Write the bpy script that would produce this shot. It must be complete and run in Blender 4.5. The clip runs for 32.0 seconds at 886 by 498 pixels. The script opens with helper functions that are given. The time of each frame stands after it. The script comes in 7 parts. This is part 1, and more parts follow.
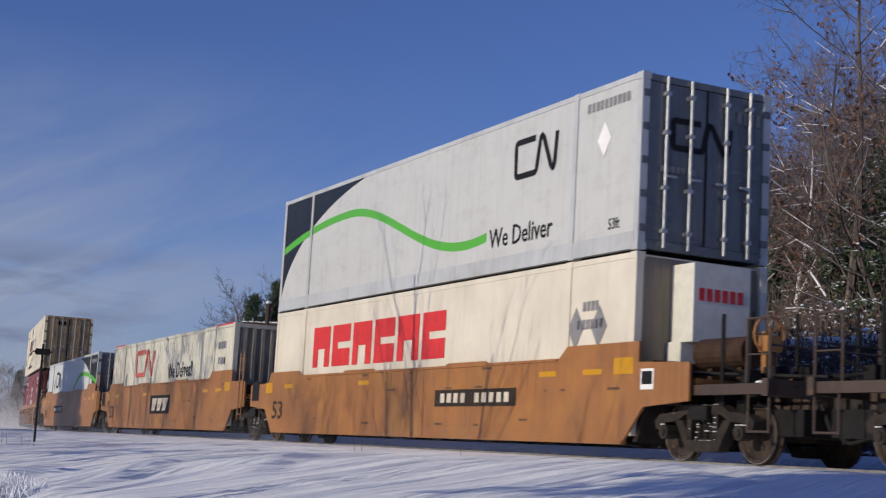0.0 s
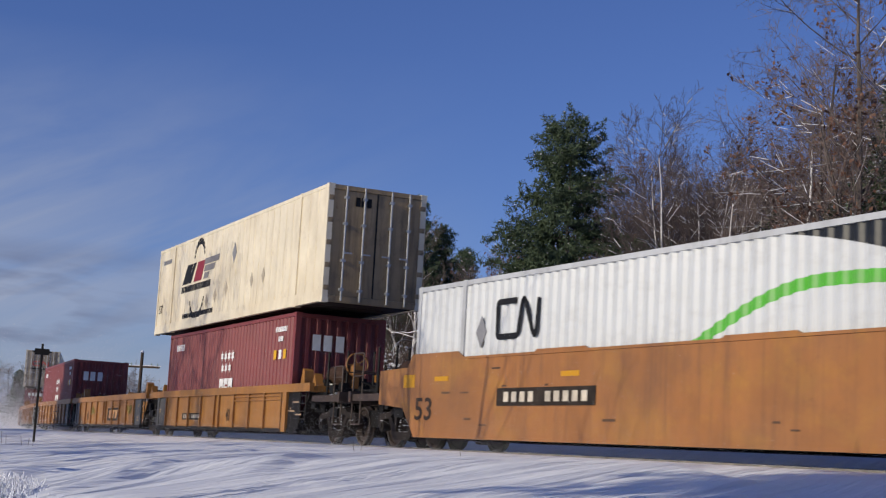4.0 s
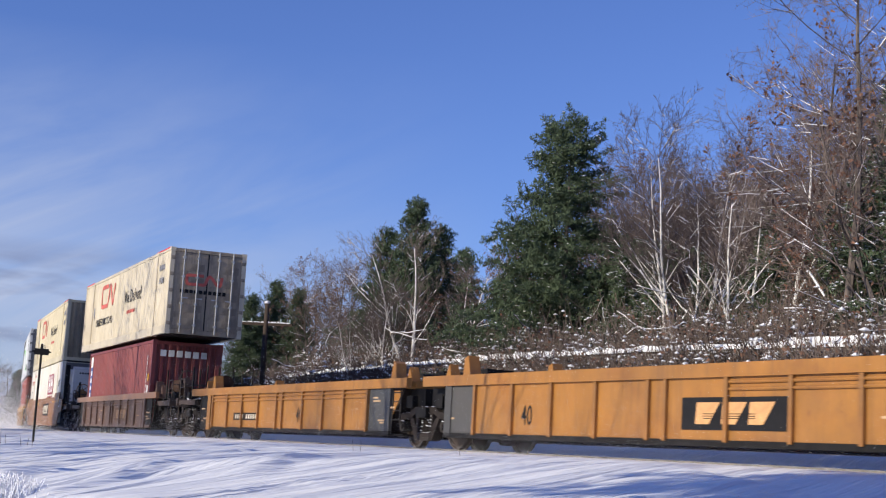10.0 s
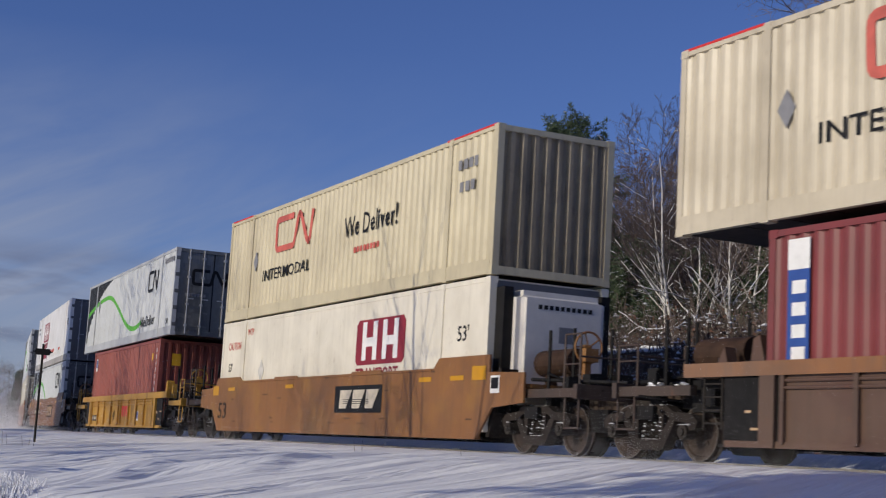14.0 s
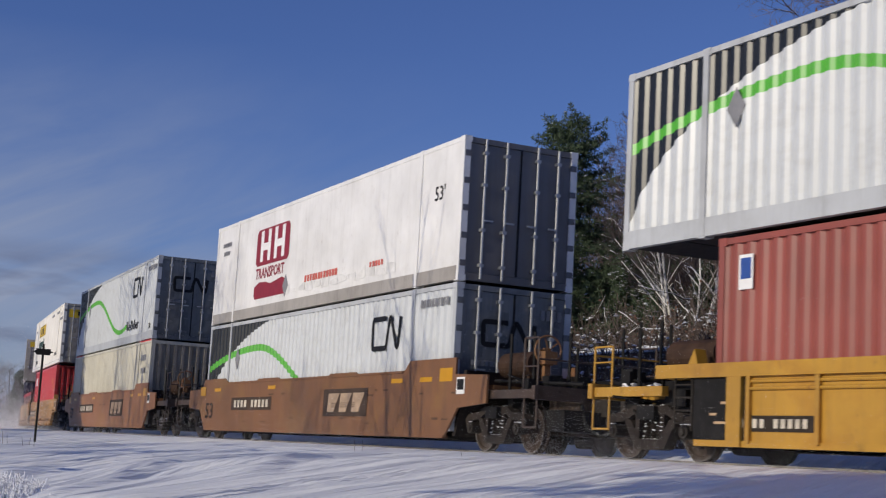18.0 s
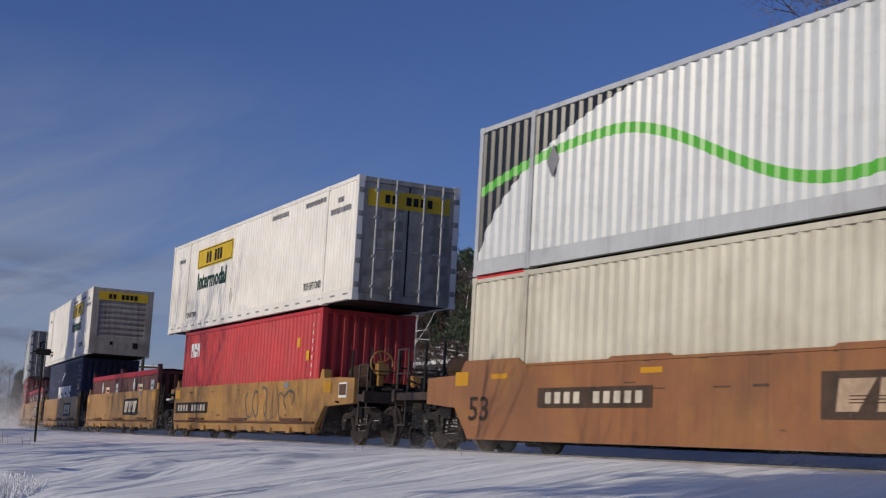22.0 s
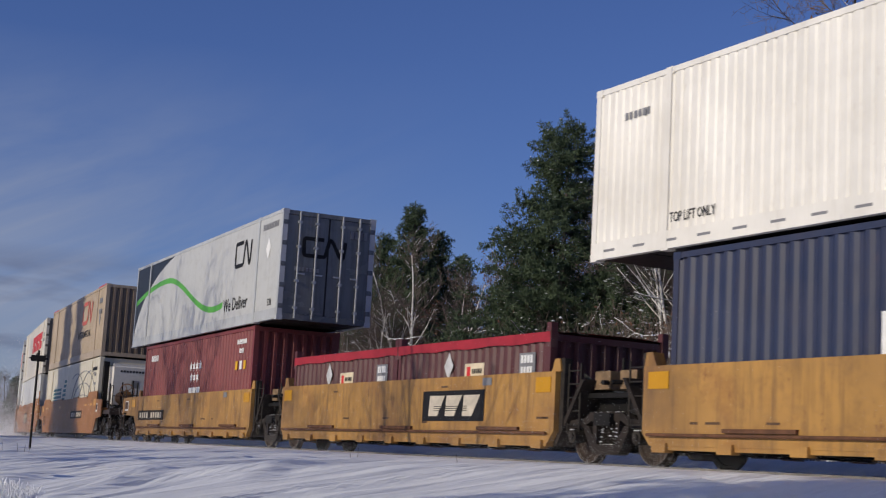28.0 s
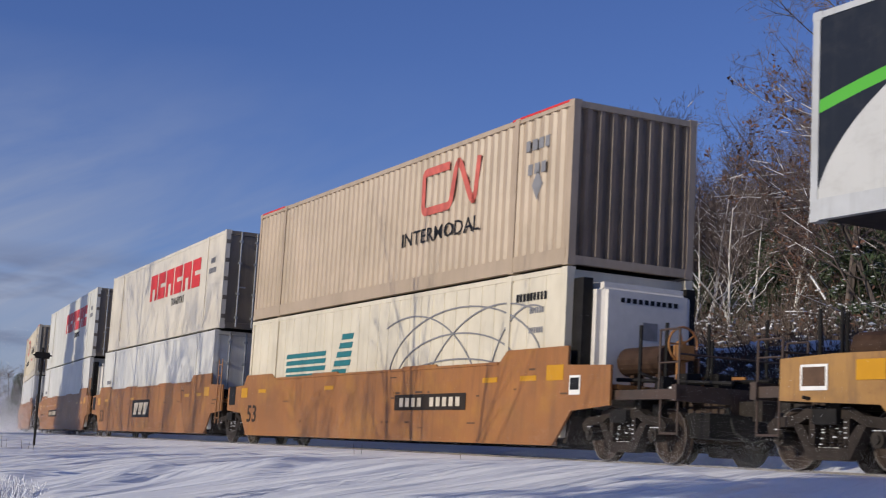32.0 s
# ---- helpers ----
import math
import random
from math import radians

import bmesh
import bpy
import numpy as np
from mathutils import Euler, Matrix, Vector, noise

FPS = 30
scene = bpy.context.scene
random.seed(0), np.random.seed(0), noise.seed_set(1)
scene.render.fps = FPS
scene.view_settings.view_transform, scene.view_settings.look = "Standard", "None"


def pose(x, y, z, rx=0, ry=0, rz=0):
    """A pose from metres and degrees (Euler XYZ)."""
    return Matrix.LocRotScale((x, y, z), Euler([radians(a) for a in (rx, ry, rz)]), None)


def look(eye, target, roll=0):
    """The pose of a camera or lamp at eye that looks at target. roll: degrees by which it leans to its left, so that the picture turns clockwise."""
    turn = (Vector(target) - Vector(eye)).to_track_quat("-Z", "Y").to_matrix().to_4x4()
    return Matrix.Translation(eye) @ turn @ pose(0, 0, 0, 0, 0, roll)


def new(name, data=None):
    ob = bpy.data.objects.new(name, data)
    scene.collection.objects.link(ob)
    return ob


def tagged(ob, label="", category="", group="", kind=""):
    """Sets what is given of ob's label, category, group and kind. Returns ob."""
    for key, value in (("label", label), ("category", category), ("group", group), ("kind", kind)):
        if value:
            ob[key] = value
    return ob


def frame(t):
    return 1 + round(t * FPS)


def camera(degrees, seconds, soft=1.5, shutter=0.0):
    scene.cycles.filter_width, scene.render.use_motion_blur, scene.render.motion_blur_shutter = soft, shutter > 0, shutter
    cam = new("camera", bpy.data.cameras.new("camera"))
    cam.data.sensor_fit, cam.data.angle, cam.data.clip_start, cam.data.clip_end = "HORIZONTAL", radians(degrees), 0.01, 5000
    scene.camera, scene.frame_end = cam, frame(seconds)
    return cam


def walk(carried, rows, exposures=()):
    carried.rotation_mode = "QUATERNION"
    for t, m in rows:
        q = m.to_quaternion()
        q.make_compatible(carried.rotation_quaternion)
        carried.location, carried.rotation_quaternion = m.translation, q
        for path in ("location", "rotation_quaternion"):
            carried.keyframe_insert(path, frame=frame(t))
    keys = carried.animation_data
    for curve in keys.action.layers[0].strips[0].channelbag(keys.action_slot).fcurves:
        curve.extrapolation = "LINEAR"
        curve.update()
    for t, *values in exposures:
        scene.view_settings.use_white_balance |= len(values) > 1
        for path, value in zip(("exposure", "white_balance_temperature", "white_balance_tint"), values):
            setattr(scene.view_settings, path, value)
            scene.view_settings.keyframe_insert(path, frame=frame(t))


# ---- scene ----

import functools

# ---- camera ----
cam = camera(34.46, 32.0, soft=1.2, shutter=0.15)
CAM_Z = -0.1                    # world zero is the top of the rails
# slight sag of the tripod late in the clip: seconds, degrees of yaw, degrees of pitch
SWAY = [(0, 0, 0), (12, -0.05, 0), (13, 0, 0), (23.5, 0.02, 0), (24.5, 0, 0.11), (25.5, -0.04, 0.33), (26.5, -0.09, 0.45), (27, -0.13, 0.41), (27.5, -0.13, 0.31),
        (28, -0.14, 0.27), (28.5, -0.17, 0.32), (29, -0.2, 0.41), (29.5, -0.2, 0.47), (30, -0.2, 0.38), (30.5, -0.2, 0.31),
        (31, 0, 0.22), (31.5, 0, 0.16), (32, 0, 0.14)]
EXPOSURES = [(0, -0.65), (0.5, -0.93), (1, -1.03), (1.5, -0.83), (2, -0.68), (2.5, -0.63), (4.5, -0.58), (5.5, -0.78), (6.2, -0.78), (7, -0.16), (8, -0.08), (9, -0.14), (10, 0.0), (11, 0.0), (11.8, -0.08), (12.3, -0.35), (13, -0.62), (16, -0.84), (17, -0.8), (18, -0.75), (19, -1.0), (20, -0.85), (21, -0.77), (22, -0.98), (23, -0.84), (24, -0.92), (24.5, -0.9), (26.5, -0.98), (27, -0.98), (28, -0.82), (28.7, -0.26), (29.5, -0.3), (30.5, -0.68), (32, -0.6)]
walk(cam, [(t, pose(0, 0, CAM_Z, 98.152 + p, 0, y) @ pose(0, 0, 0, 0, 0, 3.23)) for t, y, p in SWAY], EXPOSURES)

# ---- light ----
SUN_AZ, SUN_EL = 240.5, 20.0     # clockwise from the view's ahead, degrees
sun_way = Vector((math.sin(radians(SUN_AZ)) * math.cos(radians(SUN_EL)), math.cos(radians(SUN_AZ)) * math.cos(radians(SUN_EL)), math.sin(radians(SUN_EL))))
sun = new("sun", bpy.data.lights.new("sun", "SUN"))
sun.data.energy, sun.data.angle, sun.data.color = 4.7, radians(0.5), (1.0, 0.895, 0.72)
sun.matrix_world = look((0, 0, 60), Vector((0, 0, 60)) - sun_way)

world = bpy.data.worlds.new("winter_sky")
scene.world = world
world.use_nodes = True
wn, wl = world.node_tree.nodes, world.node_tree.links
wn.clear()


def wnode(kind):
    return wn.new(kind)


sky = wnode("ShaderNodeTexSky")
sky.sky_type, sky.sun_disc = "NISHITA", False
sky.sun_elevation, sky.sun_rotation = radians(SUN_EL), radians(SUN_AZ)
sky.air_density, sky.dust_density, sky.ozone_density = 1.0, 0.25, 2.0
geo = wnode("ShaderNodeTexCoord")
# thin veil of cloud low in the sky, drawn out in slanting wisps
tilt = wnode("ShaderNodeMapping")
tilt.inputs["Rotation"].default_value = (0.0, 0.42, 0.0)
stretch = wnode("ShaderNodeMapping")
stretch.inputs["Scale"].default_value = (2.6, 2.6, 11.0)
stretch.inputs["Location"].default_value = (0.7, 0.0, 0.35)
veil = wnode("ShaderNodeTexNoise")
veil.inputs["Scale"].default_value, veil.inputs["Detail"].default_value, veil.inputs["Roughness"].default_value, veil.inputs["Distortion"].default_value = 1.7, 7.0, 0.55, 0.5
wl.new(tilt.outputs["Vector"], stretch.inputs["Vector"])
split = wnode("ShaderNodeSeparateXYZ")
wl.new(geo.outputs["Generated"], tilt.inputs["Vector"])
wl.new(stretch.outputs["Vector"], veil.inputs["Vector"])
wl.new(geo.outputs["Generated"], split.inputs["Vector"])


def wmath(op, a, b=0.0, c=None, clamp=False):
    n = wnode("ShaderNodeMath")
    n.operation, n.use_clamp = op, clamp
    for i, v in enumerate((a, b) if c is None else (a, b, c)):
        if isinstance(v, (int, float)):
            n.inputs[i].default_value = v
        else:
            wl.new(v, n.inputs[i])
    return n.outputs[0]


low = wmath("MULTIPLY_ADD", split.outputs["Z"], -5.5, 1.5, clamp=True)
west = wmath("MULTIPLY_ADD", split.outputs["X"], -3.2, 0.12, clamp=True)
cover = wmath("MULTIPLY_ADD", veil.outputs["Fac"], 2.8, -0.85, clamp=True)
cover = wmath("MULTIPLY", wmath("MULTIPLY", cover, low), west, clamp=True)
# a few small grey clouds just over the horizon
flat = wnode("ShaderNodeMapping")
flat.inputs["Scale"].default_value = (7.0, 7.0, 34.0)
puff = wnode("ShaderNodeTexNoise")
puff.inputs["Scale"].default_value, puff.inputs["Detail"].default_value = 1.0, 4.0
wl.new(geo.outputs["Generated"], flat.inputs["Vector"])
wl.new(flat.outputs["Vector"], puff.inputs["Vector"])
belt = wmath("MULTIPLY", wmath("MULTIPLY_ADD", split.outputs["Z"], 40.0, -1.6, clamp=True), wmath("MULTIPLY_ADD", split.outputs["Z"], -40.0, 5.2, clamp=True))
grey = wmath("MULTIPLY", wmath("MULTIPLY_ADD", puff.outputs["Fac"], 8.0, -3.4, clamp=True), wmath("MULTIPLY", belt, wmath("MULTIPLY_ADD", split.outputs["X"], -9.0, -1.3, clamp=True)))
mix = wnode("ShaderNodeMix")
mix.data_type = "RGBA"
wl.new(cover, mix.inputs["Factor"])
tint = wnode("ShaderNodeMix")
tint.data_type, tint.blend_type = "RGBA", "MULTIPLY"
tint.inputs["Factor"].default_value = 1.0
tint.inputs["B"].default_value = (0.755, 0.91, 1.6, 1)
wl.new(sky.outputs["Color"], tint.inputs["A"])
wl.new(tint.outputs["Result"], mix.inputs["A"])
mix.inputs["B"].default_value = (5.3, 6.0, 8.0, 1)
mix2 = wnode("ShaderNodeMix")
mix2.data_type = "RGBA"
wl.new(wmath("MULTIPLY", grey, 0.85), mix2.inputs["Factor"])
wl.new(mix.outputs["Result"], mix2.inputs["A"])
mix2.inputs["B"].default_value = (2.4, 2.8, 4.5, 1)
backg = wnode("ShaderNodeBackground")
backg.inputs["Strength"].default_value = 0.093
wl.new(mix2.outputs["Result"], backg.inputs["Color"])
wo = wnode("ShaderNodeOutputWorld")
wl.new(backg.outputs["Background"], wo.inputs["Surface"])


# ---- materials ----
class Mat:
    """A small helper round one node material."""

    def __init__(self, name):
        self.m = bpy.data.materials.new(name)
        self.m.use_nodes = True
        self.n, self.l = self.m.node_tree.nodes, self.m.node_tree.links
        self.b = self.n["Principled BSDF"]
        self.co = None

    def node(self, kind):
        return self.n.new(kind)

    def coord(self):
        if self.co is None:
            self.co = self.node("ShaderNodeTexCoord").outputs["Object"]
        return self.co

    def put(self, value, socket):
        if isinstance(value, (int, float)):
            socket.default_value = value
        elif isinstance(value, tuple):
            socket.default_value = (*value, 1) if len(value) == 3 else value
        else:
            self.l.new(value, socket)

    def math(self, op, a, b=0.0, c=None, clamp=False):
        n = self.node("ShaderNodeMath")
        n.operation, n.use_clamp = op, clamp
        for i, v in enumerate((a, b) if c is None else (a, b, c)):
            self.put(v, n.inputs[i])
        return n.outputs[0]

    def noise(self, scale, stretch=(1, 1, 1), detail=5.0, rough=0.6, offset=None):
        mp = self.node("ShaderNodeMapping")
        mp.inputs["Scale"].default_value = stretch
        self.l.new(self.coord(), mp.inputs["Vector"])
        if offset is not None:
            self.l.new(offset, mp.inputs["Location"])
        n = self.node("ShaderNodeTexNoise")
        n.inputs["Scale"].default_value, n.inputs["Detail"].default_value, n.inputs["Roughness"].default_value = scale, detail, rough
        self.l.new(mp.outputs["Vector"], n.inputs["Vector"])
        return n.outputs["Fac"]

    def band(self, value, lo, hi):
        n = self.node("ShaderNodeMapRange")
        n.inputs["From Min"].default_value, n.inputs["From Max"].default_value = lo, hi
        self.put(value, n.inputs["Value"])
        return n.outputs["Result"]

    def mix(self, fac, a, b, mode="MIX"):
        n = self.node("ShaderNodeMix")
        n.data_type, n.blend_type = "RGBA", mode
        self.put(fac, n.inputs["Factor"])
        self.put(a, n.inputs["A"])
        self.put(b, n.inputs["B"])
        return n.outputs["Result"]

    def random(self):
        return self.node("ShaderNodeObjectInfo").outputs["Random"]

    def bump(self, height, strength=0.3, distance=0.01):
        n = self.node("ShaderNodeBump")
        n.inputs["Strength"].default_value, n.inputs["Distance"].default_value = strength, distance
        self.l.new(height, n.inputs["Height"])
        self.l.new(n.outputs["Normal"], self.b.inputs["Normal"])

    def finish(self, colour, rough=0.5, metal=0.0):
        self.put(colour, self.b.inputs["Base Color"])
        self.put(rough, self.b.inputs["Roughness"])
        self.b.inputs["Metallic"].default_value = metal
        return self.m


@functools.lru_cache(maxsize=None)
def paint(name, colour, dirt=0.35, rust=0.15, rough=0.5, grime=(0.10, 0.085, 0.07), patch=None):
    """Weathered paint on steel: fading, streaks that run down, road dirt and spots of rust."""
    k = Mat(name)
    fade = k.noise(0.7, detail=3.0)
    c = k.mix(k.band(fade, 0.3, 0.75), tuple(v * 0.86 for v in colour), tuple(min(1, v * 1.08 + 0.01) for v in colour))
    if patch is not None:
        c = k.mix(k.math("MULTIPLY", k.band(k.noise(0.75, (1, 1, 1.4), 7.0, 0.66), 0.5, 0.62), 0.5), c, patch)
    streak = k.band(k.noise(1.0, (4.6, 4.6, 0.32), 7.0, 0.72), 0.5, 0.74)
    c = k.mix(k.math("MULTIPLY", streak, dirt), c, grime)
    film = k.band(k.noise(0.28, (1, 1, 2.2), 5.0, 0.6), 0.42, 0.72)
    c = k.mix(k.math("MULTIPLY", film, dirt * 0.55), c, tuple(v * 1.9 for v in grime))
    soot = k.band(k.noise(0.55, (1, 1, 0.7), 5.0, 0.6), 0.52, 0.72)
    c = k.mix(k.math("MULTIPLY", soot, dirt * 0.7), c, tuple(v * 0.8 for v in grime))
    stain = k.band(k.noise(1.6, (1, 1, 1), 6.0, 0.7), 0.5, 0.8)
    c = k.mix(k.math("MULTIPLY", stain, dirt * 0.8), c, tuple(v * 1.3 for v in grime))
    spots = k.band(k.noise(5.0, (1, 1, 0.55), 7.0, 0.75), 0.6, 0.69)
    c = k.mix(k.math("MULTIPLY", spots, rust), c, (0.16, 0.06, 0.025))
    k.bump(k.noise(30.0, detail=3.0), 0.12, 0.004)
    k.b.inputs["Specular IOR Level"].default_value = 0.55
    return k.finish(c, k.math("MULTIPLY_ADD", k.band(film, 0.0, 1.0), 0.12, rough - 0.14))


@functools.lru_cache(maxsize=None)
def plain(name, colour, rough=0.6, metal=0.0, vary=0.2, scale=6.0):
    k = Mat(name)
    f = k.noise(scale, detail=5.0)
    c = k.mix(k.band(f, 0.3, 0.7), tuple(v * (1 - vary) for v in colour), tuple(min(1, v * (1 + vary)) for v in colour))
    k.bump(k.noise(scale * 5, detail=3.0), 0.15, 0.005)
    k.b.inputs["Specular IOR Level"].default_value = 0.2 if max(colour) < 0.06 and not metal else 0.4
    return k.finish(c, rough, metal)


@functools.lru_cache(maxsize=None)
def wave_livery(name, half, body, dirt=0.15, flip=False, swing=(0.555, 0.78, 1.32)):
    """Pale side with a dark quarter at the rear end and a green ribbon across it."""
    k = Mat(name)
    sep = k.node("ShaderNodeSeparateXYZ")
    k.l.new(k.coord(), sep.inputs["Vector"])
    s = k.math("ADD", half, sep.outputs["X"]) if flip else k.math("SUBTRACT", half, sep.outputs["X"])
    z = sep.outputs["Z"]
    a = k.math("DIVIDE", k.math("SUBTRACT", 7.6, s), 7.55)
    b = k.math("DIVIDE", z, 2.95)
    dark = k.math("GREATER_THAN", k.math("ADD", k.math("MULTIPLY", a, a), k.math("MULTIPLY", b, b)), 1.0)
    dark = k.math("MULTIPLY", dark, k.math("LESS_THAN", s, 7.6))
    fade = k.noise(0.8, detail=4.0)
    c = k.mix(k.band(fade, 0.3, 0.7), tuple(v * 0.93 for v in body), body)
    c = k.mix(dark, c, (0.009, 0.011, 0.013))
    dirt = k.math("MULTIPLY", dirt, k.math("MULTIPLY_ADD", dark, -0.75, 1.0))
    fall = k.math("MULTIPLY_ADD", k.math("COSINE", k.math("MULTIPLY", k.math("SUBTRACT", s, 4.3), swing[0])), swing[1], swing[2])
    back = k.math("DIVIDE", k.math("SUBTRACT", 4.3, s), 4.3)
    climb = k.math("MULTIPLY_ADD", k.math("MULTIPLY", back, back), -0.5, swing[1] + swing[2])
    first_part = k.math("LESS_THAN", s, 4.3)
    line = k.math("ADD", k.math("MULTIPLY", climb, first_part), k.math("MULTIPLY", fall, k.math("SUBTRACT", 1.0, first_part)))
    gap = k.math("ABSOLUTE", k.math("SUBTRACT", z, line))
    green = k.math("MULTIPLY", k.math("LESS_THAN", gap, 0.09), k.math("LESS_THAN", s, 11.1))
    c = k.mix(green, c, (0.09, 0.42, 0.035))
    streak = k.band(k.noise(1.0, (8.0, 8.0, 0.6), 4.0, 0.65), 0.5, 0.85)
    c = k.mix(k.math("MULTIPLY", streak, dirt), c, (0.2, 0.19, 0.17))
    low = k.math("MULTIPLY", k.band(k.noise(2.0, (1, 1, 2), 5.0, 0.7), 0.5, 0.75), dirt)
    c = k.mix(low, c, (0.25, 0.23, 0.2))
    k.bump(k.noise(25.0, detail=3.0), 0.1, 0.004)
    k.b.inputs["Specular IOR Level"].default_value = 0.55
    return k.finish(c, 0.36)


snow_mat = Mat("snow")
# grain drawn out along the wind
_turn = snow_mat.node("ShaderNodeMapping")
_turn.inputs["Rotation"].default_value = (0, 0, radians(30))
snow_mat.l.new(snow_mat.coord(), _turn.inputs["Vector"])
snow_mat.co = _turn.outputs["Vector"]
f1 = snow_mat.noise(0.6, (1.6, 0.4, 1), detail=6.0)
f2 = snow_mat.noise(1.0, (1.5, 0.1, 0.3), detail=5.0, rough=0.6)
f3 = snow_mat.noise(18.0, detail=4.0, rough=0.7)
f4 = snow_mat.noise(1.0, (5.5, 0.22, 0.3), detail=4.0, rough=0.6)
snow_c = snow_mat.mix(f1, (0.84, 0.86, 0.89), (0.93, 0.935, 0.945))
snow_mat.bump(snow_mat.math("MULTIPLY_ADD", f3, 0.012, snow_mat.math("MULTIPLY_ADD", f4, 0.12, f2)), 1.0, 0.36)
SNOW = snow_mat.finish(snow_c, 0.7)
SNOW_CLOD = plain("snow_clod", (0.86, 0.87, 0.9), 0.7, 0, 0.05, 12)

BLACK = plain("black_iron", (0.012, 0.011, 0.0105), 0.6, 0.0, 0.4, 4)
GRIMY = plain("grimy_steel", (0.03, 0.025, 0.021), 0.6, 0.0, 0.5, 5)
MUDDY = plain("muddy_steel", (0.03, 0.0235, 0.02), 0.75, 0.0, 0.5, 4)
RUSTY = plain("rusted_steel", (0.13, 0.058, 0.03), 0.8, 0.0, 0.4, 6)
GALV = plain("dull_zinc", (0.42, 0.43, 0.44), 0.45, 0.6, 0.2, 6)
RUBBER = plain("black_rubber", (0.02, 0.02, 0.02), 0.8)
CREOSOTE = plain("creosoted_wood", (0.06, 0.042, 0.03), 0.85, 0, 0.4, 5)
WHITE_MARK = plain("white_lettering", (0.8, 0.8, 0.78), 0.55, 0, 0.08, 5)
BLACK_MARK = plain("black_lettering", (0.013, 0.013, 0.014), 0.55, 0, 0.2, 5)
RED_MARK = plain("red_lettering", (0.62, 0.035, 0.035), 0.5, 0, 0.12, 5)
FADED_RED = plain("faded_red_lettering", (0.55, 0.12, 0.09), 0.55, 0, 0.25, 3)
MAROON_MARK = plain("maroon_lettering", (0.25, 0.02, 0.035), 0.5, 0, 0.12, 5)
GREEN_MARK = plain("dark_green_lettering", (0.012, 0.055, 0.038), 0.5, 0, 0.1, 5)
TEAL_MARK = plain("teal_lettering", (0.02, 0.16, 0.18), 0.5, 0, 0.1, 5)
GREY_MARK = plain("grey_placard", (0.22, 0.22, 0.23), 0.5, 0, 0.15, 5)
YELLOW_MARK = plain("yellow_marking", (0.72, 0.4, 0.02), 0.5, 0, 0.1, 5)
GOLD_PLATE = plain("gold_yellow_panel", (0.62, 0.42, 0.02), 0.5, 0, 0.1, 5)
BLUE_MARK = plain("blue_lettering", (0.03, 0.08, 0.3), 0.5, 0, 0.1, 5)
FADED_MARK = plain("dusty_white_lettering", (0.56, 0.5, 0.4), 0.6, 0, 0.25, 4)
DARK_PANEL = plain("dark_brown_panel", (0.03, 0.022, 0.016), 0.6, 0, 0.4, 3)
WORN_PANEL = plain("worn_brown_panel", (0.06, 0.036, 0.022), 0.65, 0, 0.4, 3)
STENCIL = plain("brown_stencil", (0.1, 0.055, 0.03), 0.6, 0, 0.3, 6)
REFLECT = plain("yellow_reflector", (0.55, 0.27, 0.012), 0.35, 0, 0.05, 5)


# ---- mesh helpers ----
def box(bm, x0, x1, y0, y1, z0, z1):
    v = [bm.verts.new((x, y, z)) for x in (x0, x1) for y in (y0, y1) for z in (z0, z1)]
    for f in ((0, 1, 3, 2), (4, 6, 7, 5), (0, 4, 5, 1), (2, 3, 7, 6), (0, 2, 6, 4), (1, 5, 7, 3)):
        bm.faces.new([v[i] for i in f])


def prism(bm, pts, y0, y1):
    """A slab with the outline pts (x, z), from y0 to y1."""
    a = [bm.verts.new((x, y0, z)) for x, z in pts]
    b = [bm.verts.new((x, y1, z)) for x, z in pts]
    n = len(pts)
    bm.faces.new(a)
    bm.faces.new(b[::-1])
    for i in range(n):
        bm.faces.new((a[i], b[i], b[(i + 1) % n], a[(i + 1) % n]))


def rod(bm, p, q, r, seg=8, r2=None):
    p, q = Vector(p), Vector(q)
    way = (q - p).normalized()
    side = way.orthogonal().normalized()
    up = way.cross(side)
    r2 = r if r2 is None else r2
    rings = []
    for c, rr in ((p, r), (q, r2)):
        rings.append([bm.verts.new(c + (side * math.cos(a) + up * math.sin(a)) * rr) for a in (2 * math.pi * i / seg for i in range(seg))])
    for i in range(seg):
        bm.faces.new((rings[0][i], rings[0][(i + 1) % seg], rings[1][(i + 1) % seg], rings[1][i]))
    bm.faces.new(rings[0][::-1])
    bm.faces.new(rings[1])


def lathe(bm, profile, centre, seg=20):
    """A body turned about the y axis: profile of (radius, y)."""
    cx, cy, cz = centre
    rings = [[bm.verts.new((cx + r * math.cos(2 * math.pi * i / seg), cy + y, cz + r * math.sin(2 * math.pi * i / seg))) for i in range(seg)] for r, y in profile]
    for a, b in zip(rings, rings[1:]):
        for i in range(seg):
            bm.faces.new((a[i], a[(i + 1) % seg], b[(i + 1) % seg], b[i]))
    bm.faces.new(rings[0])
    bm.faces.new(rings[-1])


def mesh_of(bm, name, material, smooth=False):
    bmesh.ops.recalc_face_normals(bm, faces=bm.faces[:])
    me = bpy.data.meshes.new(name)
    bm.to_mesh(me)
    bm.free()
    me.materials.append(material)
    if smooth:
        for p in me.polygons:
            p.use_smooth = True
    return me


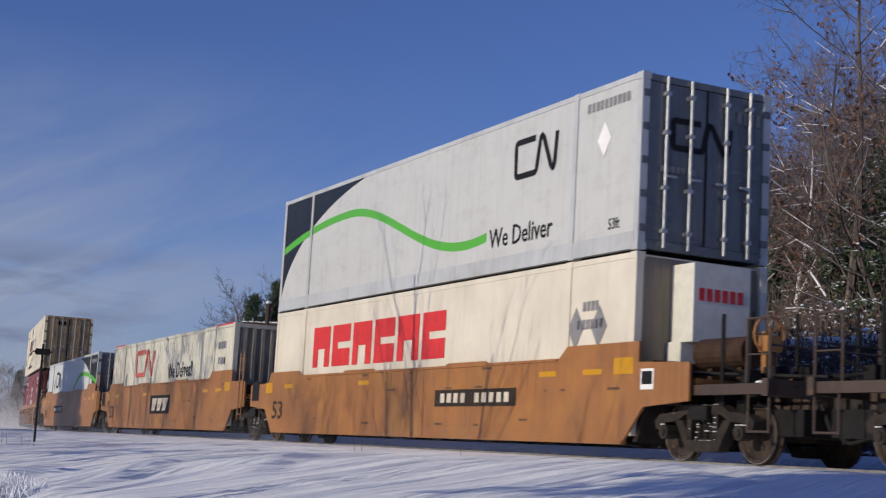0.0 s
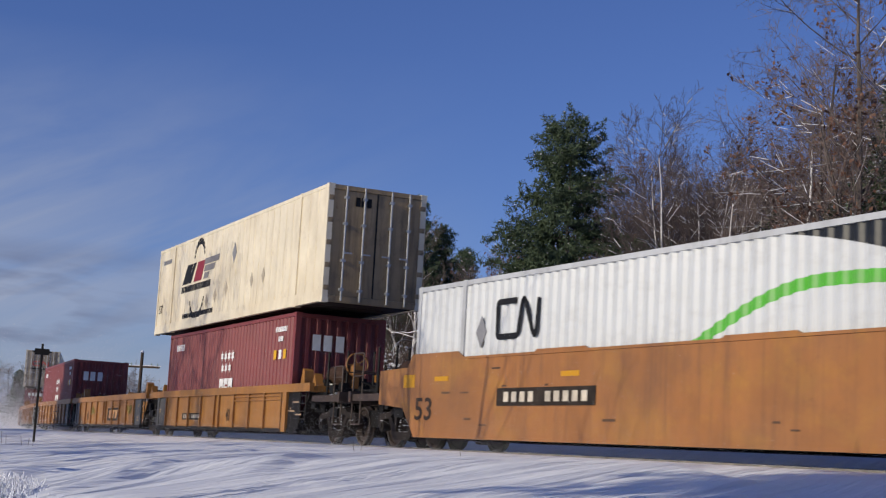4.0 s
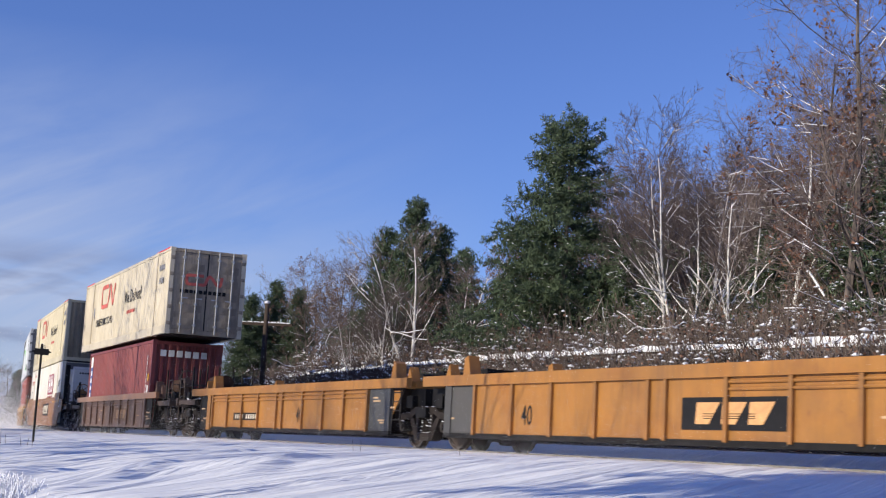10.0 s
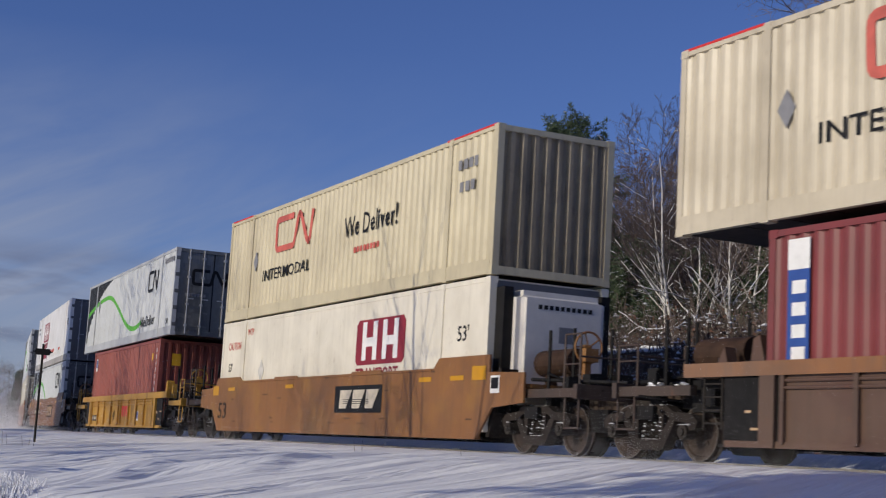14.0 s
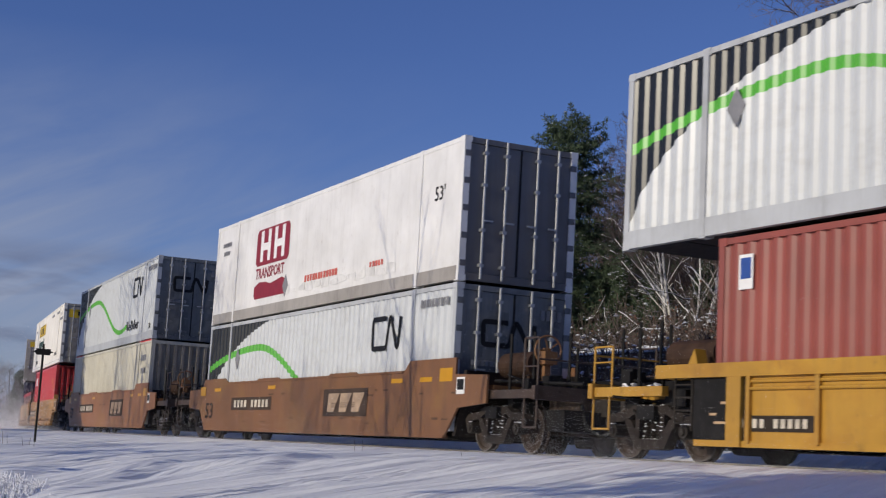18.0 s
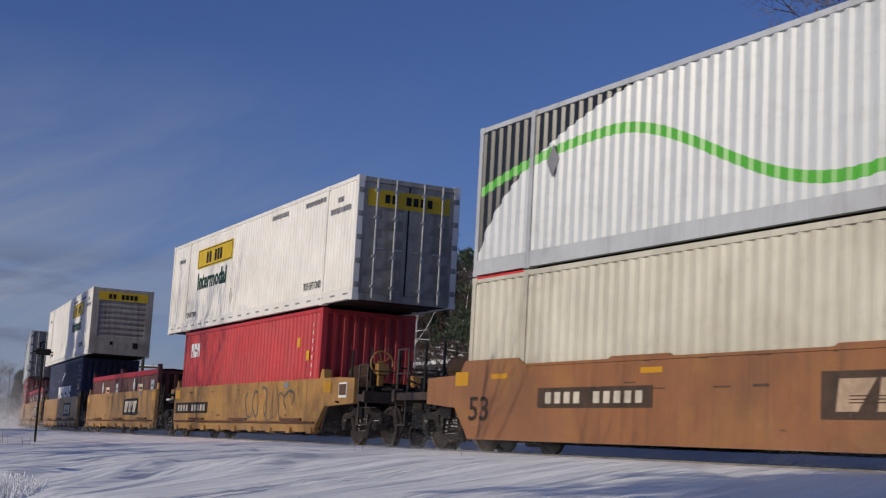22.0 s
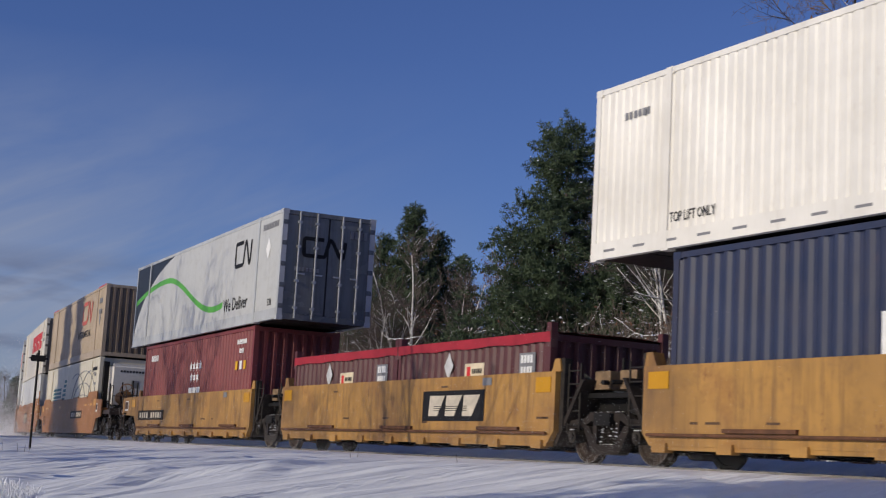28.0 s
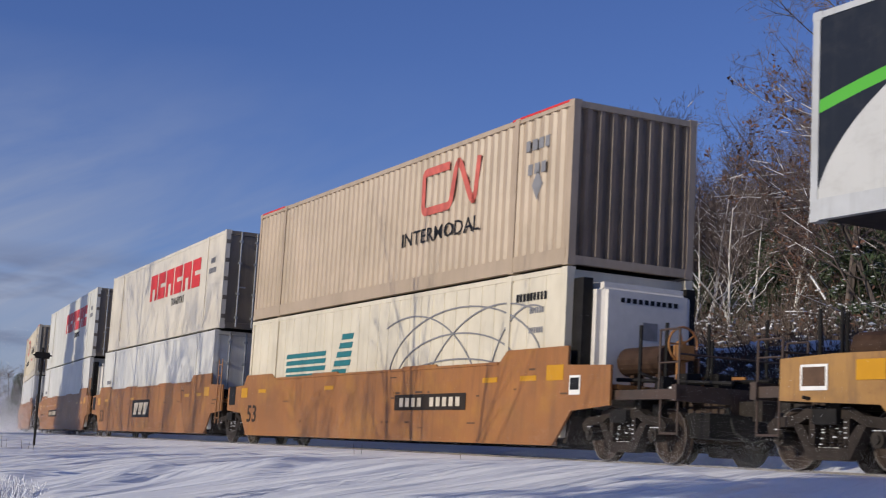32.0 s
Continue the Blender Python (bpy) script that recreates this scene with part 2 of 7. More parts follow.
def part(name, bm, material, parent, label="", smooth=False, at=None):
    """One mesh object under a thing or a part; bm may be a finished mesh."""
    me = bm if isinstance(bm, bpy.types.Mesh) else mesh_of(bm, name, material, smooth)
    ob = new(name, me)
    ob.parent = parent
    if at is not None:
        ob.matrix_basis = at
    if label:
        ob["label"] = label
    if name in ("writing", "stencil_data", "road_number", "packed_snow", "speed_lines", "graffiti", "brake_gear", "snow_cap", "snow_load", "bearing_set", "brake_rigging", "caked_snow", "scraped_patch", "netting", "crown", "leaves"):
        ob["kind"] = "stuff"
    return ob


def parts(name, bm, material, parent, label=""):
    """Every loose piece of bm becomes a part of its own."""
    bmesh.ops.recalc_face_normals(bm, faces=bm.faces[:])
    bm.verts.index_update()
    seen, made = set(), []
    for v0 in bm.verts:
        if v0.index in seen:
            continue
        stack, island = [v0], []
        seen.add(v0.index)
        while stack:
            v = stack.pop()
            island.append(v)
            for e in v.link_edges:
                w = e.other_vert(v)
                if w.index not in seen:
                    seen.add(w.index)
                    stack.append(w)
        mid = sum((v.co for v in island), Vector()) / len(island)
        back = {v.index: i for i, v in enumerate(island)}
        faces = [[back[w.index] for w in f.verts] for f in {f for v in island for f in v.link_faces}]
        me = bpy.data.meshes.new(name)
        me.from_pydata([tuple(v.co - mid) for v in island], [], faces)
        me.materials.append(material)
        made.append(part(name, me, None, parent, label, at=Matrix.Translation(mid)))
    bm.free()
    return made


def boxes(*rows):
    bm = bmesh.new()
    for r in rows:
        box(bm, *r)
    return bm


def thing(name, label, category, group=""):
    return tagged(new(name), label, category, group)


@functools.lru_cache(maxsize=None)
def text_mesh(words, size, material, squeeze=1.0, bold=0.006):
    """Lettering as a thin mesh that reads from +y, along -x, set on its left end at the base line."""
    cu = bpy.data.curves.new("lettering", "FONT")
    cu.body, cu.size, cu.extrude, cu.resolution_u = words, size, 0.002, 2
    cu.offset = size * bold
    tmp = bpy.data.objects.new("lettering", cu)
    me = bpy.data.meshes.new_from_object(tmp)
    me.transform(Matrix(((-squeeze, 0, 0, 0), (0, 0, 1, 0), (0, 1, 0, 0), (0, 0, 0, 1))))
    me.materials.clear()
    me.materials.append(material)
    bpy.data.objects.remove(tmp)
    return me


# ---- the line of the track ----
TH, K1, K2, Y0 = radians(26.276), -0.001951, -9e-06, 31.148
_g = np.linspace(-120, 480, 6001)
_h = TH + K1 * _g + K2 * _g * _g / 2
_h = np.where(_g > 230, TH + K1 * 230 + K2 * 230 * 230 / 2, _h)
_x = np.concatenate([[0], np.cumsum(-(np.sin(_h[1:]) + np.sin(_h[:-1])) / 2 * 0.1)])
_y = np.concatenate([[0], np.cumsum((np.cos(_h[1:]) + np.cos(_h[:-1])) / 2 * 0.1)])
_x, _y = _x - np.interp(0, _g, _x), _y - np.interp(0, _g, _y) + Y0


def on_track(u):
    """x, y and heading of the track's middle, u metres up the line from before the camera."""
    return float(np.interp(u, _g, _x)), float(np.interp(u, _g, _y)), float(np.interp(u, _g, _h))


def beside(u, v, z=0.0):
    """A point v metres to the camera's side of the track."""
    x, y, h = on_track(u)
    return Vector((x - v * math.cos(h), y - v * math.sin(h), z))


SPEED_T = [0, 4, 8, 12, 16, 20, 24, 28, 32]
SPEED_V = [12.184, 11.725, 11.690, 11.156, 10.703, 10.033, 9.659, 9.211, 8.783]
_tt = np.arange(0, 32.001, 0.02)
_vv = np.interp(_tt, SPEED_T, SPEED_V)
_ss = np.concatenate([[0], np.cumsum((_vv[1:] + _vv[:-1]) / 2 * 0.02)])


def run(t):
    """How far the train has come by t seconds."""
    return float(np.interp(t, _tt, _ss))


# ---- ground ----
def sheet(name, xs, ys, height, material, label, category):
    nx, ny = len(xs), len(ys)
    gx, gy = np.meshgrid(xs, ys)
    gz = height(gx, gy)
    co = np.stack([gx, gy, gz], -1).reshape(-1, 3)
    i = np.arange(nx * ny).reshape(ny, nx)
    quads = np.stack([i[:-1, :-1], i[:-1, 1:], i[1:, 1:], i[1:, :-1]], -1).reshape(-1, 4)
    me = bpy.data.meshes.new(name)
    me.from_pydata(co.tolist(), [], quads.tolist())
    me.materials.append(material)
    me.polygons.foreach_set("use_smooth", [True] * len(me.polygons))
    return tagged(new(name, me), label, category, kind="structure")


_gu = np.arange(-110, 470, 2.0)
_px, _py = np.interp(_gu, _g, _x), np.interp(_gu, _g, _y)
_ph = np.interp(_gu, _g, _h)


def track_coords(gx, gy):
    """u and v (positive on the camera's side) of every point."""
    best_d, best_u, best_v = np.full(gx.shape, 1e9), np.zeros(gx.shape), np.zeros(gx.shape)
    for u, x, y, h in zip(_gu, _px, _py, _ph):
        dx, dy = gx - x, gy - y
        d = dx * dx + dy * dy
        near = d < best_d
        best_d = np.where(near, d, best_d)
        v = -dx * math.cos(h) - dy * math.sin(h)
        best_u = np.where(near, u - dx * math.sin(h) + dy * math.cos(h), best_u)
        best_v = np.where(near, v, best_v)
    return best_u, best_v


def smooth_noise(gx, gy, seed, octaves=3):
    """Sum of sines in seeded directions: gentle, endless undulation of about unit wavelength."""
    rng = np.random.RandomState(seed)
    out = np.zeros(gx.shape)
    for o in range(octaves):
        for _ in range(5):
            a, p = rng.uniform(0, 6.283, 2)
            k = 6.283 * 1.9 ** o * rng.uniform(0.7, 1.4)
            out += np.sin(k * (gx * math.cos(a) + gy * math.sin(a)) + p) * 0.5 ** o / 3.0
    return out


def ground_height(gx, gy):
    u, v = track_coords(gx, gy)
    near = np.interp(v, [-7, -4.5, -3.2, -2.4, -1.7, -0.9, 0.6, 0.85, 1.9, 3.2, 5, 8, 10.5, 14, 20, 60, 200], [-0.9, 0.0, 0.2, 0.24, 0.12, -0.08, -0.08, -0.03, -0.04, -0.09, -0.21, -0.43, -0.7, -1.75, -1.9, -2.0, -2.5])
    # drifts drawn out along the wind, steep on one flank, with finer ridges between
    bend = 0.55 * smooth_noise(gx * 0.06, gy * 0.06, 11, 2)
    w1, w2 = gx * 0.5 + gy * 0.866, gx * 0.866 - gy * 0.5 + bend
    drift = 0.07 * smooth_noise(w1 * 0.06, w2 * 0.13, 4, 2)
    for amp, k, seed in ((0.07, 0.4, 6), (0.06, 0.8, 5), (0.03, 1.8, 15)):
        phase = w2 * k + 0.55 * smooth_noise(w1 * 0.07, w2 * 0.2 * k, seed, 2)
        saw = phase - np.floor(phase)
        ridge = np.where(saw < 0.84, saw / 0.84, (1 - saw) / 0.16)
        drift += amp * (ridge - 0.5) * np.clip(0.55 + 0.75 * smooth_noise(w1 * 0.09, w2 * 0.3 * k, seed + 40, 1), 0.0, 1.2)
    drift = drift * np.clip((v - 1.9) / 3.8, 0.02, 1) * np.clip((40 - v) / 10, 0, 1)
    # the far side: a ditch, a bench for the road, then the wooded hill
    rise = np.clip((72 - u) / 26, 0.0, 1.0)
    hill = np.interp(-v, [4, 5, 6.2, 9, 13, 16, 30, 60, 120, 400], [-0.3, -0.45, -0.2, 2.45, 2.7, 3.0, 6.5, 15, 24, 26])
    far = np.minimum(hill, -0.3) + np.maximum(hill + 0.3, 0) * rise + 0.25 * smooth_noise(gx * 0.12, gy * 0.12, 8, 2) * np.clip((-v - 10) / 8, 0, 1)
    flat = np.interp(gy, [0, 150, 400, 1500], [0, 0, 1.5, 6.0])
    return np.where(v >= -4, near, np.maximum(far, -0.9)) + drift + flat * np.clip((np.abs(v) - 20) / 60, 0, 1)


def spaced(a, b, n, dense):
    """Places from a to b, closest together near dense."""
    t = np.linspace(-1, 1, n)
    t = np.sign(t) * np.abs(t) ** 2.4
    return np.unique(np.concatenate([dense + (dense - a) * t[t <= 0], dense + (b - dense) * t[t > 0]]))


sheet("ground", np.concatenate([spaced(-1500, -46, 40, -46)[:-1], np.arange(-46, -14, 0.3), np.arange(-14, 12, 0.07), np.arange(12, 30, 0.3), spaced(30, 1500, 40, 30)[1:]]),
      np.concatenate([spaced(-600, 4, 24, 4)[:-1], np.arange(4, 37, 0.16), np.arange(37, 62, 0.3), spaced(62, 2500, 60, 62)[1:]]), ground_height, SNOW,
      "wind-rippled snow field beside the railway", "snow")


def rail(v, name):
    """One rail along the whole line."""
    prof = [(-0.065, -0.17), (0.065, -0.17), (0.065, -0.155), (0.01, -0.13), (0.01, -0.04), (0.036, -0.03), (0.036, 0.0), (-0.036, 0.0), (-0.036, -0.03), (-0.01, -0.04), (-0.01, -0.13), (-0.065, -0.155)]
    us = np.arange(-40, 240, 2.0)
    verts, faces, n = [], [], len(prof)
    for u in us:
        for a, z in prof:
            verts.append(beside(u, v + a, z))
    for i in range(len(us) - 1):
        for j in range(n):
            faces.append((i * n + j, i * n + (j + 1) % n, (i + 1) * n + (j + 1) % n, (i + 1) * n + j))
    me = bpy.data.meshes.new(name)
    me.from_pydata([tuple(v) for v in verts], [], faces)
    me.materials.append(RAIL_STEEL)
    return tagged(new(name, me), "steel rail, rusty with a bright worn head, half sunk in snow", "rail", kind="structure")


RAIL_STEEL = plain("rail_steel", (0.2, 0.185, 0.18), 0.6, 0.1, 0.4, 3)
rail(0.7525, "rail_near")
rail(-0.7525, "rail_far")

# ---- the train ----
MOVERS = []      # thing, metres behind the train's zero, height of its base
SPINNERS = []    # wheelset, place in its truck, metres behind the train's zero


@functools.lru_cache(maxsize=None)
def truck_meshes():
    frames = []
    for side in (-1, 1):
        bm = bmesh.new()
        y0, y1 = side * 0.9, side * 1.09
        # side frame: arched top chord, legs down to the bearings, a sprung window in the middle
        prism(bm, [(-1.18, 0.58), (-1.05, 0.68), (-0.62, 0.72), (-0.42, 0.82), (0.42, 0.82), (0.62, 0.72), (1.05, 0.68), (1.18, 0.58), (1.14, 0.46), (0.98, 0.44), (0.9, 0.56), (0.62, 0.58), (0.42, 0.68), (-0.42, 0.68), (-0.62, 0.58), (-0.9, 0.56), (-0.98, 0.44), (-1.14, 0.46)], y0, y1)
        prism(bm, [(-0.66, 0.6), (-0.5, 0.6), (-0.24, 0.3), (0.24, 0.3), (0.5, 0.6), (0.66, 0.6), (0.38, 0.16), (0.28, 0.14), (-0.28, 0.14), (-0.38, 0.16)], y0, y1)
        box(bm, -0.36, -0.26, y0, y1, 0.3, 0.7)
        box(bm, 0.26, 0.36, y0, y1, 0.3, 0.7)
        frames.append(mesh_of(bm, "side_frame", MUDDY))
    bm = bmesh.new()
    prof = []
    for i in range(7):
        prof += [(0.05, 0.31 + i * 0.045), (0.072, 0.322 + i * 0.045), (0.05, 0.334 + i * 0.045)]
    rings = [[bm.verts.new((r * math.cos(2 * math.pi * j / 8), r * math.sin(2 * math.pi * j / 8), z)) for j in range(8)] for r, z in prof]
    for ra, rb in zip(rings, rings[1:]):
        for j in range(8):
            bm.faces.new((ra[j], ra[(j + 1) % 8], rb[(j + 1) % 8], rb[j]))
    spring = mesh_of(bm, "spring", MUDDY)
    bm = boxes((-0.22, 0.22, -1.18, 1.18, 0.6, 0.8), (-0.3, 0.3, -0.5, 0.5, 0.74, 0.9))
    bolster = mesh_of(bm, "bolster", BLACK)
    bm = bmesh.new()
    for side in (-1, 1):
        lathe(bm, [(0.09, side * 0.62), (0.12, side * 0.66), (0.13, side * 0.66), (0.13, side * 0.68), (0.34, side * 0.70), (0.35, side * 0.675), (0.455, side * 0.675), (0.455, side * 0.705), (0.425, side * 0.715), (0.42, side * 0.80), (0.408, side * 0.80), (0.36, side * 0.80), (0.34, side * 0.765), (0.15, side * 0.765), (0.13, side * 0.80), (0.09, side * 0.80)], (0, 0, 0), 28)
    rod(bm, (0, -0.95, 0), (0, 0.95, 0), 0.085, 10)
    for a in range(3):      # cast marks and dirt bosses on the plates
        for side in (-1, 1):
            box(bm, 0.2 * math.cos(a * 2.1) - 0.03, 0.2 * math.cos(a * 2.1) + 0.03, side * 0.762, side * 0.785, 0.2 * math.sin(a * 2.1) - 0.03, 0.2 * math.sin(a * 2.1) + 0.03)
    wheels = mesh_of(bm, "wheelset", plain("brown_wheel_dirt", (0.04, 0.029, 0.024), 0.85, 0.0, 0.5, 4))
    wheels.materials.append(plain("worn_rim", (0.2, 0.185, 0.17), 0.45, 0.4, 0.4, 5))
    for p in wheels.polygons:
        c = p.center
        if 0.43 > math.hypot(c.x, c.z) > 0.4 and 0.7 < abs(c.y) and abs(p.normal.y) > 0.6:
            p.material_index = 1
    bm = bmesh.new()
    for x in (-0.89, 0.89):
        for side in (-1, 1):
            rod(bm, (x, side * 0.95, 0.42), (x, side * 1.14, 0.42), 0.11, 12)
            rod(bm, (x, side * 1.14, 0.42), (x, side * 1.17, 0.42), 0.06, 8)
    bearings = mesh_of(bm, "bearing_caps", GRIMY)
    bm = boxes((-0.5, -0.44, -0.8, 0.8, 0.36, 0.5), (0.44, 0.5, -0.8, 0.8, 0.36, 0.5), (-0.9, 0.9, 0.2, 0.26, 0.5, 0.56))
    for side in (-1, 1):
        box(bm, -0.48, -0.42, side * 0.66, side * 0.8, 0.28, 0.56)
        box(bm, 0.42, 0.48, side * 0.66, side * 0.8, 0.28, 0.56)
    brake = mesh_of(bm, "brake_beams", BLACK)
    bm = bmesh.new()
    rr = random.Random(9)
    for i in range(90):
        side = 1 if i % 4 else -1
        spot = rr.choice(((rr.uniform(-0.35, 0.35), side * 1.02, 0.31), (rr.uniform(-0.4, 0.4), side * 1.03, 0.825), (rr.uniform(-1.1, 1.1), side * rr.uniform(0.92, 1.08), 0.7), (rr.choice((-0.3, 0.3)), side * 1.085, rr.uniform(0.3, 0.7)),
                          (rr.choice((-0.89, 0.89)) + rr.uniform(-0.1, 0.1), side * 1.1, 0.53), (rr.uniform(-0.2, 0.2), side * 1.06, rr.uniform(0.34, 0.6)), (rr.uniform(-0.3, 0.3), side * rr.uniform(0.3, 1.1), 0.84)))
        lump(bm, spot, rr.uniform(0.01, 0.03), rr, 0.4)
    caked = mesh_of(bm, "caked_snow", SNOW_CLOD)
    return frames, spring, bolster, wheels, bearings, brake, caked


def add_truck(car, x, ucar):
    frames, spring, bolster, wheels, bearings, brake, caked = truck_meshes()
    truck = part("truck", bolster, None, car, "cast steel two-axle truck caked with dirt and snow", at=pose(x, 0, 0))
    for me in frames:
        part("side_frame", me, None, truck)
    for side in (-1, 1):
        for dx in (-0.15, 0.0, 0.15):
            part("spring", spring, None, truck, at=pose(dx, side * 1.0, 0))
    part("bearing_set", bearings, None, truck)
    part("brake_rigging", brake, None, truck)
    part("caked_snow", caked, None, truck, "small clods of snow caked on the frame")
    for dx in (-0.89, 0.89):
        w = part("wheelset", wheels, None, truck, "steel wheels with a polished rim on an axle", at=pose(dx, 0, 0.42))
        SPINNERS.append((w, dx, ucar + x))


def ladder(car, x, y, z0, z1, material, rungs=4, wide=0.4):
    bm = bmesh.new()
    rod(bm, (x - wide / 2, y, z0), (x - wide / 2, y, z1), 0.018, 6)
    rod(bm, (x + wide / 2, y, z0), (x + wide / 2, y, z1), 0.018, 6)
    for i in range(rungs):
        z = z0 + (z1 - z0) * (i + 0.5) / rungs
        rod(bm, (x - wide / 2 + 0.019, y, z), (x + wide / 2 - 0.019, y, z), 0.014, 6)
    parts("ladder_bar", bm, material, car)


def coupler_end(car, x, way, paintwork, brake_wheel, tall=True):
    """Platform, draft gear, brake gear, grab irons and hoses at a coupled end; way is -1 for the front end, 1 for the rear."""
    e = x + way * 1.9
    platform_paint = paint("dark_platform_paint", (0.06, 0.034, 0.022), 0.7, 0.5, 0.7, (0.022, 0.018, 0.015))
    if paintwork.name.startswith("yellow_car_paint_500"):
        platform_paint = paintwork
    part("draft_sill", boxes((min(x - way * 0.6, e), max(x - way * 0.6, e), -0.28, 0.28, 0.78, 1.06)), platform_paint, car)
    part("end_beam", boxes((min(e, e - way * 0.12), max(e, e - way * 0.12), -1.3, 1.3, 0.92, 1.16)), platform_paint, car)
    for y0 in (-1.25, 1.13):
        part("platform_beam", boxes((min(x, e), max(x, e), y0, y0 + 0.12, 0.95, 1.1)), platform_paint, car)
    bm = bmesh.new()
    for i in range(8):
        xx = x + way * (0.2 + i * 0.2)
        box(bm, min(xx, xx + way * 0.06), max(xx, xx + way * 0.06), -1.12, 1.12, 1.08, 1.12)
    for y in (-0.8, -0.3, 0.3, 0.8):
        box(bm, min(x, e), max(x, e), y - 0.02, y + 0.02, 1.06, 1.09)
    part("grating", bm, BLACK, car)
    bm = boxes((min(e, e + way * 0.45), max(e, e + way * 0.45), -0.13, 0.13, 0.76, 0.98), (min(e + way * 0.4, e + way * 0.62), max(e + way * 0.4, e + way * 0.62), -0.05, 0.2, 0.68, 1.04), (min(e + way * 0.45, e + way * 0.6), max(e + way * 0.45, e + way * 0.6), -0.2, -0.08, 0.7, 1.02))
    part("coupler", bm, GRIMY, car, "knuckle coupler with snow on its shank")
    bm = bmesh.new()
    pts = [(e, 0.35, 0.86), (e + way * 0.2, 0.36, 0.5), (e + way * 0.42, 0.2, 0.34), (e + way * 0.6, 0.05, 0.42)]
    for a, b in zip(pts, pts[1:]):
        rod(bm, a, b, 0.028, 7)
    part("air_hose", bm, RUBBER, car)
    bm = bmesh.new()
    h = 2.0 if tall else 1.75
    for y in (-1.22, 1.22):
        for xx in (e - way * 0.06, e - way * 0.55):
            rod(bm, (xx, y, 0.95), (xx, y, h), 0.02, 6)
        rod(bm, (e - way * 0.06, y, h), (e - way * 0.55, y, h), 0.018, 6)
        rod(bm, (e - way * 0.06, y, 1.5), (e - way * 0.55, y, 1.5), 0.014, 6)
        rod(bm, (e - way * 0.06, y, 0.95), (e - way * 0.06, y, 0.42), 0.018, 6)
        rod(bm, (e - way * 0.5, y, 0.95), (e - way * 0.5, y, 0.42), 0.018, 6)
        rod(bm, (e - way * 0.06, y, 0.44), (e - way * 0.5, y, 0.44), 0.018, 6)
    rod(bm, (e - way * 0.06, -1.22, 1.62), (e - way * 0.06, 1.22, 1.62), 0.016, 6)
    parts("grab_iron", bm, platform_paint, car)
    bm = bmesh.new()
    rod(bm, (x - way * 0.55, 0.5, 1.62), (x + way * 0.6, 0.5, 1.62), 0.24, 18)
    box(bm, x + way * 0.4 - 0.05, x + way * 0.4 + 0.05, 0.4, 0.6, 1.08, 1.4)
    box(bm, x - way * 0.3 - 0.05, x - way * 0.3 + 0.05, 0.4, 0.6, 1.08, 1.4)
    part("air_reservoir", bm, plain("dark_brown_tank", (0.05, 0.028, 0.018), 0.7, 0.0, 0.4, 4), car, "cylindrical air reservoir", smooth=False)
    bm = bmesh.new()
    for i in range(22):
        rr = random.Random(int(abs(x) * 100) + i)
        bx, by, bz = x + way * rr.uniform(0.5, 1.75), rr.uniform(-1.05, 1.1), rr.choice((1.12, 1.12, 0.78, 0.6))
        box(bm, bx - rr.uniform(0.06, 0.2), bx + 0.1, by - rr.uniform(0.05, 0.25), by + 0.08, bz, bz + rr.uniform(0.08, 0.3))
        rod(bm, (bx, by, bz + 0.1), (bx + rr.uniform(-0.5, 0.5), by + rr.uniform(-0.7, 0.7), bz + rr.uniform(-0.02, 0.25)), 0.022, 6)
    for y in (-0.9, -0.35, 0.2, 0.7, 1.15):
        rod(bm, (x + way * (0.9 + 0.35 * math.sin(y * 5)), y, 1.0), (x + way * (0.9 + 0.35 * math.sin(y * 5)), y, 2.15 + 0.2 * math.cos(y * 7)), 0.03, 6)
    rod(bm, (x - way * 0.2, 0.95, 1.3), (e + way * 0.3, 0.5, 1.22), 0.035, 6)
    rod(bm, (x - way * 0.2, -0.6, 1.36), (e + way * 0.3, -0.2, 1.3), 0.035, 6)
    box(bm, min(x + way * 0.9, e + way * 0.1), max(x + way * 0.9, e + way * 0.1), -0.75, 0.75, 0.4, 0.77)
    part("brake_gear", bm, BLACK, car, "black brake valves, pipes and levers")
    if brake_wheel:
        bm = bmesh.new()
        cx, cy, cz = x + way * 1.0, 0.55, 1.85
        for i in range(20):
            a, b = 2 * math.pi * i / 20, 2 * math.pi * (i + 1) / 20
            rod(bm, (cx, cy + 0.27 * math.cos(a), cz + 0.27 * math.sin(a)), (cx, cy + 0.27 * math.cos(b), cz + 0.27 * math.sin(b)), 0.02, 6)
        for i in range(5):
            a = 2 * math.pi * i / 5
            rod(bm, (cx, cy, cz), (cx, cy + 0.27 * math.cos(a), cz + 0.27 * math.sin(a)), 0.015, 5)
        part("brake_wheel", bm, paintwork, car, "hand brake wheel")
        part("brake_stand", boxes((cx - way * 0.04 - 0.05, cx - way * 0.04 + 0.05, cy - 0.06, cy + 0.06, 1.1, cz + 0.05), (cx - 0.13, cx + 0.07, cy - 0.13, cy + 0.13, cz - 0.25, cz - 0.02)), paintwork, car)
    bm = bmesh.new()
    rr = random.Random(int(abs(x * 37)))
    for i in range(7):
        bx, by = x + way * rr.uniform(0.3, 1.7), rr.uniform(-1.0, 1.1)
        lump(bm, (bx, by, 1.13), rr.uniform(0.06, 0.2), rr)
    part("packed_snow", bm, SNOW_CLOD, car, "clods of wind-packed snow")


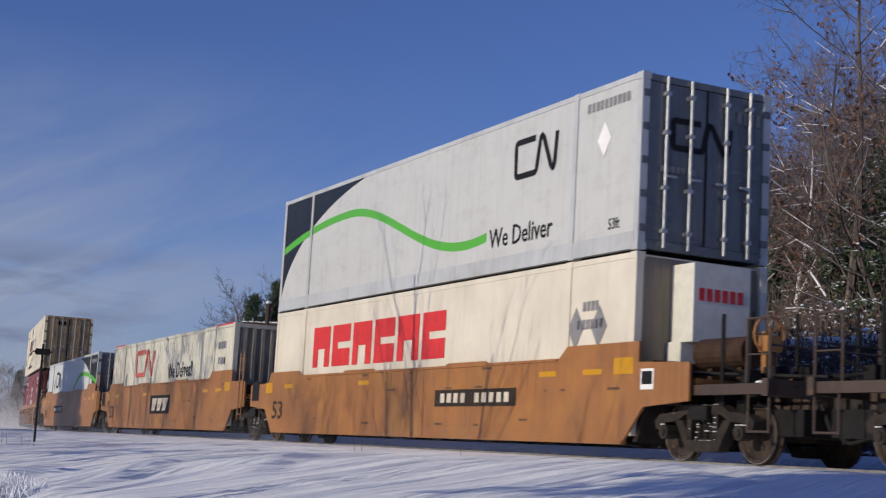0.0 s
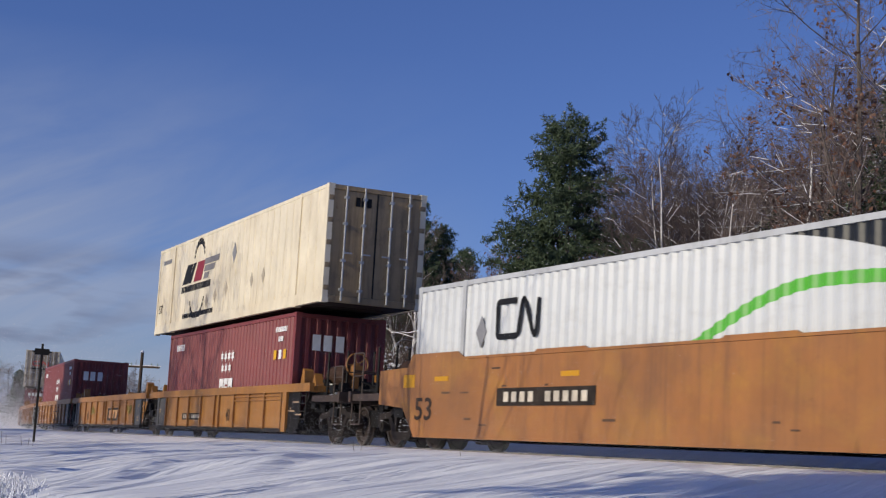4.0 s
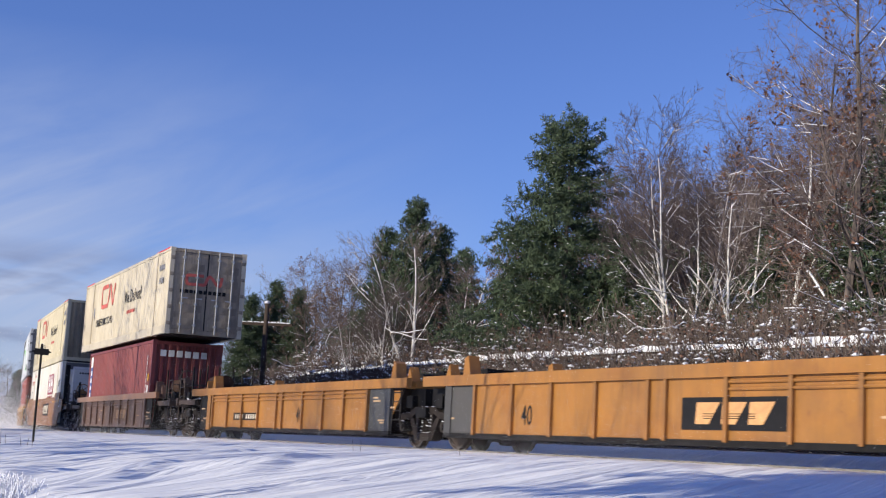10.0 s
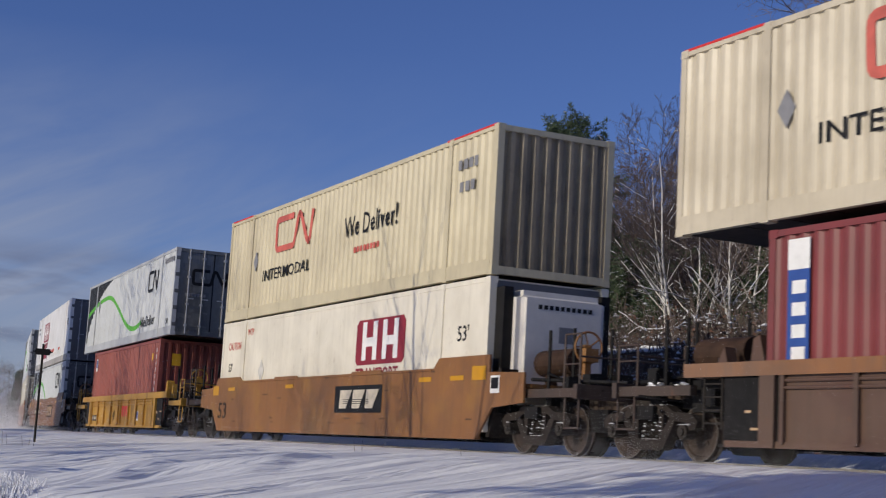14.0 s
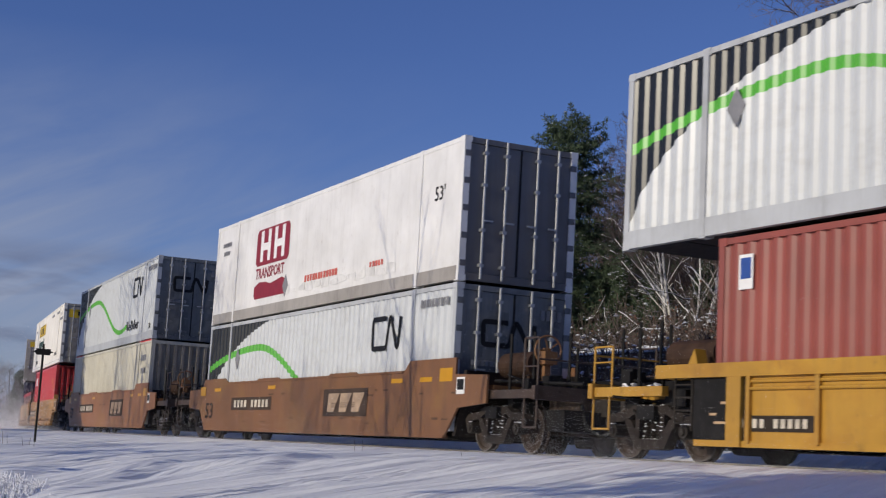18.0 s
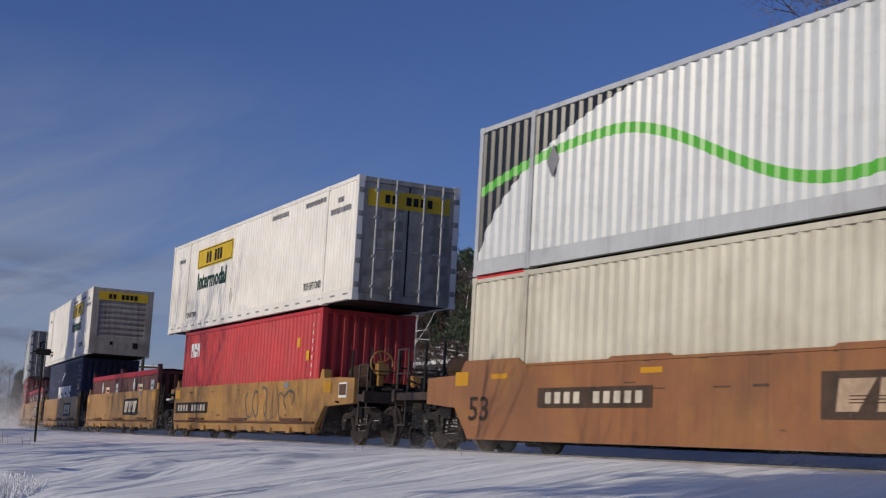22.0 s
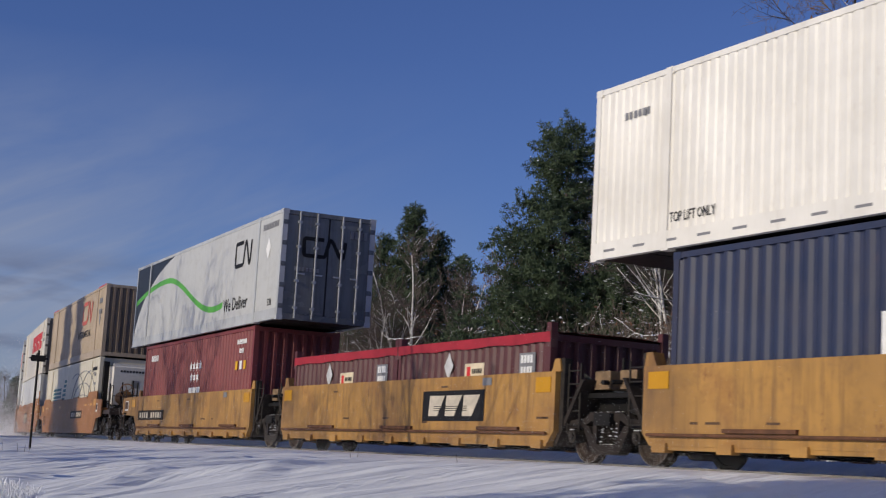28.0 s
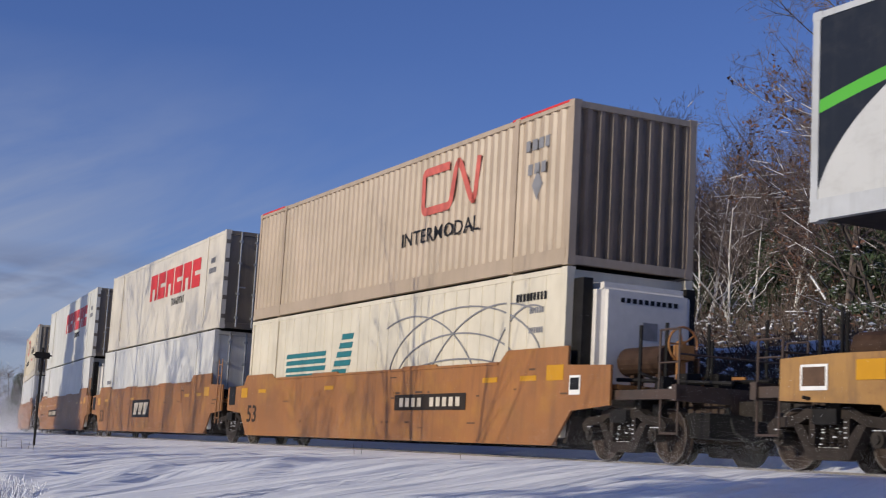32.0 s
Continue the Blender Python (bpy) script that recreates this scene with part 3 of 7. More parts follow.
def lump(bm, c, r, rr, flat=0.45):
    """A small uneven clod."""
    ico = bmesh.ops.create_icosphere(bm, subdivisions=1, radius=r, matrix=Matrix.Translation(c))
    for v in ico["verts"]:
        d = v.co - Vector(c)
        v.co = Vector(c) + Vector((d.x * rr.uniform(0.8, 1.5), d.y * rr.uniform(0.8, 1.3), d.z * flat))


def plate(car, name, x, z, w, h, material, y=1.318, label=""):
    """A flat marking on the camera's side; x is its middle."""
    return part(name, boxes((x - w / 2, x + w / 2, y, y + 0.004, z - h / 2, z + h / 2)), material, car, label)


def letters(car, words, x, z, size, material, y=1.322, squeeze=1.0, label="", bold=0.006):
    """Lettering with its left end at x; it runs towards the front."""
    return part("lettering", text_mesh(words, size, material, squeeze, bold), None, car, label, at=pose(x, y, z))


def number_bars(car, x, z, w, h, y=1.318, n=10, worn=False):
    """A road number: a dark panel with pale strokes in place of its characters."""
    plate(car, "number_panel", x, z, w, h, WORN_PANEL if worn else DARK_PANEL, y)
    bm = bmesh.new()
    step = w * 0.88 / n
    for i in range(n):
        if i == 4:
            continue
        xx = x + w * 0.44 - step * (i + 0.5)
        box(bm, xx - step * 0.3, xx + step * 0.3, y + 0.004, y + 0.007, z - h * 0.28, z + h * 0.28)
    part("road_number", bm, FADED_MARK, car)


def builder_mark(car, x, z, w, h, y=1.318, ground=BLACK_MARK, mark=FADED_MARK):
    """The owner's mark: a dark panel with three pale slab shapes crossed by speed lines."""
    if ground:
        plate(car, "logo_panel", x, z, w, h, ground, y, "dark panel of the owner's mark")
    bm = bmesh.new()
    lean = h * 0.14
    for cx in (0.28, 0.0, -0.28):
        xx = x + w * cx
        prism(bm, [(xx + w * 0.125 - lean, z + h * 0.34), (xx - w * 0.125 - lean, z + h * 0.34), (xx - w * 0.07 + lean, z - h * 0.34), (xx + w * 0.08 + lean, z - h * 0.34)], y + 0.004, y + 0.008)
    parts("logo_block", bm, mark, car)
    bm = bmesh.new()
    for i in range(3):
        zz = z - h * 0.02 - i * h * 0.07
        box(bm, x - w * 0.24, x + w * 0.3, y + 0.009, y + 0.011, zz - h * 0.012, zz + h * 0.012)
    part("speed_lines", bm, ground or BLACK_MARK, car)


def finish_car(car, u):
    MOVERS.append((car, u, 0.0))
    return car


def well_53(u, colour, front, rear, mark, number, stencil=True, label="", drop=0.0):
    """Unit for 53-foot boxes: deep plate sides, raised ends. front and rear: distance of the truck, and whether that end is coupled."""
    col = paint("orange_car_paint_%d" % int(colour[0] * 1000), colour, 0.5, 0.35, 0.6, (0.09, 0.05, 0.03), (min(0.5, colour[0] * 1.2), colour[1] * 1.45, colour[2]))
    car = thing("well_car", label or "orange-brown double-stack well car unit, dusty and scraped", "rail car", "well cars of the train")
    fx, fc = front
    rx, rc = rear
    fe, re_ = (-9.6, 9.6)
    for y0, y1, nm in ((1.303, 1.345, "side_plate"), (-1.345, -1.303, "side_plate")):
        pts = [(-7.9, 0.22), (-8.45, 0.78), (fe, 0.86), (fe, 1.58), (-8.3, 1.62), (-8.3, 1.94), (-6.2, 1.94), (-5.95, 1.74), (-3.4, 1.74), (-3.3, 1.79), (-1.8, 1.79), (-1.7, 1.74), (1.7, 1.74), (1.8, 1.79), (3.3, 1.79), (3.4, 1.74),
               (5.95, 1.74), (6.2, 1.86), (8.1, 1.86), (8.3, 1.6), (re_, 1.56), (re_, 0.86), (8.45, 0.78), (7.9, 0.22)]
        bm = bmesh.new()
        prism(bm, [(px, pz - drop if pz > 1.5 else pz) for px, pz in pts], y0, y1)
        part(nm, bm, col, car)
        s = 1 if y0 > 0 else -1
        bm = boxes((-7.9, 7.9, min(s * 1.25, s * 1.36), max(s * 1.25, s * 1.36), 0.2, 0.26), (-5.9, 5.9, min(s * 1.303, s * 1.365), max(s * 1.303, s * 1.365), 1.7 - drop, 1.745 - drop))
        part("flange", bm, col, car)
    bm = boxes((-7.9, 7.9, -1.2, -0.9, 0.2, 0.24), (-7.9, 7.9, 0.9, 1.2, 0.2, 0.24))
    for i in range(9):
        xx = -7.6 + i * 1.9
        box(bm, xx - 0.1, xx + 0.1, -1.2, 1.2, 0.2, 0.32)
    parts("floor_bearer", bm, BLACK, car)
    for s in (-1, 1):
        bm = bmesh.new()
        prism(bm, [(s * 8.0, 0.25), (s * 8.12, 0.25), (s * 8.5, 1.5), (s * 8.38, 1.5)], -1.2, 1.2)
        part("bulkhead", bm, MUDDY, car)
        part("end_deck", boxes((min(s * 8.4, s * 9.6), max(s * 8.4, s * 9.6), -1.2, 1.2, 1.12, 1.2)), col, car)
    bm = bmesh.new()
    for xx in (-7.0, -5.6, 2.2, 6.8):
        plate_h = 0.09
        box(bm, xx - 0.28, xx + 0.28, 1.346, 1.35, 1.3, 1.3 + plate_h)
    parts("reflector", bm, REFLECT, car, "yellow reflective tape")
    plate(car, "warning_panel", -7.9, 1.42, 0.55, 0.26, REFLECT, 1.347)
    plate(car, "warning_panel", 8.2, 1.32, 0.5, 0.26, REFLECT, 1.347)
    bm = bmesh.new()
    rr = random.Random(int(u * 10))
    for i in range(16):
        xx, zz = rr.uniform(-9.0, 7.1), rr.choice((0.45, 0.55, 1.05, 1.15, 1.48))
        w = rr.uniform(0.08, 0.4)
        box(bm, xx - w / 2, xx + w / 2, 1.346, 1.349, zz, zz + rr.uniform(0.02, 0.045))
    part("stencil_data", bm, STENCIL, car, "rows of small stencilled data, unreadable")
    if stencil:
        letters(car, "53", 7.9, 0.55, 0.62, plain("faded_black_stencil", (0.035, 0.025, 0.02), 0.6, 0, 0.4, 5), 1.35, 1.3, bold=0.012)
        if fc:
            plate(car, "placard", -8.55, 1.2, 0.34, 0.32, WHITE_MARK, 1.35)
            plate(car, "placard_field", -8.55, 1.22, 0.27, 0.2, BLACK_MARK, 1.3555)
    if mark == "number":
        number_bars(car, number, 0.97, 3.2, 0.32, 1.35)
    elif mark == "logo":
        builder_mark(car, number, 0.99, 2.65, 0.6, 1.35)
    elif mark == "both":
        number_bars(car, number[0], 0.94, 3.3, 0.34, 1.35, worn=True)
        builder_mark(car, number[1], 0.92, 2.6, 0.62, 1.35, WORN_PANEL, plain("dusty_cream_mark", (0.42, 0.3, 0.2), 0.6, 0, 0.3, 4))
    add_truck(car, fx, u) if fc else None
    add_truck(car, rx, u)
    if fc:
        coupler_end(car, -9.4, -1, col, True)
    else:
        bm = boxes((-9.9, -9.4, -0.3, 0.3, 0.8, 1.05), (-9.6, -9.5, -1.1, 1.1, 0.9, 1.5))
        part("articulation", bm, BLACK, car)
        ladder(car, -9.3, 1.37, 0.5, 2.3, col, 6, 0.34)
    if rc:
        coupler_end(car, 9.4, 1, col, False)
    else:
        bm = boxes((9.4, 9.9, -0.3, 0.3, 0.8, 1.05), (9.5, 9.6, -1.1, 1.1, 0.9, 1.5))
        part("articulation", bm, BLACK, car)
        plate(car, "builder_plate", 9.2, 1.25, 0.5, 0.5, BLACK_MARK, 1.35)
    return finish_car(car, u)


def well_40(u, colour, front, rear, mark=None, grey_ends=(False, False), stencil=0.0, dirt=0.45, label="", graffiti=()):
    """Unit for 40-foot boxes with a tube along its top and ribbed sides."""
    col = paint("yellow_car_paint_%d_%d" % (int(colour[0] * 1000), int(dirt * 100)), colour, dirt, 0.5, 0.6, (0.07, 0.045, 0.03), (colour[0] * 0.72, colour[1] * 0.62, colour[2] * 0.7))
    chord = col if dirt < 0.6 else paint("rubbed_orange_chord", (0.27, 0.12, 0.045), 0.6, 0.4)
    grey = paint("dark_grey_patch", (0.05, 0.053, 0.055), 0.3, 0.1, 0.6)
    car = thing("well_car", label or "yellow-orange well car unit with ribbed sides, weathered", "rail car", "well cars of the train")
    fx, fc = front
    rx, rc = rear
    for s in (1, -1):
        lo, hi = (1.02, 1.3)
        part("top_chord", boxes((-7.75, 7.75, min(s * 1.23, s * 1.345), max(s * 1.23, s * 1.345), 1.2, 1.4)), chord, car, "square steel tube along the top of the well")
        bm = bmesh.new()
        # sheet that leans in a little towards its foot
        for x0, x1 in ((-5.7, 5.7),):
            a = [bm.verts.new(p) for p in ((x0, s * 1.277, 1.2), (x1, s * 1.277, 1.2), (x1, s * 1.272, 0.3), (x0, s * 1.272, 0.3))]
            b = [bm.verts.new(p) for p in ((x0, s * 1.24, 1.2), (x1, s * 1.24, 1.2), (x1, s * 1.235, 0.3), (x0, s * 1.235, 0.3))]
            bm.faces.new(a)
            bm.faces.new(b[::-1])
            for i in range(4):
                bm.faces.new((a[i], b[i], b[(i + 1) % 4], a[(i + 1) % 4]))
        part("side_sheet", bm, col, car)
        rib = bmesh.new()
        prism(rib, [(-0.04, 1.2), (0.04, 1.2), (0.04, 0.28), (-0.04, 0.28)], min(s * 1.235, s * 1.335), max(s * 1.235, s * 1.335))
        rib_me = mesh_of(rib, "rib", col)
        for xx in (-5.66, -4.3, -3.0, -1.65, -0.22, 0.22, 1.65, 3.0, 4.3, 5.66):
            part("rib", rib_me, None, car, at=pose(xx, 0, 0))
        for z in (1.13, 1.03):
            bm = bmesh.new()
            rod(bm, (-5.62, s * 1.3, z), (-1.7 if not rc else 5.62, s * 1.3, z), 0.024, 7)
            part("side_pipe", bm, col, car)
        part("bottom_sill", boxes((-6.85, 6.85, min(s * 1.23, s * 1.3), max(s * 1.23, s * 1.3), 0.22, 0.31)), BLACK if grey_ends[0] or grey_ends[1] else col, car)
        for e, g in ((-1, grey_ends[0]), (1, grey_ends[1])):
            far_x = 6.6 if g else 6.9
            part("end_panel", boxes((min(e * 5.72, e * far_x), max(e * 5.72, e * far_x), min(s * 1.235, s * 1.276), max(s * 1.235, s * 1.276), 0.3, 1.19)), grey if g else BLACK, car, "dark grey repainted end panel" if g else "")
            if g:
                part("end_post", boxes((min(e * 6.6, e * 6.85), max(e * 6.6, e * 6.85), min(s * 1.232, s * 1.3), max(s * 1.232, s * 1.3), 0.25, 1.2)), grey, car)
            else:
                part("end_post", boxes((min(e * 5.8, e * 6.1), max(e * 5.8, e * 6.1), min(s * 1.232, s * 1.342), max(s * 1.232, s * 1.342), 0.22, 1.2)), col, car)
            if s == 1 and (e < 0 or not g):
                ladder(car, e * 7.15, 1.27, 0.45, 1.2, GRIMY)
    bm = boxes((-7.2, 7.2, -1.12, -0.85, 0.22, 0.26), (-7.2, 7.2, 0.85, 1.12, 0.22, 0.26))
    for i in range(8):
        xx = -6.3 + i * 1.8
        box(bm, xx - 0.1, xx + 0.1, -1.12, 1.12, 0.22, 0.33)
    parts("floor_bearer", bm, BLACK, car)
    for s in (-1, 1):
        bm = bmesh.new()
        prism(bm, [(s * 6.3, 0.25), (s * 6.4, 0.25), (s * 7.3, 1.3), (s * 7.2, 1.3)], -1.12, 1.12)
        part("bulkhead", bm, MUDDY, car)
        part("end_deck", boxes((min(s * 7.2, s * 7.75), max(s * 7.2, s * 7.75), -1.12, 1.12, 1.2, 1.34)), col, car)
        part("end_body", boxes((min(s * 7.25, s * 7.95), max(s * 7.25, s * 7.95), -1.0, 1.0, 0.72, 1.19), (min(s * 6.9, s * 7.2), max(s * 6.9, s * 7.2), -1.15, -1.05, 0.3, 1.19), (min(s * 7.3, s * 7.6), max(s * 7.3, s * 7.6), 1.0, 1.12, 0.8, 1.05)), BLACK, car, "black steel end casting over the truck")
        # cast guides for the boxes
        for y in (-0.95, 0.95):
            bm = bmesh.new()
            prism(bm, [(s * 6.3, 1.4), (s * 6.6, 1.4), (s * 6.55, 1.75), (s * 6.42, 1.8)], y - 0.12, y + 0.12)
            prism(bm, [(s * 7.1, 1.34), (s * 7.4, 1.34), (s * 7.2, 1.66)], y - 0.1, y + 0.1)
            parts("box_guide", bm, col, car, "cast steel guide for containers")
        bm = boxes((min(s * 6.7, s * 7.6), max(s * 6.7, s * 7.6), -0.7, 0.6, 1.36, 1.5), (min(s * 7.0, s * 7.3), max(s * 7.0, s * 7.3), -0.3, 0.3, 1.5, 1.62))
        rod(bm, (s * 6.9, -0.9, 1.52), (s * 7.5, 0.9, 1.47), 0.05, 8)
        part("locking_gear", bm, BLACK, car)
        bm = bmesh.new()
        rr = random.Random(int(u) + s)
        for i in range(4):
            lump(bm, (s * rr.uniform(6.5, 7.6), rr.uniform(-1, 1), 1.42), rr.uniform(0.06, 0.16), rr)
        part("packed_snow", bm, SNOW_CLOD, car, "clods of wind-packed snow")
    if stencil is not None:
        letters(car, "40", 4.0 if stencil == 0 else stencil, 0.48, 0.5, BLACK_MARK, y=1.278, squeeze=0.75)
    if mark == "number":
        number_bars(car, 2.7, 0.6, 2.1, 0.2, y=1.279)
    elif mark == "logo":
        part("logo_panel", boxes((-2.9, -0.6, 1.279, 1.283, 0.45, 0.92)), BLACK_MARK if dirt < 0.6 else STENCIL, car)
        builder_mark(car, -1.75, 0.69, 2.1, 0.46, y=1.283, ground=None, mark=plain("faded_orange_mark", (0.6, 0.33, 0.14), 0.6) if dirt < 0.6 else plain("worn_tan_mark", (0.24, 0.15, 0.09), 0.6))
    elif mark == "red":
        number_bars(car, 5.2, 0.55, 1.6, 0.22, y=1.279)
        bm = bmesh.new()
        for xx in (-0.5, -0.9, -1.3):
            prism(bm, [(xx + 0.2, 0.98), (xx - 0.18, 0.98), (xx - 0.1, 0.6), (xx + 0.1, 0.6)], 1.279, 1.283)
        parts("logo_shape", bm, RED_MARK, car, "red owner's mark")
        plate(car, "placard", -3.05, 0.62, 0.5, 0.34, WHITE_MARK, 1.279)
        plate(car, "placard_field", -3.05, 0.64, 0.42, 0.24, BLUE_MARK, 1.2835)
    bm = bmesh.new()
    rr = random.Random(int(u * 7))
    for i in range(10):
        xx, zz = rr.choice((-6.9, -6.5, -6.2, -4.9, 6.2, 6.6, 2.2)) + rr.uniform(-0.2, 0.2), rr.uniform(0.45, 1.0)
        w = rr.uniform(0.1, 0.45)
        box(bm, xx - w / 2, xx + w / 2, 1.279, 1.2815, zz, zz + 0.035)
    part("stencil_data", bm, plain("pale_stencil", (0.5, 0.34, 0.2), 0.6), car, "rows of small stencilled data, unreadable")
    for gx, gz, seed, mat in graffiti:
        scrawl(car, gx, gz, seed, mat, 1.282)
    if fc:
        add_truck(car, fx, u)
        coupler_end(car, -7.7, -1, col, True, False)
    add_truck(car, rx, u)
    if rc:
        coupler_end(car, 7.7, 1, col, False, False)
    return finish_car(car, u)


def scrawl(car, x, z, seed, material, y, size=0.3):
    """A spray-can scrawl: a looping line with no letters in it."""
    rr = random.Random(seed)
    bm = bmesh.new()
    pts, a = [], 0.0
    for i in range(34):
        a += rr.uniform(0.5, 1.1)
        pts.append(Vector((x - i * size * 0.08 + 0.5 * size * math.cos(a) * rr.uniform(0.4, 1.2), y, z + size * rr.uniform(0.3, 0.75) * math.sin(a * 1.7 + seed))))
    for p, q in zip(pts, pts[1:]):
        rod(bm, p, q, 0.009, 4)
    part("graffiti", bm, material, car, "sprayed scrawl on the side")


def bubbles(car, x, z, seed, material, y, n=6):
    """A row of rounded outlines sprayed side by side, with no letters in them."""
    rr = random.Random(seed)
    bm = bmesh.new()
    for i in range(n):
        cx, cz, rx, rz, lean = x - i * 0.52 + rr.uniform(-0.08, 0.08), z + rr.uniform(-0.06, 0.06), rr.uniform(0.2, 0.36), rr.uniform(0.26, 0.44), rr.uniform(-0.4, 0.4)
        a0, sweep = rr.uniform(0, 6.28), rr.uniform(3.2, 5.6)
        path = []
        for k in range(19):
            a = a0 + sweep * k / 18
            px, pz = rx * math.cos(a) * (1 + 0.25 * math.sin(3 * a + i)), rz * math.sin(a)
            path.append(Vector((cx + px * math.cos(lean) - pz * math.sin(lean), cz + px * math.sin(lean) + pz * math.cos(lean))))
        stroke(bm, path, rr.choice((0.03, 0.045, 0.07)), lambda a, c, d: (a, y + 0.002 + 0.001 * d + 0.0004 * i, c))
    part("graffiti", bm, material, car, "rounded sprayed outlines on the side")


def well_flat(u, colour, front, rear, mark=None, number=0.0, stains=0, label=""):
    """Unit for 40-foot boxes with smooth plate sides, a pipe and feet along the bottom."""
    col = paint("amber_car_paint_%d" % int(colour[0] * 1000), colour, 0.75, 0.7, 0.6, (0.085, 0.048, 0.028), (0.26, 0.115, 0.035))
    car = thing("well_car", label or "amber-yellow well car unit with smooth plate sides, scuffed", "rail car", "well cars of the train")
    fx, fc = front
    rx, rc = rear
    for s in (1, -1):
        bm = bmesh.new()
        head = [(-6.2, 0.3), (-6.8, 0.84), (-8.6, 0.9), (-8.6, 1.46), (-7.6, 1.5)] if fc else [(-6.3, 0.3), (-6.48, 0.5), (-6.48, 1.5)]
        tail = [(7.6, 1.5), (8.6, 1.46), (8.6, 0.9), (6.8, 0.84), (6.2, 0.3)] if rc else [(6.48, 1.5), (6.48, 0.5), (6.3, 0.3)]
        prism(bm, head + tail, min(s * 1.2, s * 1.31), max(s * 1.2, s * 1.31))
        part("side_plate", bm, col, car)
        bm = bmesh.new()
        box(bm, -6.25, 6.25, min(s * 1.16, s * 1.3), max(s * 1.16, s * 1.3), 0.24, 0.3)
        for i in range(9):
            xx = -6.0 + i * 1.5
            box(bm, xx - 0.16, xx + 0.16, min(s * 1.2, s * 1.36), max(s * 1.2, s * 1.36), 0.2, 0.34)
        part("bottom_flange", bm, col, car)
        bm = bmesh.new()
        rod(bm, (-6.3, s * 1.36, 0.46), (6.3, s * 1.36, 0.46), 0.025, 7)
        for xx in (-4.6, -0.3, 3.8):
            box(bm, xx - 0.75, xx + 0.75, min(s * 1.3, s * 1.37), max(s * 1.3, s * 1.37), 0.5, 0.56)
        part("pipe", bm, RUSTY, car, "rusty pipe and brackets along the sill")
        for e, coupled in ((-1, fc), (1, rc)):
            if not coupled:
                part("end_post", boxes((min(e * 6.5, e * 6.62), max(e * 6.5, e * 6.62), min(s * 1.08, s * 1.22), max(s * 1.08, s * 1.22), 0.5, 1.72)), GRIMY, car)
                ladder(car, e * 6.86, s * 1.16, 0.5, 1.62, GRIMY, 5, 0.36)
            elif s == 1:
                plate(car, "placard", e * 7.95, 1.2, 0.5, 0.34, WHITE_MARK)
                plate(car, "placard_field", e * 7.95, 1.21, 0.42, 0.25, STENCIL, 1.3235)
    bm = bmesh.new()
    for i in range(8):
        xx = -6.0 + i * 1.72
        box(bm, xx - 0.1, xx + 0.1, -1.2, 1.2, 0.22, 0.33)
    parts("floor_bearer", bm, BLACK, car)
    for s in (-1, 1):
        bm = bmesh.new()
        prism(bm, [(s * 6.3, 0.25), (s * 6.4, 0.25), (s * 7.2, 1.35), (s * 7.1, 1.35)], -1.2, 1.2)
        part("bulkhead", bm, MUDDY, car)
        part("end_body", boxes((min(s * 6.9, s * 7.8), max(s * 6.9, s * 7.8), -0.75, 0.75, 0.8, 1.05)), BLACK, car, "black steel end casting over the truck")
        part("valve_box", boxes((min(s * 7.15, s * 7.6), max(s * 7.15, s * 7.6), 0.55, 0.95, 1.2, 1.5)), plain("tan_box_paint", (0.2, 0.13, 0.07), 0.7, 0, 0.4, 5), car, "small tan valve box")
        rr = random.Random(int(u * 5) + s)
        for i in range(5):
            bm = bmesh.new()
            a0, b0 = Vector((s * 6.7, rr.uniform(-0.6, 1.05), rr.uniform(0.9, 1.5))), Vector((s * 7.75, rr.uniform(-0.6, 1.05), rr.uniform(0.8, 1.3)))
            sag, prev = rr.uniform(-0.1, 0.35), a0
            for k in range(1, 7):
                q = a0.lerp(b0, k / 6) - Vector((0, 0, sag * math.sin(math.pi * k / 6)))
                rod(bm, prev, q, 0.024, 6)
                prev = q
            part("air_hose", bm, RUBBER if i % 2 else GRIMY, car)
        bm = boxes((min(s * 6.9, s * 7.75), max(s * 6.9, s * 7.75), -1.0, 1.0, 1.06, 1.14), (min(s * 7.0, s * 7.5), max(s * 7.0, s * 7.5), -0.5, 0.1, 1.14, 1.45))
        rod(bm, (s * 6.9, -1.1, 1.4), (s * 7.6, 1.1, 1.3), 0.04, 7)
        rod(bm, (s * 7.3, 0.5, 1.16), (s * 7.3, 0.5, 1.75), 0.025, 7)
        part("end_gear", bm, BLACK, car, "black brake pipes and platform gear")
        for y in (-1.15, 1.15):
            bm = bmesh.new()
            prism(bm, [(s * 6.25, 1.5), (s * 6.55, 1.5), (s * 6.5, 1.72), (s * 6.35, 1.72)], y - 0.1, y + 0.1)
            part("box_guide", bm, col, car)
        bm = bmesh.new()
        rr = random.Random(int(u) + s * 3)
        for i in range(6):
            lump(bm, (s * rr.uniform(6.9, 7.7), rr.uniform(-1, 1.1), 1.17), rr.uniform(0.06, 0.16), rr)
        part("packed_snow", bm, SNOW_CLOD, car, "clods of wind-packed snow")
    for xx in (-6.95 if fc else -6.1, 6.95 if rc else 6.1):
        plate(car, "warning_panel", xx, 1.28, 0.5, 0.26, REFLECT)
    plate(car, "stencil_panel", -4.1, 1.38, 0.35, 0.14, GREY_MARK)
    if mark == "number":
        number_bars(car, number, 0.86, 3.5, 0.32)
    elif mark == "logo":
        builder_mark(car, number, 0.95, 2.55, 0.58)
    bm = bmesh.new()
    rr = random.Random(int(u * 7))
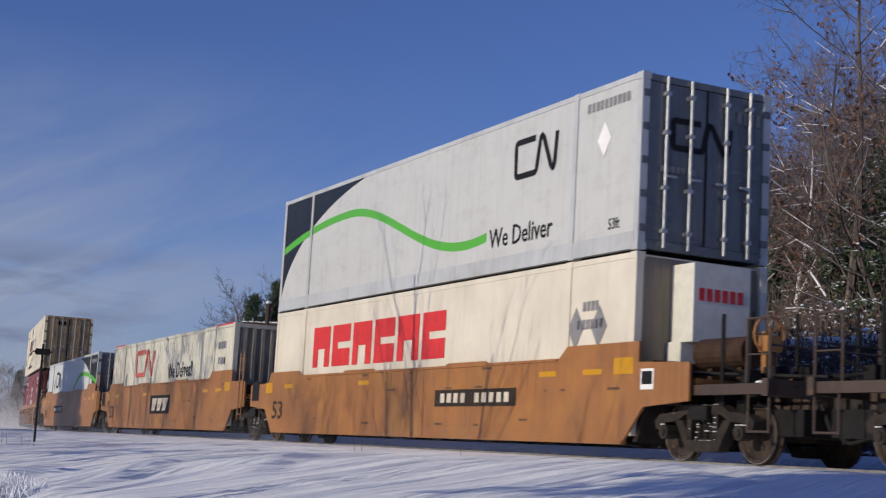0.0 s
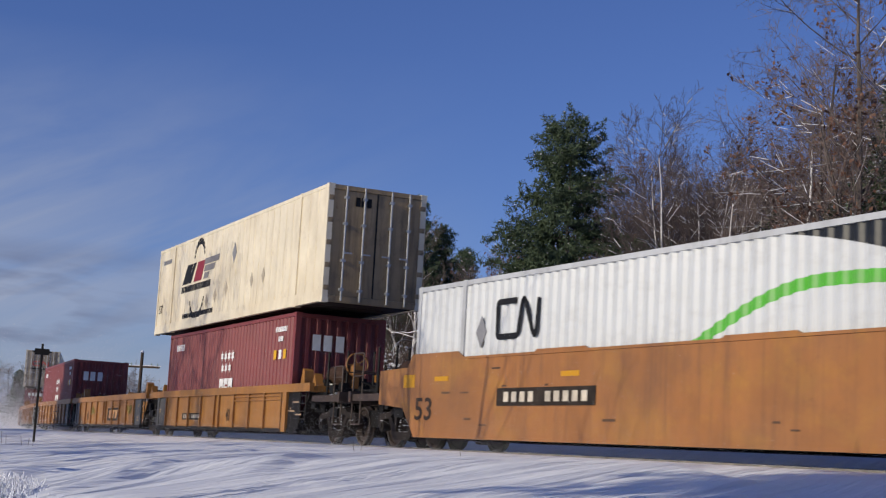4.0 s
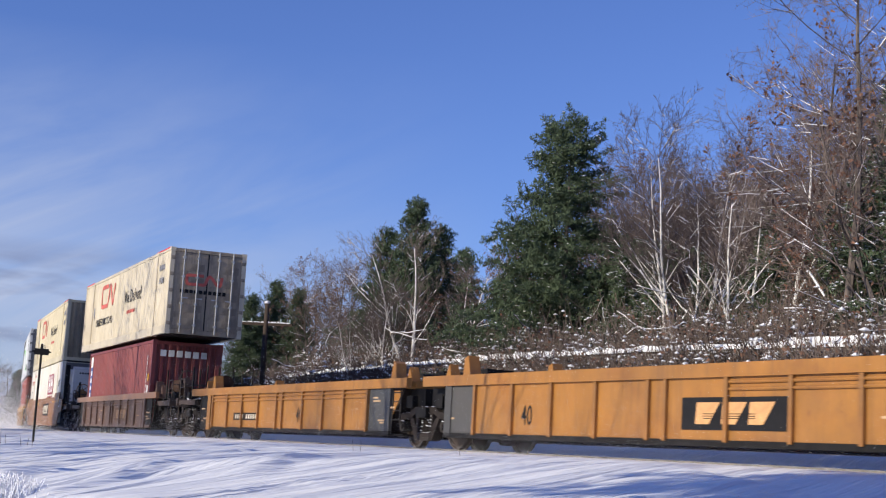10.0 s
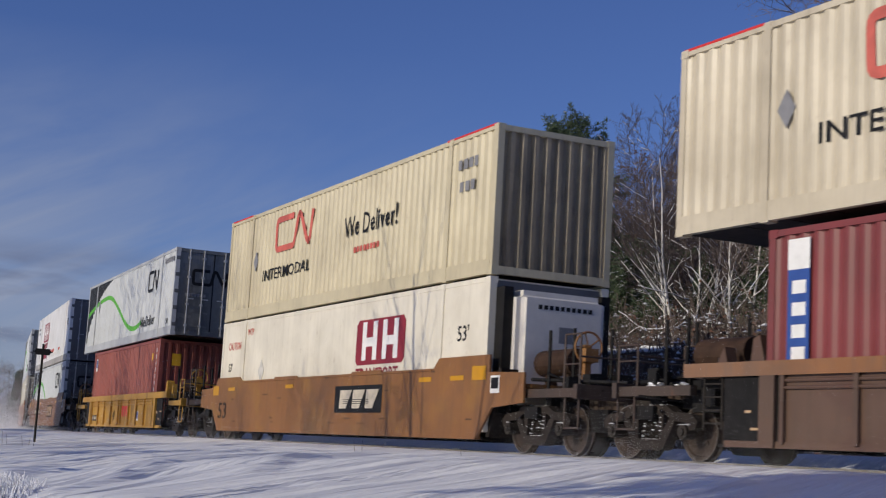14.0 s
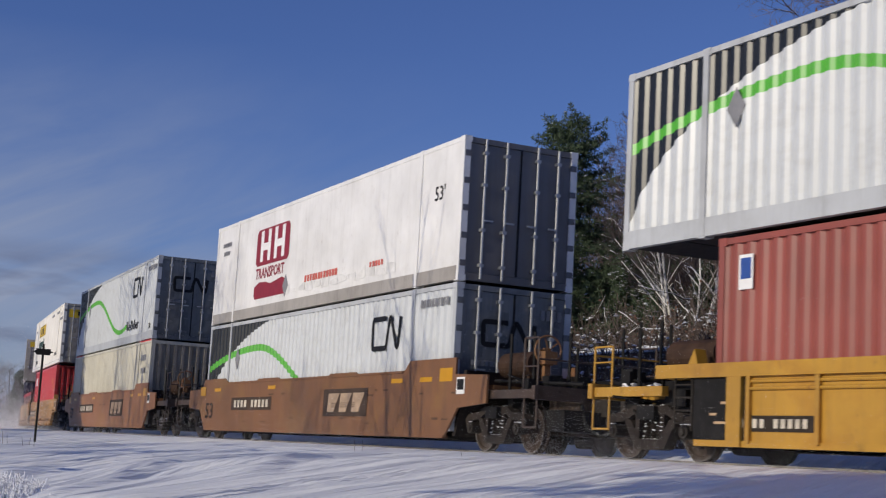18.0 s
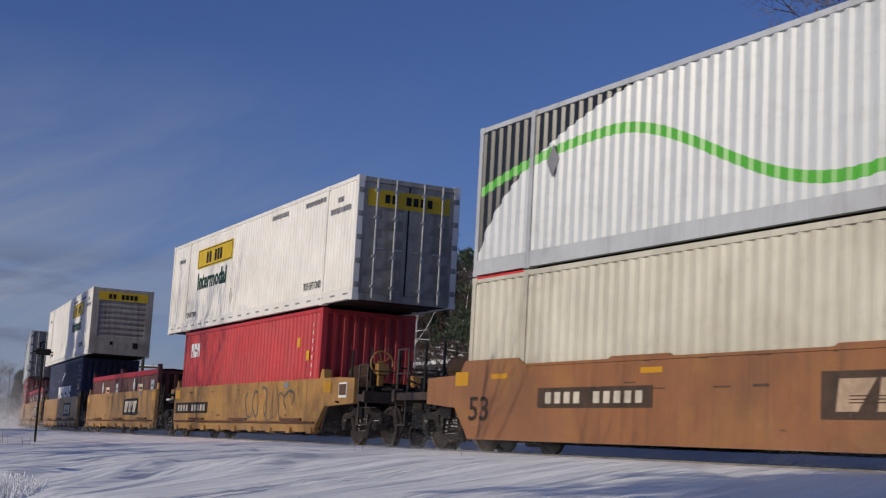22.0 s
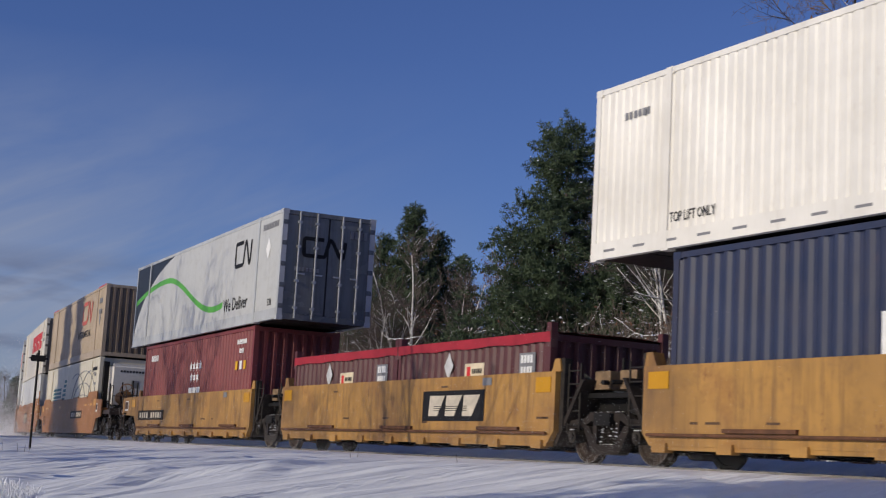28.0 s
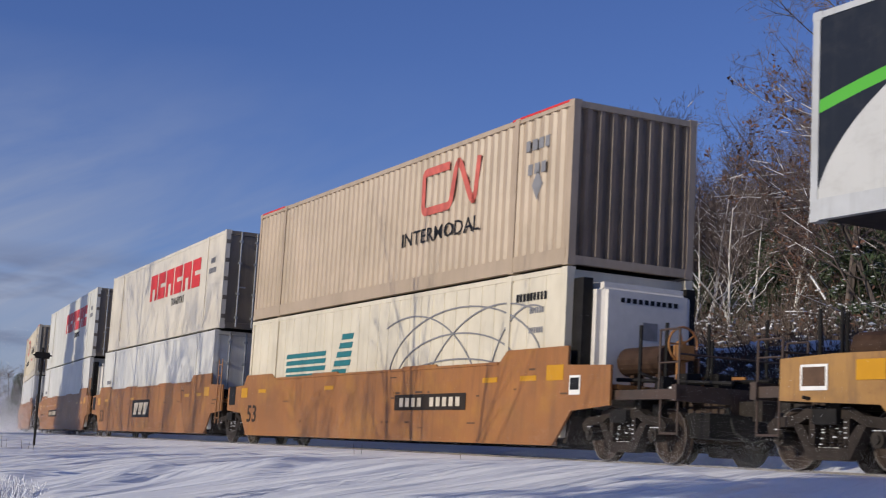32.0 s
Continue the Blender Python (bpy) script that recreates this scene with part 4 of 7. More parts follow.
    for i in range(8):
        xx, zz = rr.uniform(-6.2, 6.2), rr.choice((0.62, 0.7, 1.3))
        w = rr.uniform(0.1, 0.4)
        box(bm, xx - w / 2, xx + w / 2, 1.312, 1.315, zz, zz + 0.035)
    part("stencil_data", bm, STENCIL, car, "rows of small stencilled data, unreadable")
    if stains:
        bubbles(car, -1.2, 0.92, stains, plain("grey_spray", (0.1, 0.095, 0.085), 0.6), 1.312, 7)
    if fc:
        add_truck(car, fx, u)
        coupler_end(car, -7.3, -1, col, True, False)
    add_truck(car, rx, u)
    if rc:
        coupler_end(car, 7.3, 1, col, False, False)
    return finish_car(car, u)


def corrugated(x0, x1, z0, z1, y, period, depth, flat=0.35, ramp=0.15):
    """A sheet with upright trapezoid folds; y is its outer face, depth the way in (signed)."""
    n = max(1, round((x1 - x0) / period))
    p = (x1 - x0) / n
    xs = []
    for i in range(n):
        a = x0 + i * p
        xs += [(a, 0), (a + p * flat, 0), (a + p * (flat + ramp), 1), (a + p * (1 - ramp), 1)]
    xs.append((x1, 0))
    bm = bmesh.new()
    lo = [bm.verts.new((x, y - d * depth, z0)) for x, d in xs]
    hi = [bm.verts.new((x, y - d * depth, z1)) for x, d in xs]
    for i in range(len(xs) - 1):
        bm.faces.new((lo[i], lo[i + 1], hi[i + 1], hi[i]))
    return bm


def corrugated_end(y0, y1, z0, z1, x, depth, period=0.28, level=False):
    """The same across an end wall, with the folds upright or level."""
    a0, a1 = (z0, z1) if level else (y0, y1)
    n = max(1, round((a1 - a0) / period))
    p = (a1 - a0) / n
    xs = []
    for i in range(n):
        a = a0 + i * p
        xs += [(a, 0), (a + p * 0.35, 0), (a + p * 0.5, 1), (a + p * 0.85, 1)]
    xs.append((a1, 0))
    bm = bmesh.new()
    if level:
        lo = [bm.verts.new((x - d * depth, y0, a)) for a, d in xs]
        hi = [bm.verts.new((x - d * depth, y1, a)) for a, d in xs]
    else:
        lo = [bm.verts.new((x - d * depth, a, z0)) for a, d in xs]
        hi = [bm.verts.new((x - d * depth, a, z1)) for a, d in xs]
    for i in range(len(xs) - 1):
        bm.faces.new((lo[i], lo[i + 1], hi[i + 1], hi[i]))
    return bm


def container(u, base, length, side, skin, trim, front="doors", height=2.89, label="", group="containers on the train", far_skin=None, door_skin=None, rail_skin=None):
    """An intermodal box. side: corr, fine, seam or smooth; front: doors, corr, level or cooler, the end towards the camera."""
    box_ = thing("shipping_container", label, "container", group)
    hl, hw = length / 2, 1.295 if length > 13 else 1.22
    long_box = length > 13
    rail_lo = 0.3 if long_box else 0.16
    for s in (1, -1):
        yo = s * (hw - 0.012)
        m = skin if s == 1 else (far_skin or trim)
        x0, x1, z0, z1 = -hl + 0.12, hl - 0.12, rail_lo, height - 0.1
        spans = [(x0, -6.16), (-6.04, 6.04), (6.16, x1)] if long_box else [(x0, x1)]
        for a, b in spans:
            if side == "corr":
                bm = corrugated(a, b, z0, z1, yo, 0.28, s * 0.038, 0.26, 0.24)
            elif side == "fine":
                bm = corrugated(a, b, z0, z1, yo, 0.21, s * 0.02, 0.5, 0.17)
            elif side == "seam":
                bm = corrugated(a, b, z0, z1, yo, 0.52, s * 0.016, 0.9, 0.02)
            else:
                bm = boxes((a, b, min(yo, yo - s * 0.04), max(yo, yo - s * 0.04), z0, z1))
            part("side_panel", bm, m, box_)
        part("bottom_rail", boxes((-hl + 0.1, hl - 0.1, min(s * (hw + 0.008), s * (hw - 0.1)), max(s * (hw + 0.008), s * (hw - 0.1)), 0.02, rail_lo)), rail_skin or trim, box_)
        part("top_rail", boxes((-hl + 0.1, hl - 0.1, min(s * hw, s * (hw - 0.08)), max(s * hw, s * (hw - 0.08)), height - 0.1, height - 0.01)), trim, box_)
        for e in (-1, 1):
            part("corner_post", boxes((min(e * hl, e * (hl - 0.13)), max(e * hl, e * (hl - 0.13)), min(s * hw, s * (hw - 0.14)), max(s * hw, s * (hw - 0.14)), 0.1, height - 0.11)), trim, box_)
        if long_box:
            for xx in (-6.1, 6.1):
                part("lift_post", boxes((xx - 0.065, xx + 0.065, min(s * (hw - 0.03), s * (hw + 0.004)), max(s * (hw - 0.03), s * (hw + 0.014)), 0.03, height - 0.02)), trim, box_)
    bm = bmesh.new()
    xs = [-hl, hl] + ([-6.1, 6.1] if long_box else [])
    for xx in xs:
        for s in (1, -1):
            for z in (0.0, height - 0.12):
                xa, xb = (xx - 0.09, xx + 0.09) if abs(xx) < hl else ((xx - 0.004, xx + 0.17) if xx < 0 else (xx - 0.17, xx + 0.004))
                box(bm, xa, xb, min(s * (hw + 0.006), s * (hw - 0.16)), max(s * (hw + 0.006), s * (hw - 0.16)), z, z + 0.12)
    parts("corner_casting", bm, trim, box_)
    part("roof", boxes((-hl + 0.08, hl - 0.08, -hw + 0.08, hw - 0.08, height - 0.06, height - 0.03)), trim, box_)
    part("floor_frame", boxes((-hl + 0.1, hl - 0.1, -hw + 0.1, hw - 0.1, 0.04, 0.18), *[(-hl + 0.4 + i * 0.9, -hl + 0.46 + i * 0.9, -hw + 0.02, hw - 0.02, 0.03, 0.14) for i in range(int((length - 0.6) / 0.9))]), GRIMY, box_)
    # the end that trails
    part("end_wall", corrugated_end(-hw + 0.12, hw - 0.12, 0.15, height - 0.1, hl - 0.03, 0.035), trim, box_)
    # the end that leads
    # door_skin, where given, darkens this end's paint to stand in for its shade
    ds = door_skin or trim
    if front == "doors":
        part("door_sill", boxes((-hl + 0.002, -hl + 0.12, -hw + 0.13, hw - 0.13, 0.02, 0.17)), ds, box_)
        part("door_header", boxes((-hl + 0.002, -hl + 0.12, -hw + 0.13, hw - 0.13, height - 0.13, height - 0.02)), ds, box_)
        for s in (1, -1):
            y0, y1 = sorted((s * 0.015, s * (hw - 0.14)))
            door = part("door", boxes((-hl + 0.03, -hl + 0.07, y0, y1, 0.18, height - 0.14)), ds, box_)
            bm = bmesh.new()
            if side in ("corr", "fine"):
                for i in range(5):
                    z = 0.3 + i * (height - 0.6) / 5
                    box(bm, -hl + 0.022, -hl + 0.03, y0 + 0.1, y1 - 0.1, z, z + (height - 0.6) / 5 * 0.55)
                parts("door_panel", bm, ds, door)
            for f in (0.3, 0.72):
                bm = bmesh.new()
                y = s * (0.015 + (hw - 0.16) * f)
                rod(bm, (-hl - 0.045, y, 0.06), (-hl - 0.045, y, height - 0.04), 0.026, 8)
                for z in (0.3, 1.0, 1.9, height - 0.35):
                    box(bm, -hl - 0.075, -hl + 0.03, y - 0.05, y + 0.05, z, z + 0.06)
                box(bm, -hl - 0.085, -hl - 0.055, min(y, y - s * 0.2), max(y, y - s * 0.2), 1.2, 1.235)
                part("locking_bar", bm, GALV, door, "galvanised locking bar with cams and handle")
            bm = bmesh.new()
            for i in range(5):
                z = 0.35 + i * (height - 0.7) / 4
                box(bm, -hl - 0.01, -hl + 0.03, min(s * (hw - 0.16), s * (hw - 0.02)), max(s * (hw - 0.16), s * (hw - 0.02)), z - 0.06, z + 0.06)
            parts("hinge", bm, ds, door)
        part("door_gasket", boxes((-hl + 0.018, -hl + 0.05, -0.02, 0.02, 0.18, height - 0.14)), RUBBER, box_)
    elif front == "corr":
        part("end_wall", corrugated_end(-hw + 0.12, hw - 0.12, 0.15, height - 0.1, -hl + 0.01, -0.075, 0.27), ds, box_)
        parts("end_sill", boxes((-hl + 0.002, -hl + 0.12, -hw + 0.13, hw - 0.13, 0.02, 0.17), (-hl + 0.002, -hl + 0.12, -hw + 0.13, hw - 0.13, height - 0.13, height - 0.02)), trim, box_)
    elif front == "level":
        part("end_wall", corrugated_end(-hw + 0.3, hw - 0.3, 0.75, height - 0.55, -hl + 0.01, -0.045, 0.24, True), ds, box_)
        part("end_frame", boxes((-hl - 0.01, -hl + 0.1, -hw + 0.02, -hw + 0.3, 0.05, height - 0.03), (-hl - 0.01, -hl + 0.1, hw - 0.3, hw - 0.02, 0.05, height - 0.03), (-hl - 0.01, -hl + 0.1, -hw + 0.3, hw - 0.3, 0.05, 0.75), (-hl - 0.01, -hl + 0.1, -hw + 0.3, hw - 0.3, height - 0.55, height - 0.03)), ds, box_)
    elif front == "cooler":
        part("end_wall", boxes((-hl + 0.08, -hl + 0.12, -hw + 0.13, hw - 0.13, 0.1, height - 0.05)), ds, box_)
    MOVERS.append((box_, u, base))
    return box_


def rounded(pts, r, n=4):
    """A path through pts with its corners rounded off."""
    out = [Vector(pts[0])]
    for a, b, c in zip(pts, pts[1:], pts[2:]):
        a, b, c = Vector(a), Vector(b), Vector(c)
        p, q = b + (a - b).normalized() * r, b + (c - b).normalized() * r
        for i in range(n + 1):
            t = i / n
            out.append(p * (1 - t) ** 2 + b * 2 * t * (1 - t) + q * t * t)
    return out + [Vector(pts[-1])]


def stroke(bm, path, thick, place):
    """A flat ribbon of even width along path; place turns (along, up, depth) into a point."""
    left, right = [], []
    for i, p in enumerate(path):
        w = (path[min(i + 1, len(path) - 1)] - path[max(i - 1, 0)]).normalized()
        n = Vector((-w.y, w.x)) * thick / 2
        left.append(p + n)
        right.append(p - n)
    for d in (0.0, 1.0):
        rows = [[bm.verts.new(place(q.x, q.y, d)) for q in side] for side in (left, right)]
        for i in range(len(path) - 1):
            bm.faces.new((rows[0][i], rows[0][i + 1], rows[1][i + 1], rows[1][i]))


def ribbon_path(w, h, t):
    """The ribbon mark: an open bracket whose foot runs on into a zigzag."""
    l, r, b, u = -w / 2 + t / 2, w / 2 - t / 2, -h / 2 + t / 2, h / 2 - t / 2
    return rounded([(-w * 0.02, u), (l, u), (l + h * 0.02, b), (w * 0.02, b), (w * 0.1, u), (w * 0.16, u), (r - w * 0.1, b), (r - w * 0.04, b), (r, u)], min(w * 0.055, h * 0.16))


def mark_frame(box_, x, z, w, h, material, y=1.289, thick=0.11):
    """The ribbon mark on the side."""
    bm = bmesh.new()
    stroke(bm, ribbon_path(w, h, thick), thick, lambda a, c, d: (x - a, y + 0.005 * d, z + c))
    return part("logo_shape", bm, material, box_)


def slab_word(box_, x, z, w, h, n, material, y=1.289, lean=0.0):
    """A brand word as n plain blocks, each with a slot cut into it."""
    bm = bmesh.new()
    step = w / n
    for i in range(n):
        a = x + w / 2 - i * step - step * 0.06
        b = a - step * 0.86
        t, lo = z + h / 2, z - h / 2
        s = step * 0.26
        pts = [(a, t), (b, t), (b, z + h * 0.08), (a - s, z + h * 0.08), (a - s, z - h * 0.08), (b, z - h * 0.08), (b, lo), (a, lo)] if i % 2 else [(a, t), (b, t), (b, lo), (b + s, lo), (b + s, z - h * 0.05), (a - s, z - h * 0.05), (a - s, lo), (a, lo)]
        prism(bm, [(px - lean * (pz - z), pz) for px, pz in pts], y, y + 0.006)
    return parts("logo_block", bm, material, box_)


def word_bars(box_, x, z, w, h, n, material, y=1.289, lean=0.0):
    """Unreadable small writing: a row of plain bars."""
    bm = bmesh.new()
    step = w / n
    rr = random.Random(int(abs(x * 100 + z * 37)))
    for i in range(n):
        a = x + w / 2 - i * step
        k = rr.uniform(0.62, 0.8)
        b = a - step * k
        prism(bm, [(px - lean * (pz - z), pz) for px, pz in ((a, z + h / 2), (b, z + h / 2), (b, z - h / 2), (a, z - h / 2))], y, y + 0.005)
    return part("writing", bm, material, box_)


def diamond(box_, x, z, r, material, y=1.289):
    bm = bmesh.new()
    prism(bm, [(x, z + r * 1.25), (x - r * 0.85, z), (x, z - r * 1.25), (x + r * 0.85, z)], y, y + 0.005)
    return part("placard_holder", bm, material, box_, "diamond placard")


def end_mark(box_, hl, y, z, w, h, material):
    """The ribbon mark on the doors at the leading end."""
    bm = bmesh.new()
    stroke(bm, ribbon_path(w, h, 0.1), 0.1, lambda a, c, d: (-hl + 0.018 - 0.004 * d, y - a, z + c))
    part("logo_shape", bm, material, box_)


def end_bars(box_, hl, y, z, w, h, n, material):
    bm = bmesh.new()
    for i in range(n):
        a = y + w / 2 - i * w / n
        box(bm, -hl - 0.004, -hl + 0.02, a - w / n * 0.72, a, z - h / 2, z + h / 2)
    part("writing", bm, material, box_)


def cooler(box_, hl, height=2.89, style="round"):
    """The refrigeration unit on the nose of a box."""
    if style == "round":
        bm = bmesh.new()
        box(bm, -hl - 0.55, -hl + 0.08, -0.95, 0.95, 0.5, height - 0.25)
        bmesh.ops.bevel(bm, geom=bm.edges[:], offset=0.14, segments=3, affect="EDGES")
        unit = part("refrigeration_unit", bm, plain("cooler_white", (0.7, 0.67, 0.62), 0.35, 0, 0.06), box_, "white rounded refrigeration unit")
        bm = boxes((-hl - 0.3, -hl + 0.06, 0.96, 1.15, 0.35, height - 0.2), (-hl - 0.3, -hl + 0.06, -1.15, -0.96, 0.35, height - 0.2), (-hl - 0.45, -hl + 0.06, -1.0, 1.0, 0.3, 0.49))
        part("cooler_frame", bm, BLACK, unit)
        part("cooler_badge", boxes((-hl - 0.556, -hl - 0.55, -0.2, 0.1, 1.7, 2.0)), GREY_MARK, unit)
        bm = bmesh.new()
        for i in range(10):
            box(bm, -hl - 0.555, -hl - 0.55, -0.6 + i * 0.12, -0.52 + i * 0.12, 2.3, 2.38)
        part("writing", bm, BLACK_MARK, unit)
    else:
        bm = boxes((-hl - 0.5, -hl + 0.08, -0.55, 0.55, 1.5, height - 0.15), (-hl - 0.3, -hl + 0.08, -0.5, 0.62, 0.9, 1.5))
        unit = part("refrigeration_unit", bm, plain("cooler_cream", (0.7, 0.68, 0.6), 0.45, 0, 0.1), box_, "cream boxy refrigeration unit")
        bm = bmesh.new()
        for i in range(6):
            box(bm, -hl - 0.506, -hl - 0.5, 0.34 - i * 0.15, 0.45 - i * 0.15, 2.15, 2.35)
        parts("logo_shape", bm, RED_MARK, unit)
        part("fuel_tank", boxes((-hl - 0.35, -hl + 0.06, 0.62, 1.1, 0.5, 0.95)), GALV, unit)


L53, L40, L20 = 16.15, 12.19, 6.06
LO, HI = 0.34, 3.26
C_GREY, C_CREAM = (0.52, 0.54, 0.55), (0.86, 0.77, 0.57)
C_BEIGE, C_TAN, C_MAROON = (0.62, 0.55, 0.41), (0.46, 0.36, 0.26), (0.21, 0.035, 0.035)


def wave_box(u, base, smooth, label, flip=False):
    skin = wave_livery("pale_wave_livery_flip" if flip else "pale_wave_livery_smooth" if smooth else "pale_wave_livery", L53 / 2, (0.57, 0.575, 0.555) if smooth else (0.6, 0.625, 0.63), 0.25, flip, (0.53, 0.68, 1.35) if smooth else (0.555, 0.78, 1.32))
    trim = paint("pale_grey_trim", C_GREY, 0.3, 0.08)
    # door grey is cut far below the trim to carry the end's shade
    b = container(u, base, L53, "smooth" if smooth else "corr", skin, trim, "doors", label=label, door_skin=paint("shaded_grey_doors", (0.145, 0.15, 0.155), 0.75, 0.2, 0.34, (0.06, 0.06, 0.058)))
    y = 1.289
    mark_frame(b, 4.1 if flip else -4.75, 2.05, 1.55, 0.75, BLACK_MARK, y)
    letters(b, "We Deliver", -0.5 if flip else -3.15, 0.5, 0.52, BLACK_MARK, y + 0.003, 0.92)
    word_bars(b, -7.1, 2.55, 1.3, 0.16, 10, GREY_MARK, y)
    diamond(b, -7.0 if smooth else 5.4, 1.95 if smooth else 1.85, 0.24, WHITE_MARK if smooth else GREY_MARK, y)
    letters(b, "53ft", -7.2, 0.4, 0.26, BLACK_MARK, y, 0.8)
    end_mark(b, L53 / 2, 0.1, 1.95, 1.25, 0.55, BLACK_MARK)
    end_bars(b, L53 / 2, -0.85, 2.4, 0.5, 0.2, 4, GREY_MARK)
    end_bars(b, L53 / 2, 0.55, 1.35, 0.7, 0.1, 7, GREY_MARK)
    return b


def beige_box(u, base, colour, front, label, slogan=True, mark=True):
    skin = paint("beige_box_paint_%d" % int(colour[0] * 1000), colour, 0.35, 0.2, 0.55, (0.2, 0.16, 0.1))
    # leading end: side colour halved as painted shade, with real grime over it
    b = container(u, base, L53, "corr", skin, skin, front, label=label, door_skin=paint("beige_end_shade_%d" % int(colour[0] * 1000), tuple(v * w for v, w in zip(colour, (0.56, 0.52, 0.5))), 0.85, 0.4, 0.6, (0.07, 0.055, 0.04)))
    y = 1.287
    red = FADED_RED
    if slogan:
        mark_frame(b, 2.85, 2.1, 2.75, 0.95, red, y, 0.16)
        letters(b, "INTERMODAL", 5.1, 0.95, 0.42, BLACK_MARK, y, 1.35)
        letters(b, "We Deliver!", -0.6, 1.5, 0.68, BLACK_MARK, y, 0.88)
        word_bars(b, -2.0, 1.15, 1.5, 0.13, 8, red, y)
    elif mark:
        mark_frame(b, -3.4, 2.05, 2.6, 1.0, red, y, 0.17)
        letters(b, "INTERMODAL", -1.2, 1.0, 0.42, BLACK_MARK, y, 1.35)
    word_bars(b, -6.9, 2.3, 0.9, 0.2, 4, GREY_MARK, y)
    word_bars(b, -6.9, 1.85, 0.7, 0.2, 3, GREY_MARK, y)
    diamond(b, 5.7 if slogan else -6.9, 1.55, 0.22, GREY_MARK, y)
    bm = boxes((-8.0, -5.9, 1.2, 1.298, 2.86, 2.9), (6.2, 8.0, 1.2, 1.298, 2.86, 2.9))
    parts("red_edge", bm, RED_MARK, b, "red painted lifting edge")
    if front == "doors" and mark:
        end_mark(b, L53 / 2, 0.1, 1.85, 1.3, 0.4, FADED_RED)
        end_bars(b, L53 / 2, 0.1, 1.45, 1.6, 0.12, 10, BLACK_MARK)
    return b


def white_freight_box(u, base):
    skin = paint("cream_box_paint", C_CREAM, 0.4, 0.35, 0.5, (0.3, 0.22, 0.12))
    # doors are the cream paint darkened and warmed for shade, plus grime
    b = container(u, base, L53, "seam", skin, skin, "doors", label="stained cream container with a black and maroon freight mark", door_skin=paint("shaded_cream_doors", (0.4, 0.28, 0.14), 0.8, 0.5, 0.6, (0.05, 0.04, 0.03)))
    y = 1.289
    # slanted black blocks, a maroon one and a grey one
    bm = bmesh.new()
    for x0, w in ((4.4, 0.62), (3.7, 0.3)):
        prism(bm, [(x0 + 0.5, 1.45), (x0 - w + 0.5, 1.45), (x0 - w, 2.05), (x0, 2.05)], y, y + 0.005)
    prism(bm, [(4.15, 2.05), (3.95, 2.05), (4.0, 1.45), (4.2, 1.45)], y, y + 0.0055)
    parts("logo_shape", bm, BLACK_MARK, b, "slanted black blocks")
    bm = bmesh.new()
    prism(bm, [(3.6, 1.45), (2.75, 1.45), (2.4, 2.05), (3.2, 2.05)], y, y + 0.005)
    parts("logo_shape", bm, MAROON_MARK, b, "slanted maroon block")
    bm = bmesh.new()
    for z0, w in ((2.0, 1.5), (1.78, 1.1), (1.56, 0.5)):
        prism(bm, [(2.5, z0 - 0.1), (2.5 - w, z0 - 0.1), (2.4 - w, z0 + 0.08), (2.4, z0 + 0.08)], y, y + 0.0058)
    parts("logo_shape", bm, plain("grey_mark", (0.2, 0.19, 0.19), 0.5), b, "grey speed bars")
    bm = bmesh.new()
    for k, (cx, cz, r, a0, a1) in enumerate(((3.1, 2.05, 0.55, 15, 165), (3.1, 1.2, 0.8, 200, 340))):
        for i in range(10):
            a, c = radians(a0 + (a1 - a0) * i / 10), radians(a0 + (a1 - a0) * (i + 0.72) / 10)
            for rr_, t in ((r, 0.05 + 0.15 * math.sin(math.pi * (i + 0.4) / 10)),):
                prism(bm, [(cx + rr_ * math.cos(a), cz + rr_ * math.sin(a)), (cx + (rr_ + t) * math.cos(a), cz + (rr_ + t) * math.sin(a)), (cx + (rr_ + t) * math.cos(c), cz + (rr_ + t) * math.sin(c)), (cx + rr_ * math.cos(c), cz + rr_ * math.sin(c))], y, y + 0.006)
    parts("logo_shape", bm, BLACK_MARK, b, "broken arcs of a turning wheel")
    word_bars(b, 3.3, 1.28, 3.3, 0.2, 18, BLACK_MARK, y, 0.25)
    word_bars(b, 2.9, 0.42, 3.4, 0.14, 22, BLACK_MARK, y)
    for xx, zz in ((-0.6, 1.95), (0.0, 0.95), (2.0, 0.75), (-2.4, 1.0), (-3.4, 1.05), (1.1, 0.85)):
        diamond(b, xx, zz, 0.17 if zz < 1.5 else 0.24, plain("ghost_mark", (0.42, 0.36, 0.27), 0.6) if zz < 1.5 else GREY_MARK, y)
    word_bars(b, 7.0, 2.4, 1.0, 0.14, 9, GREY_MARK, y)
    letters(b, "53'", 7.7, 0.7, 0.4, BLACK_MARK, y)
    end_bars(b, L53 / 2, 0.35, 2.5, 0.45, 0.22, 3, BLACK_MARK)
    return b


def star(bm, x, z, r, y):
    pts = []
    for i in range(12):
        a = math.pi / 2 + i * math.pi / 6
        rr_ = r if i % 2 == 0 else r * 0.5
        pts.append((x + rr_ * math.cos(a), z + rr_ * math.sin(a)))
    prism(bm, pts, y, y + 0.005)


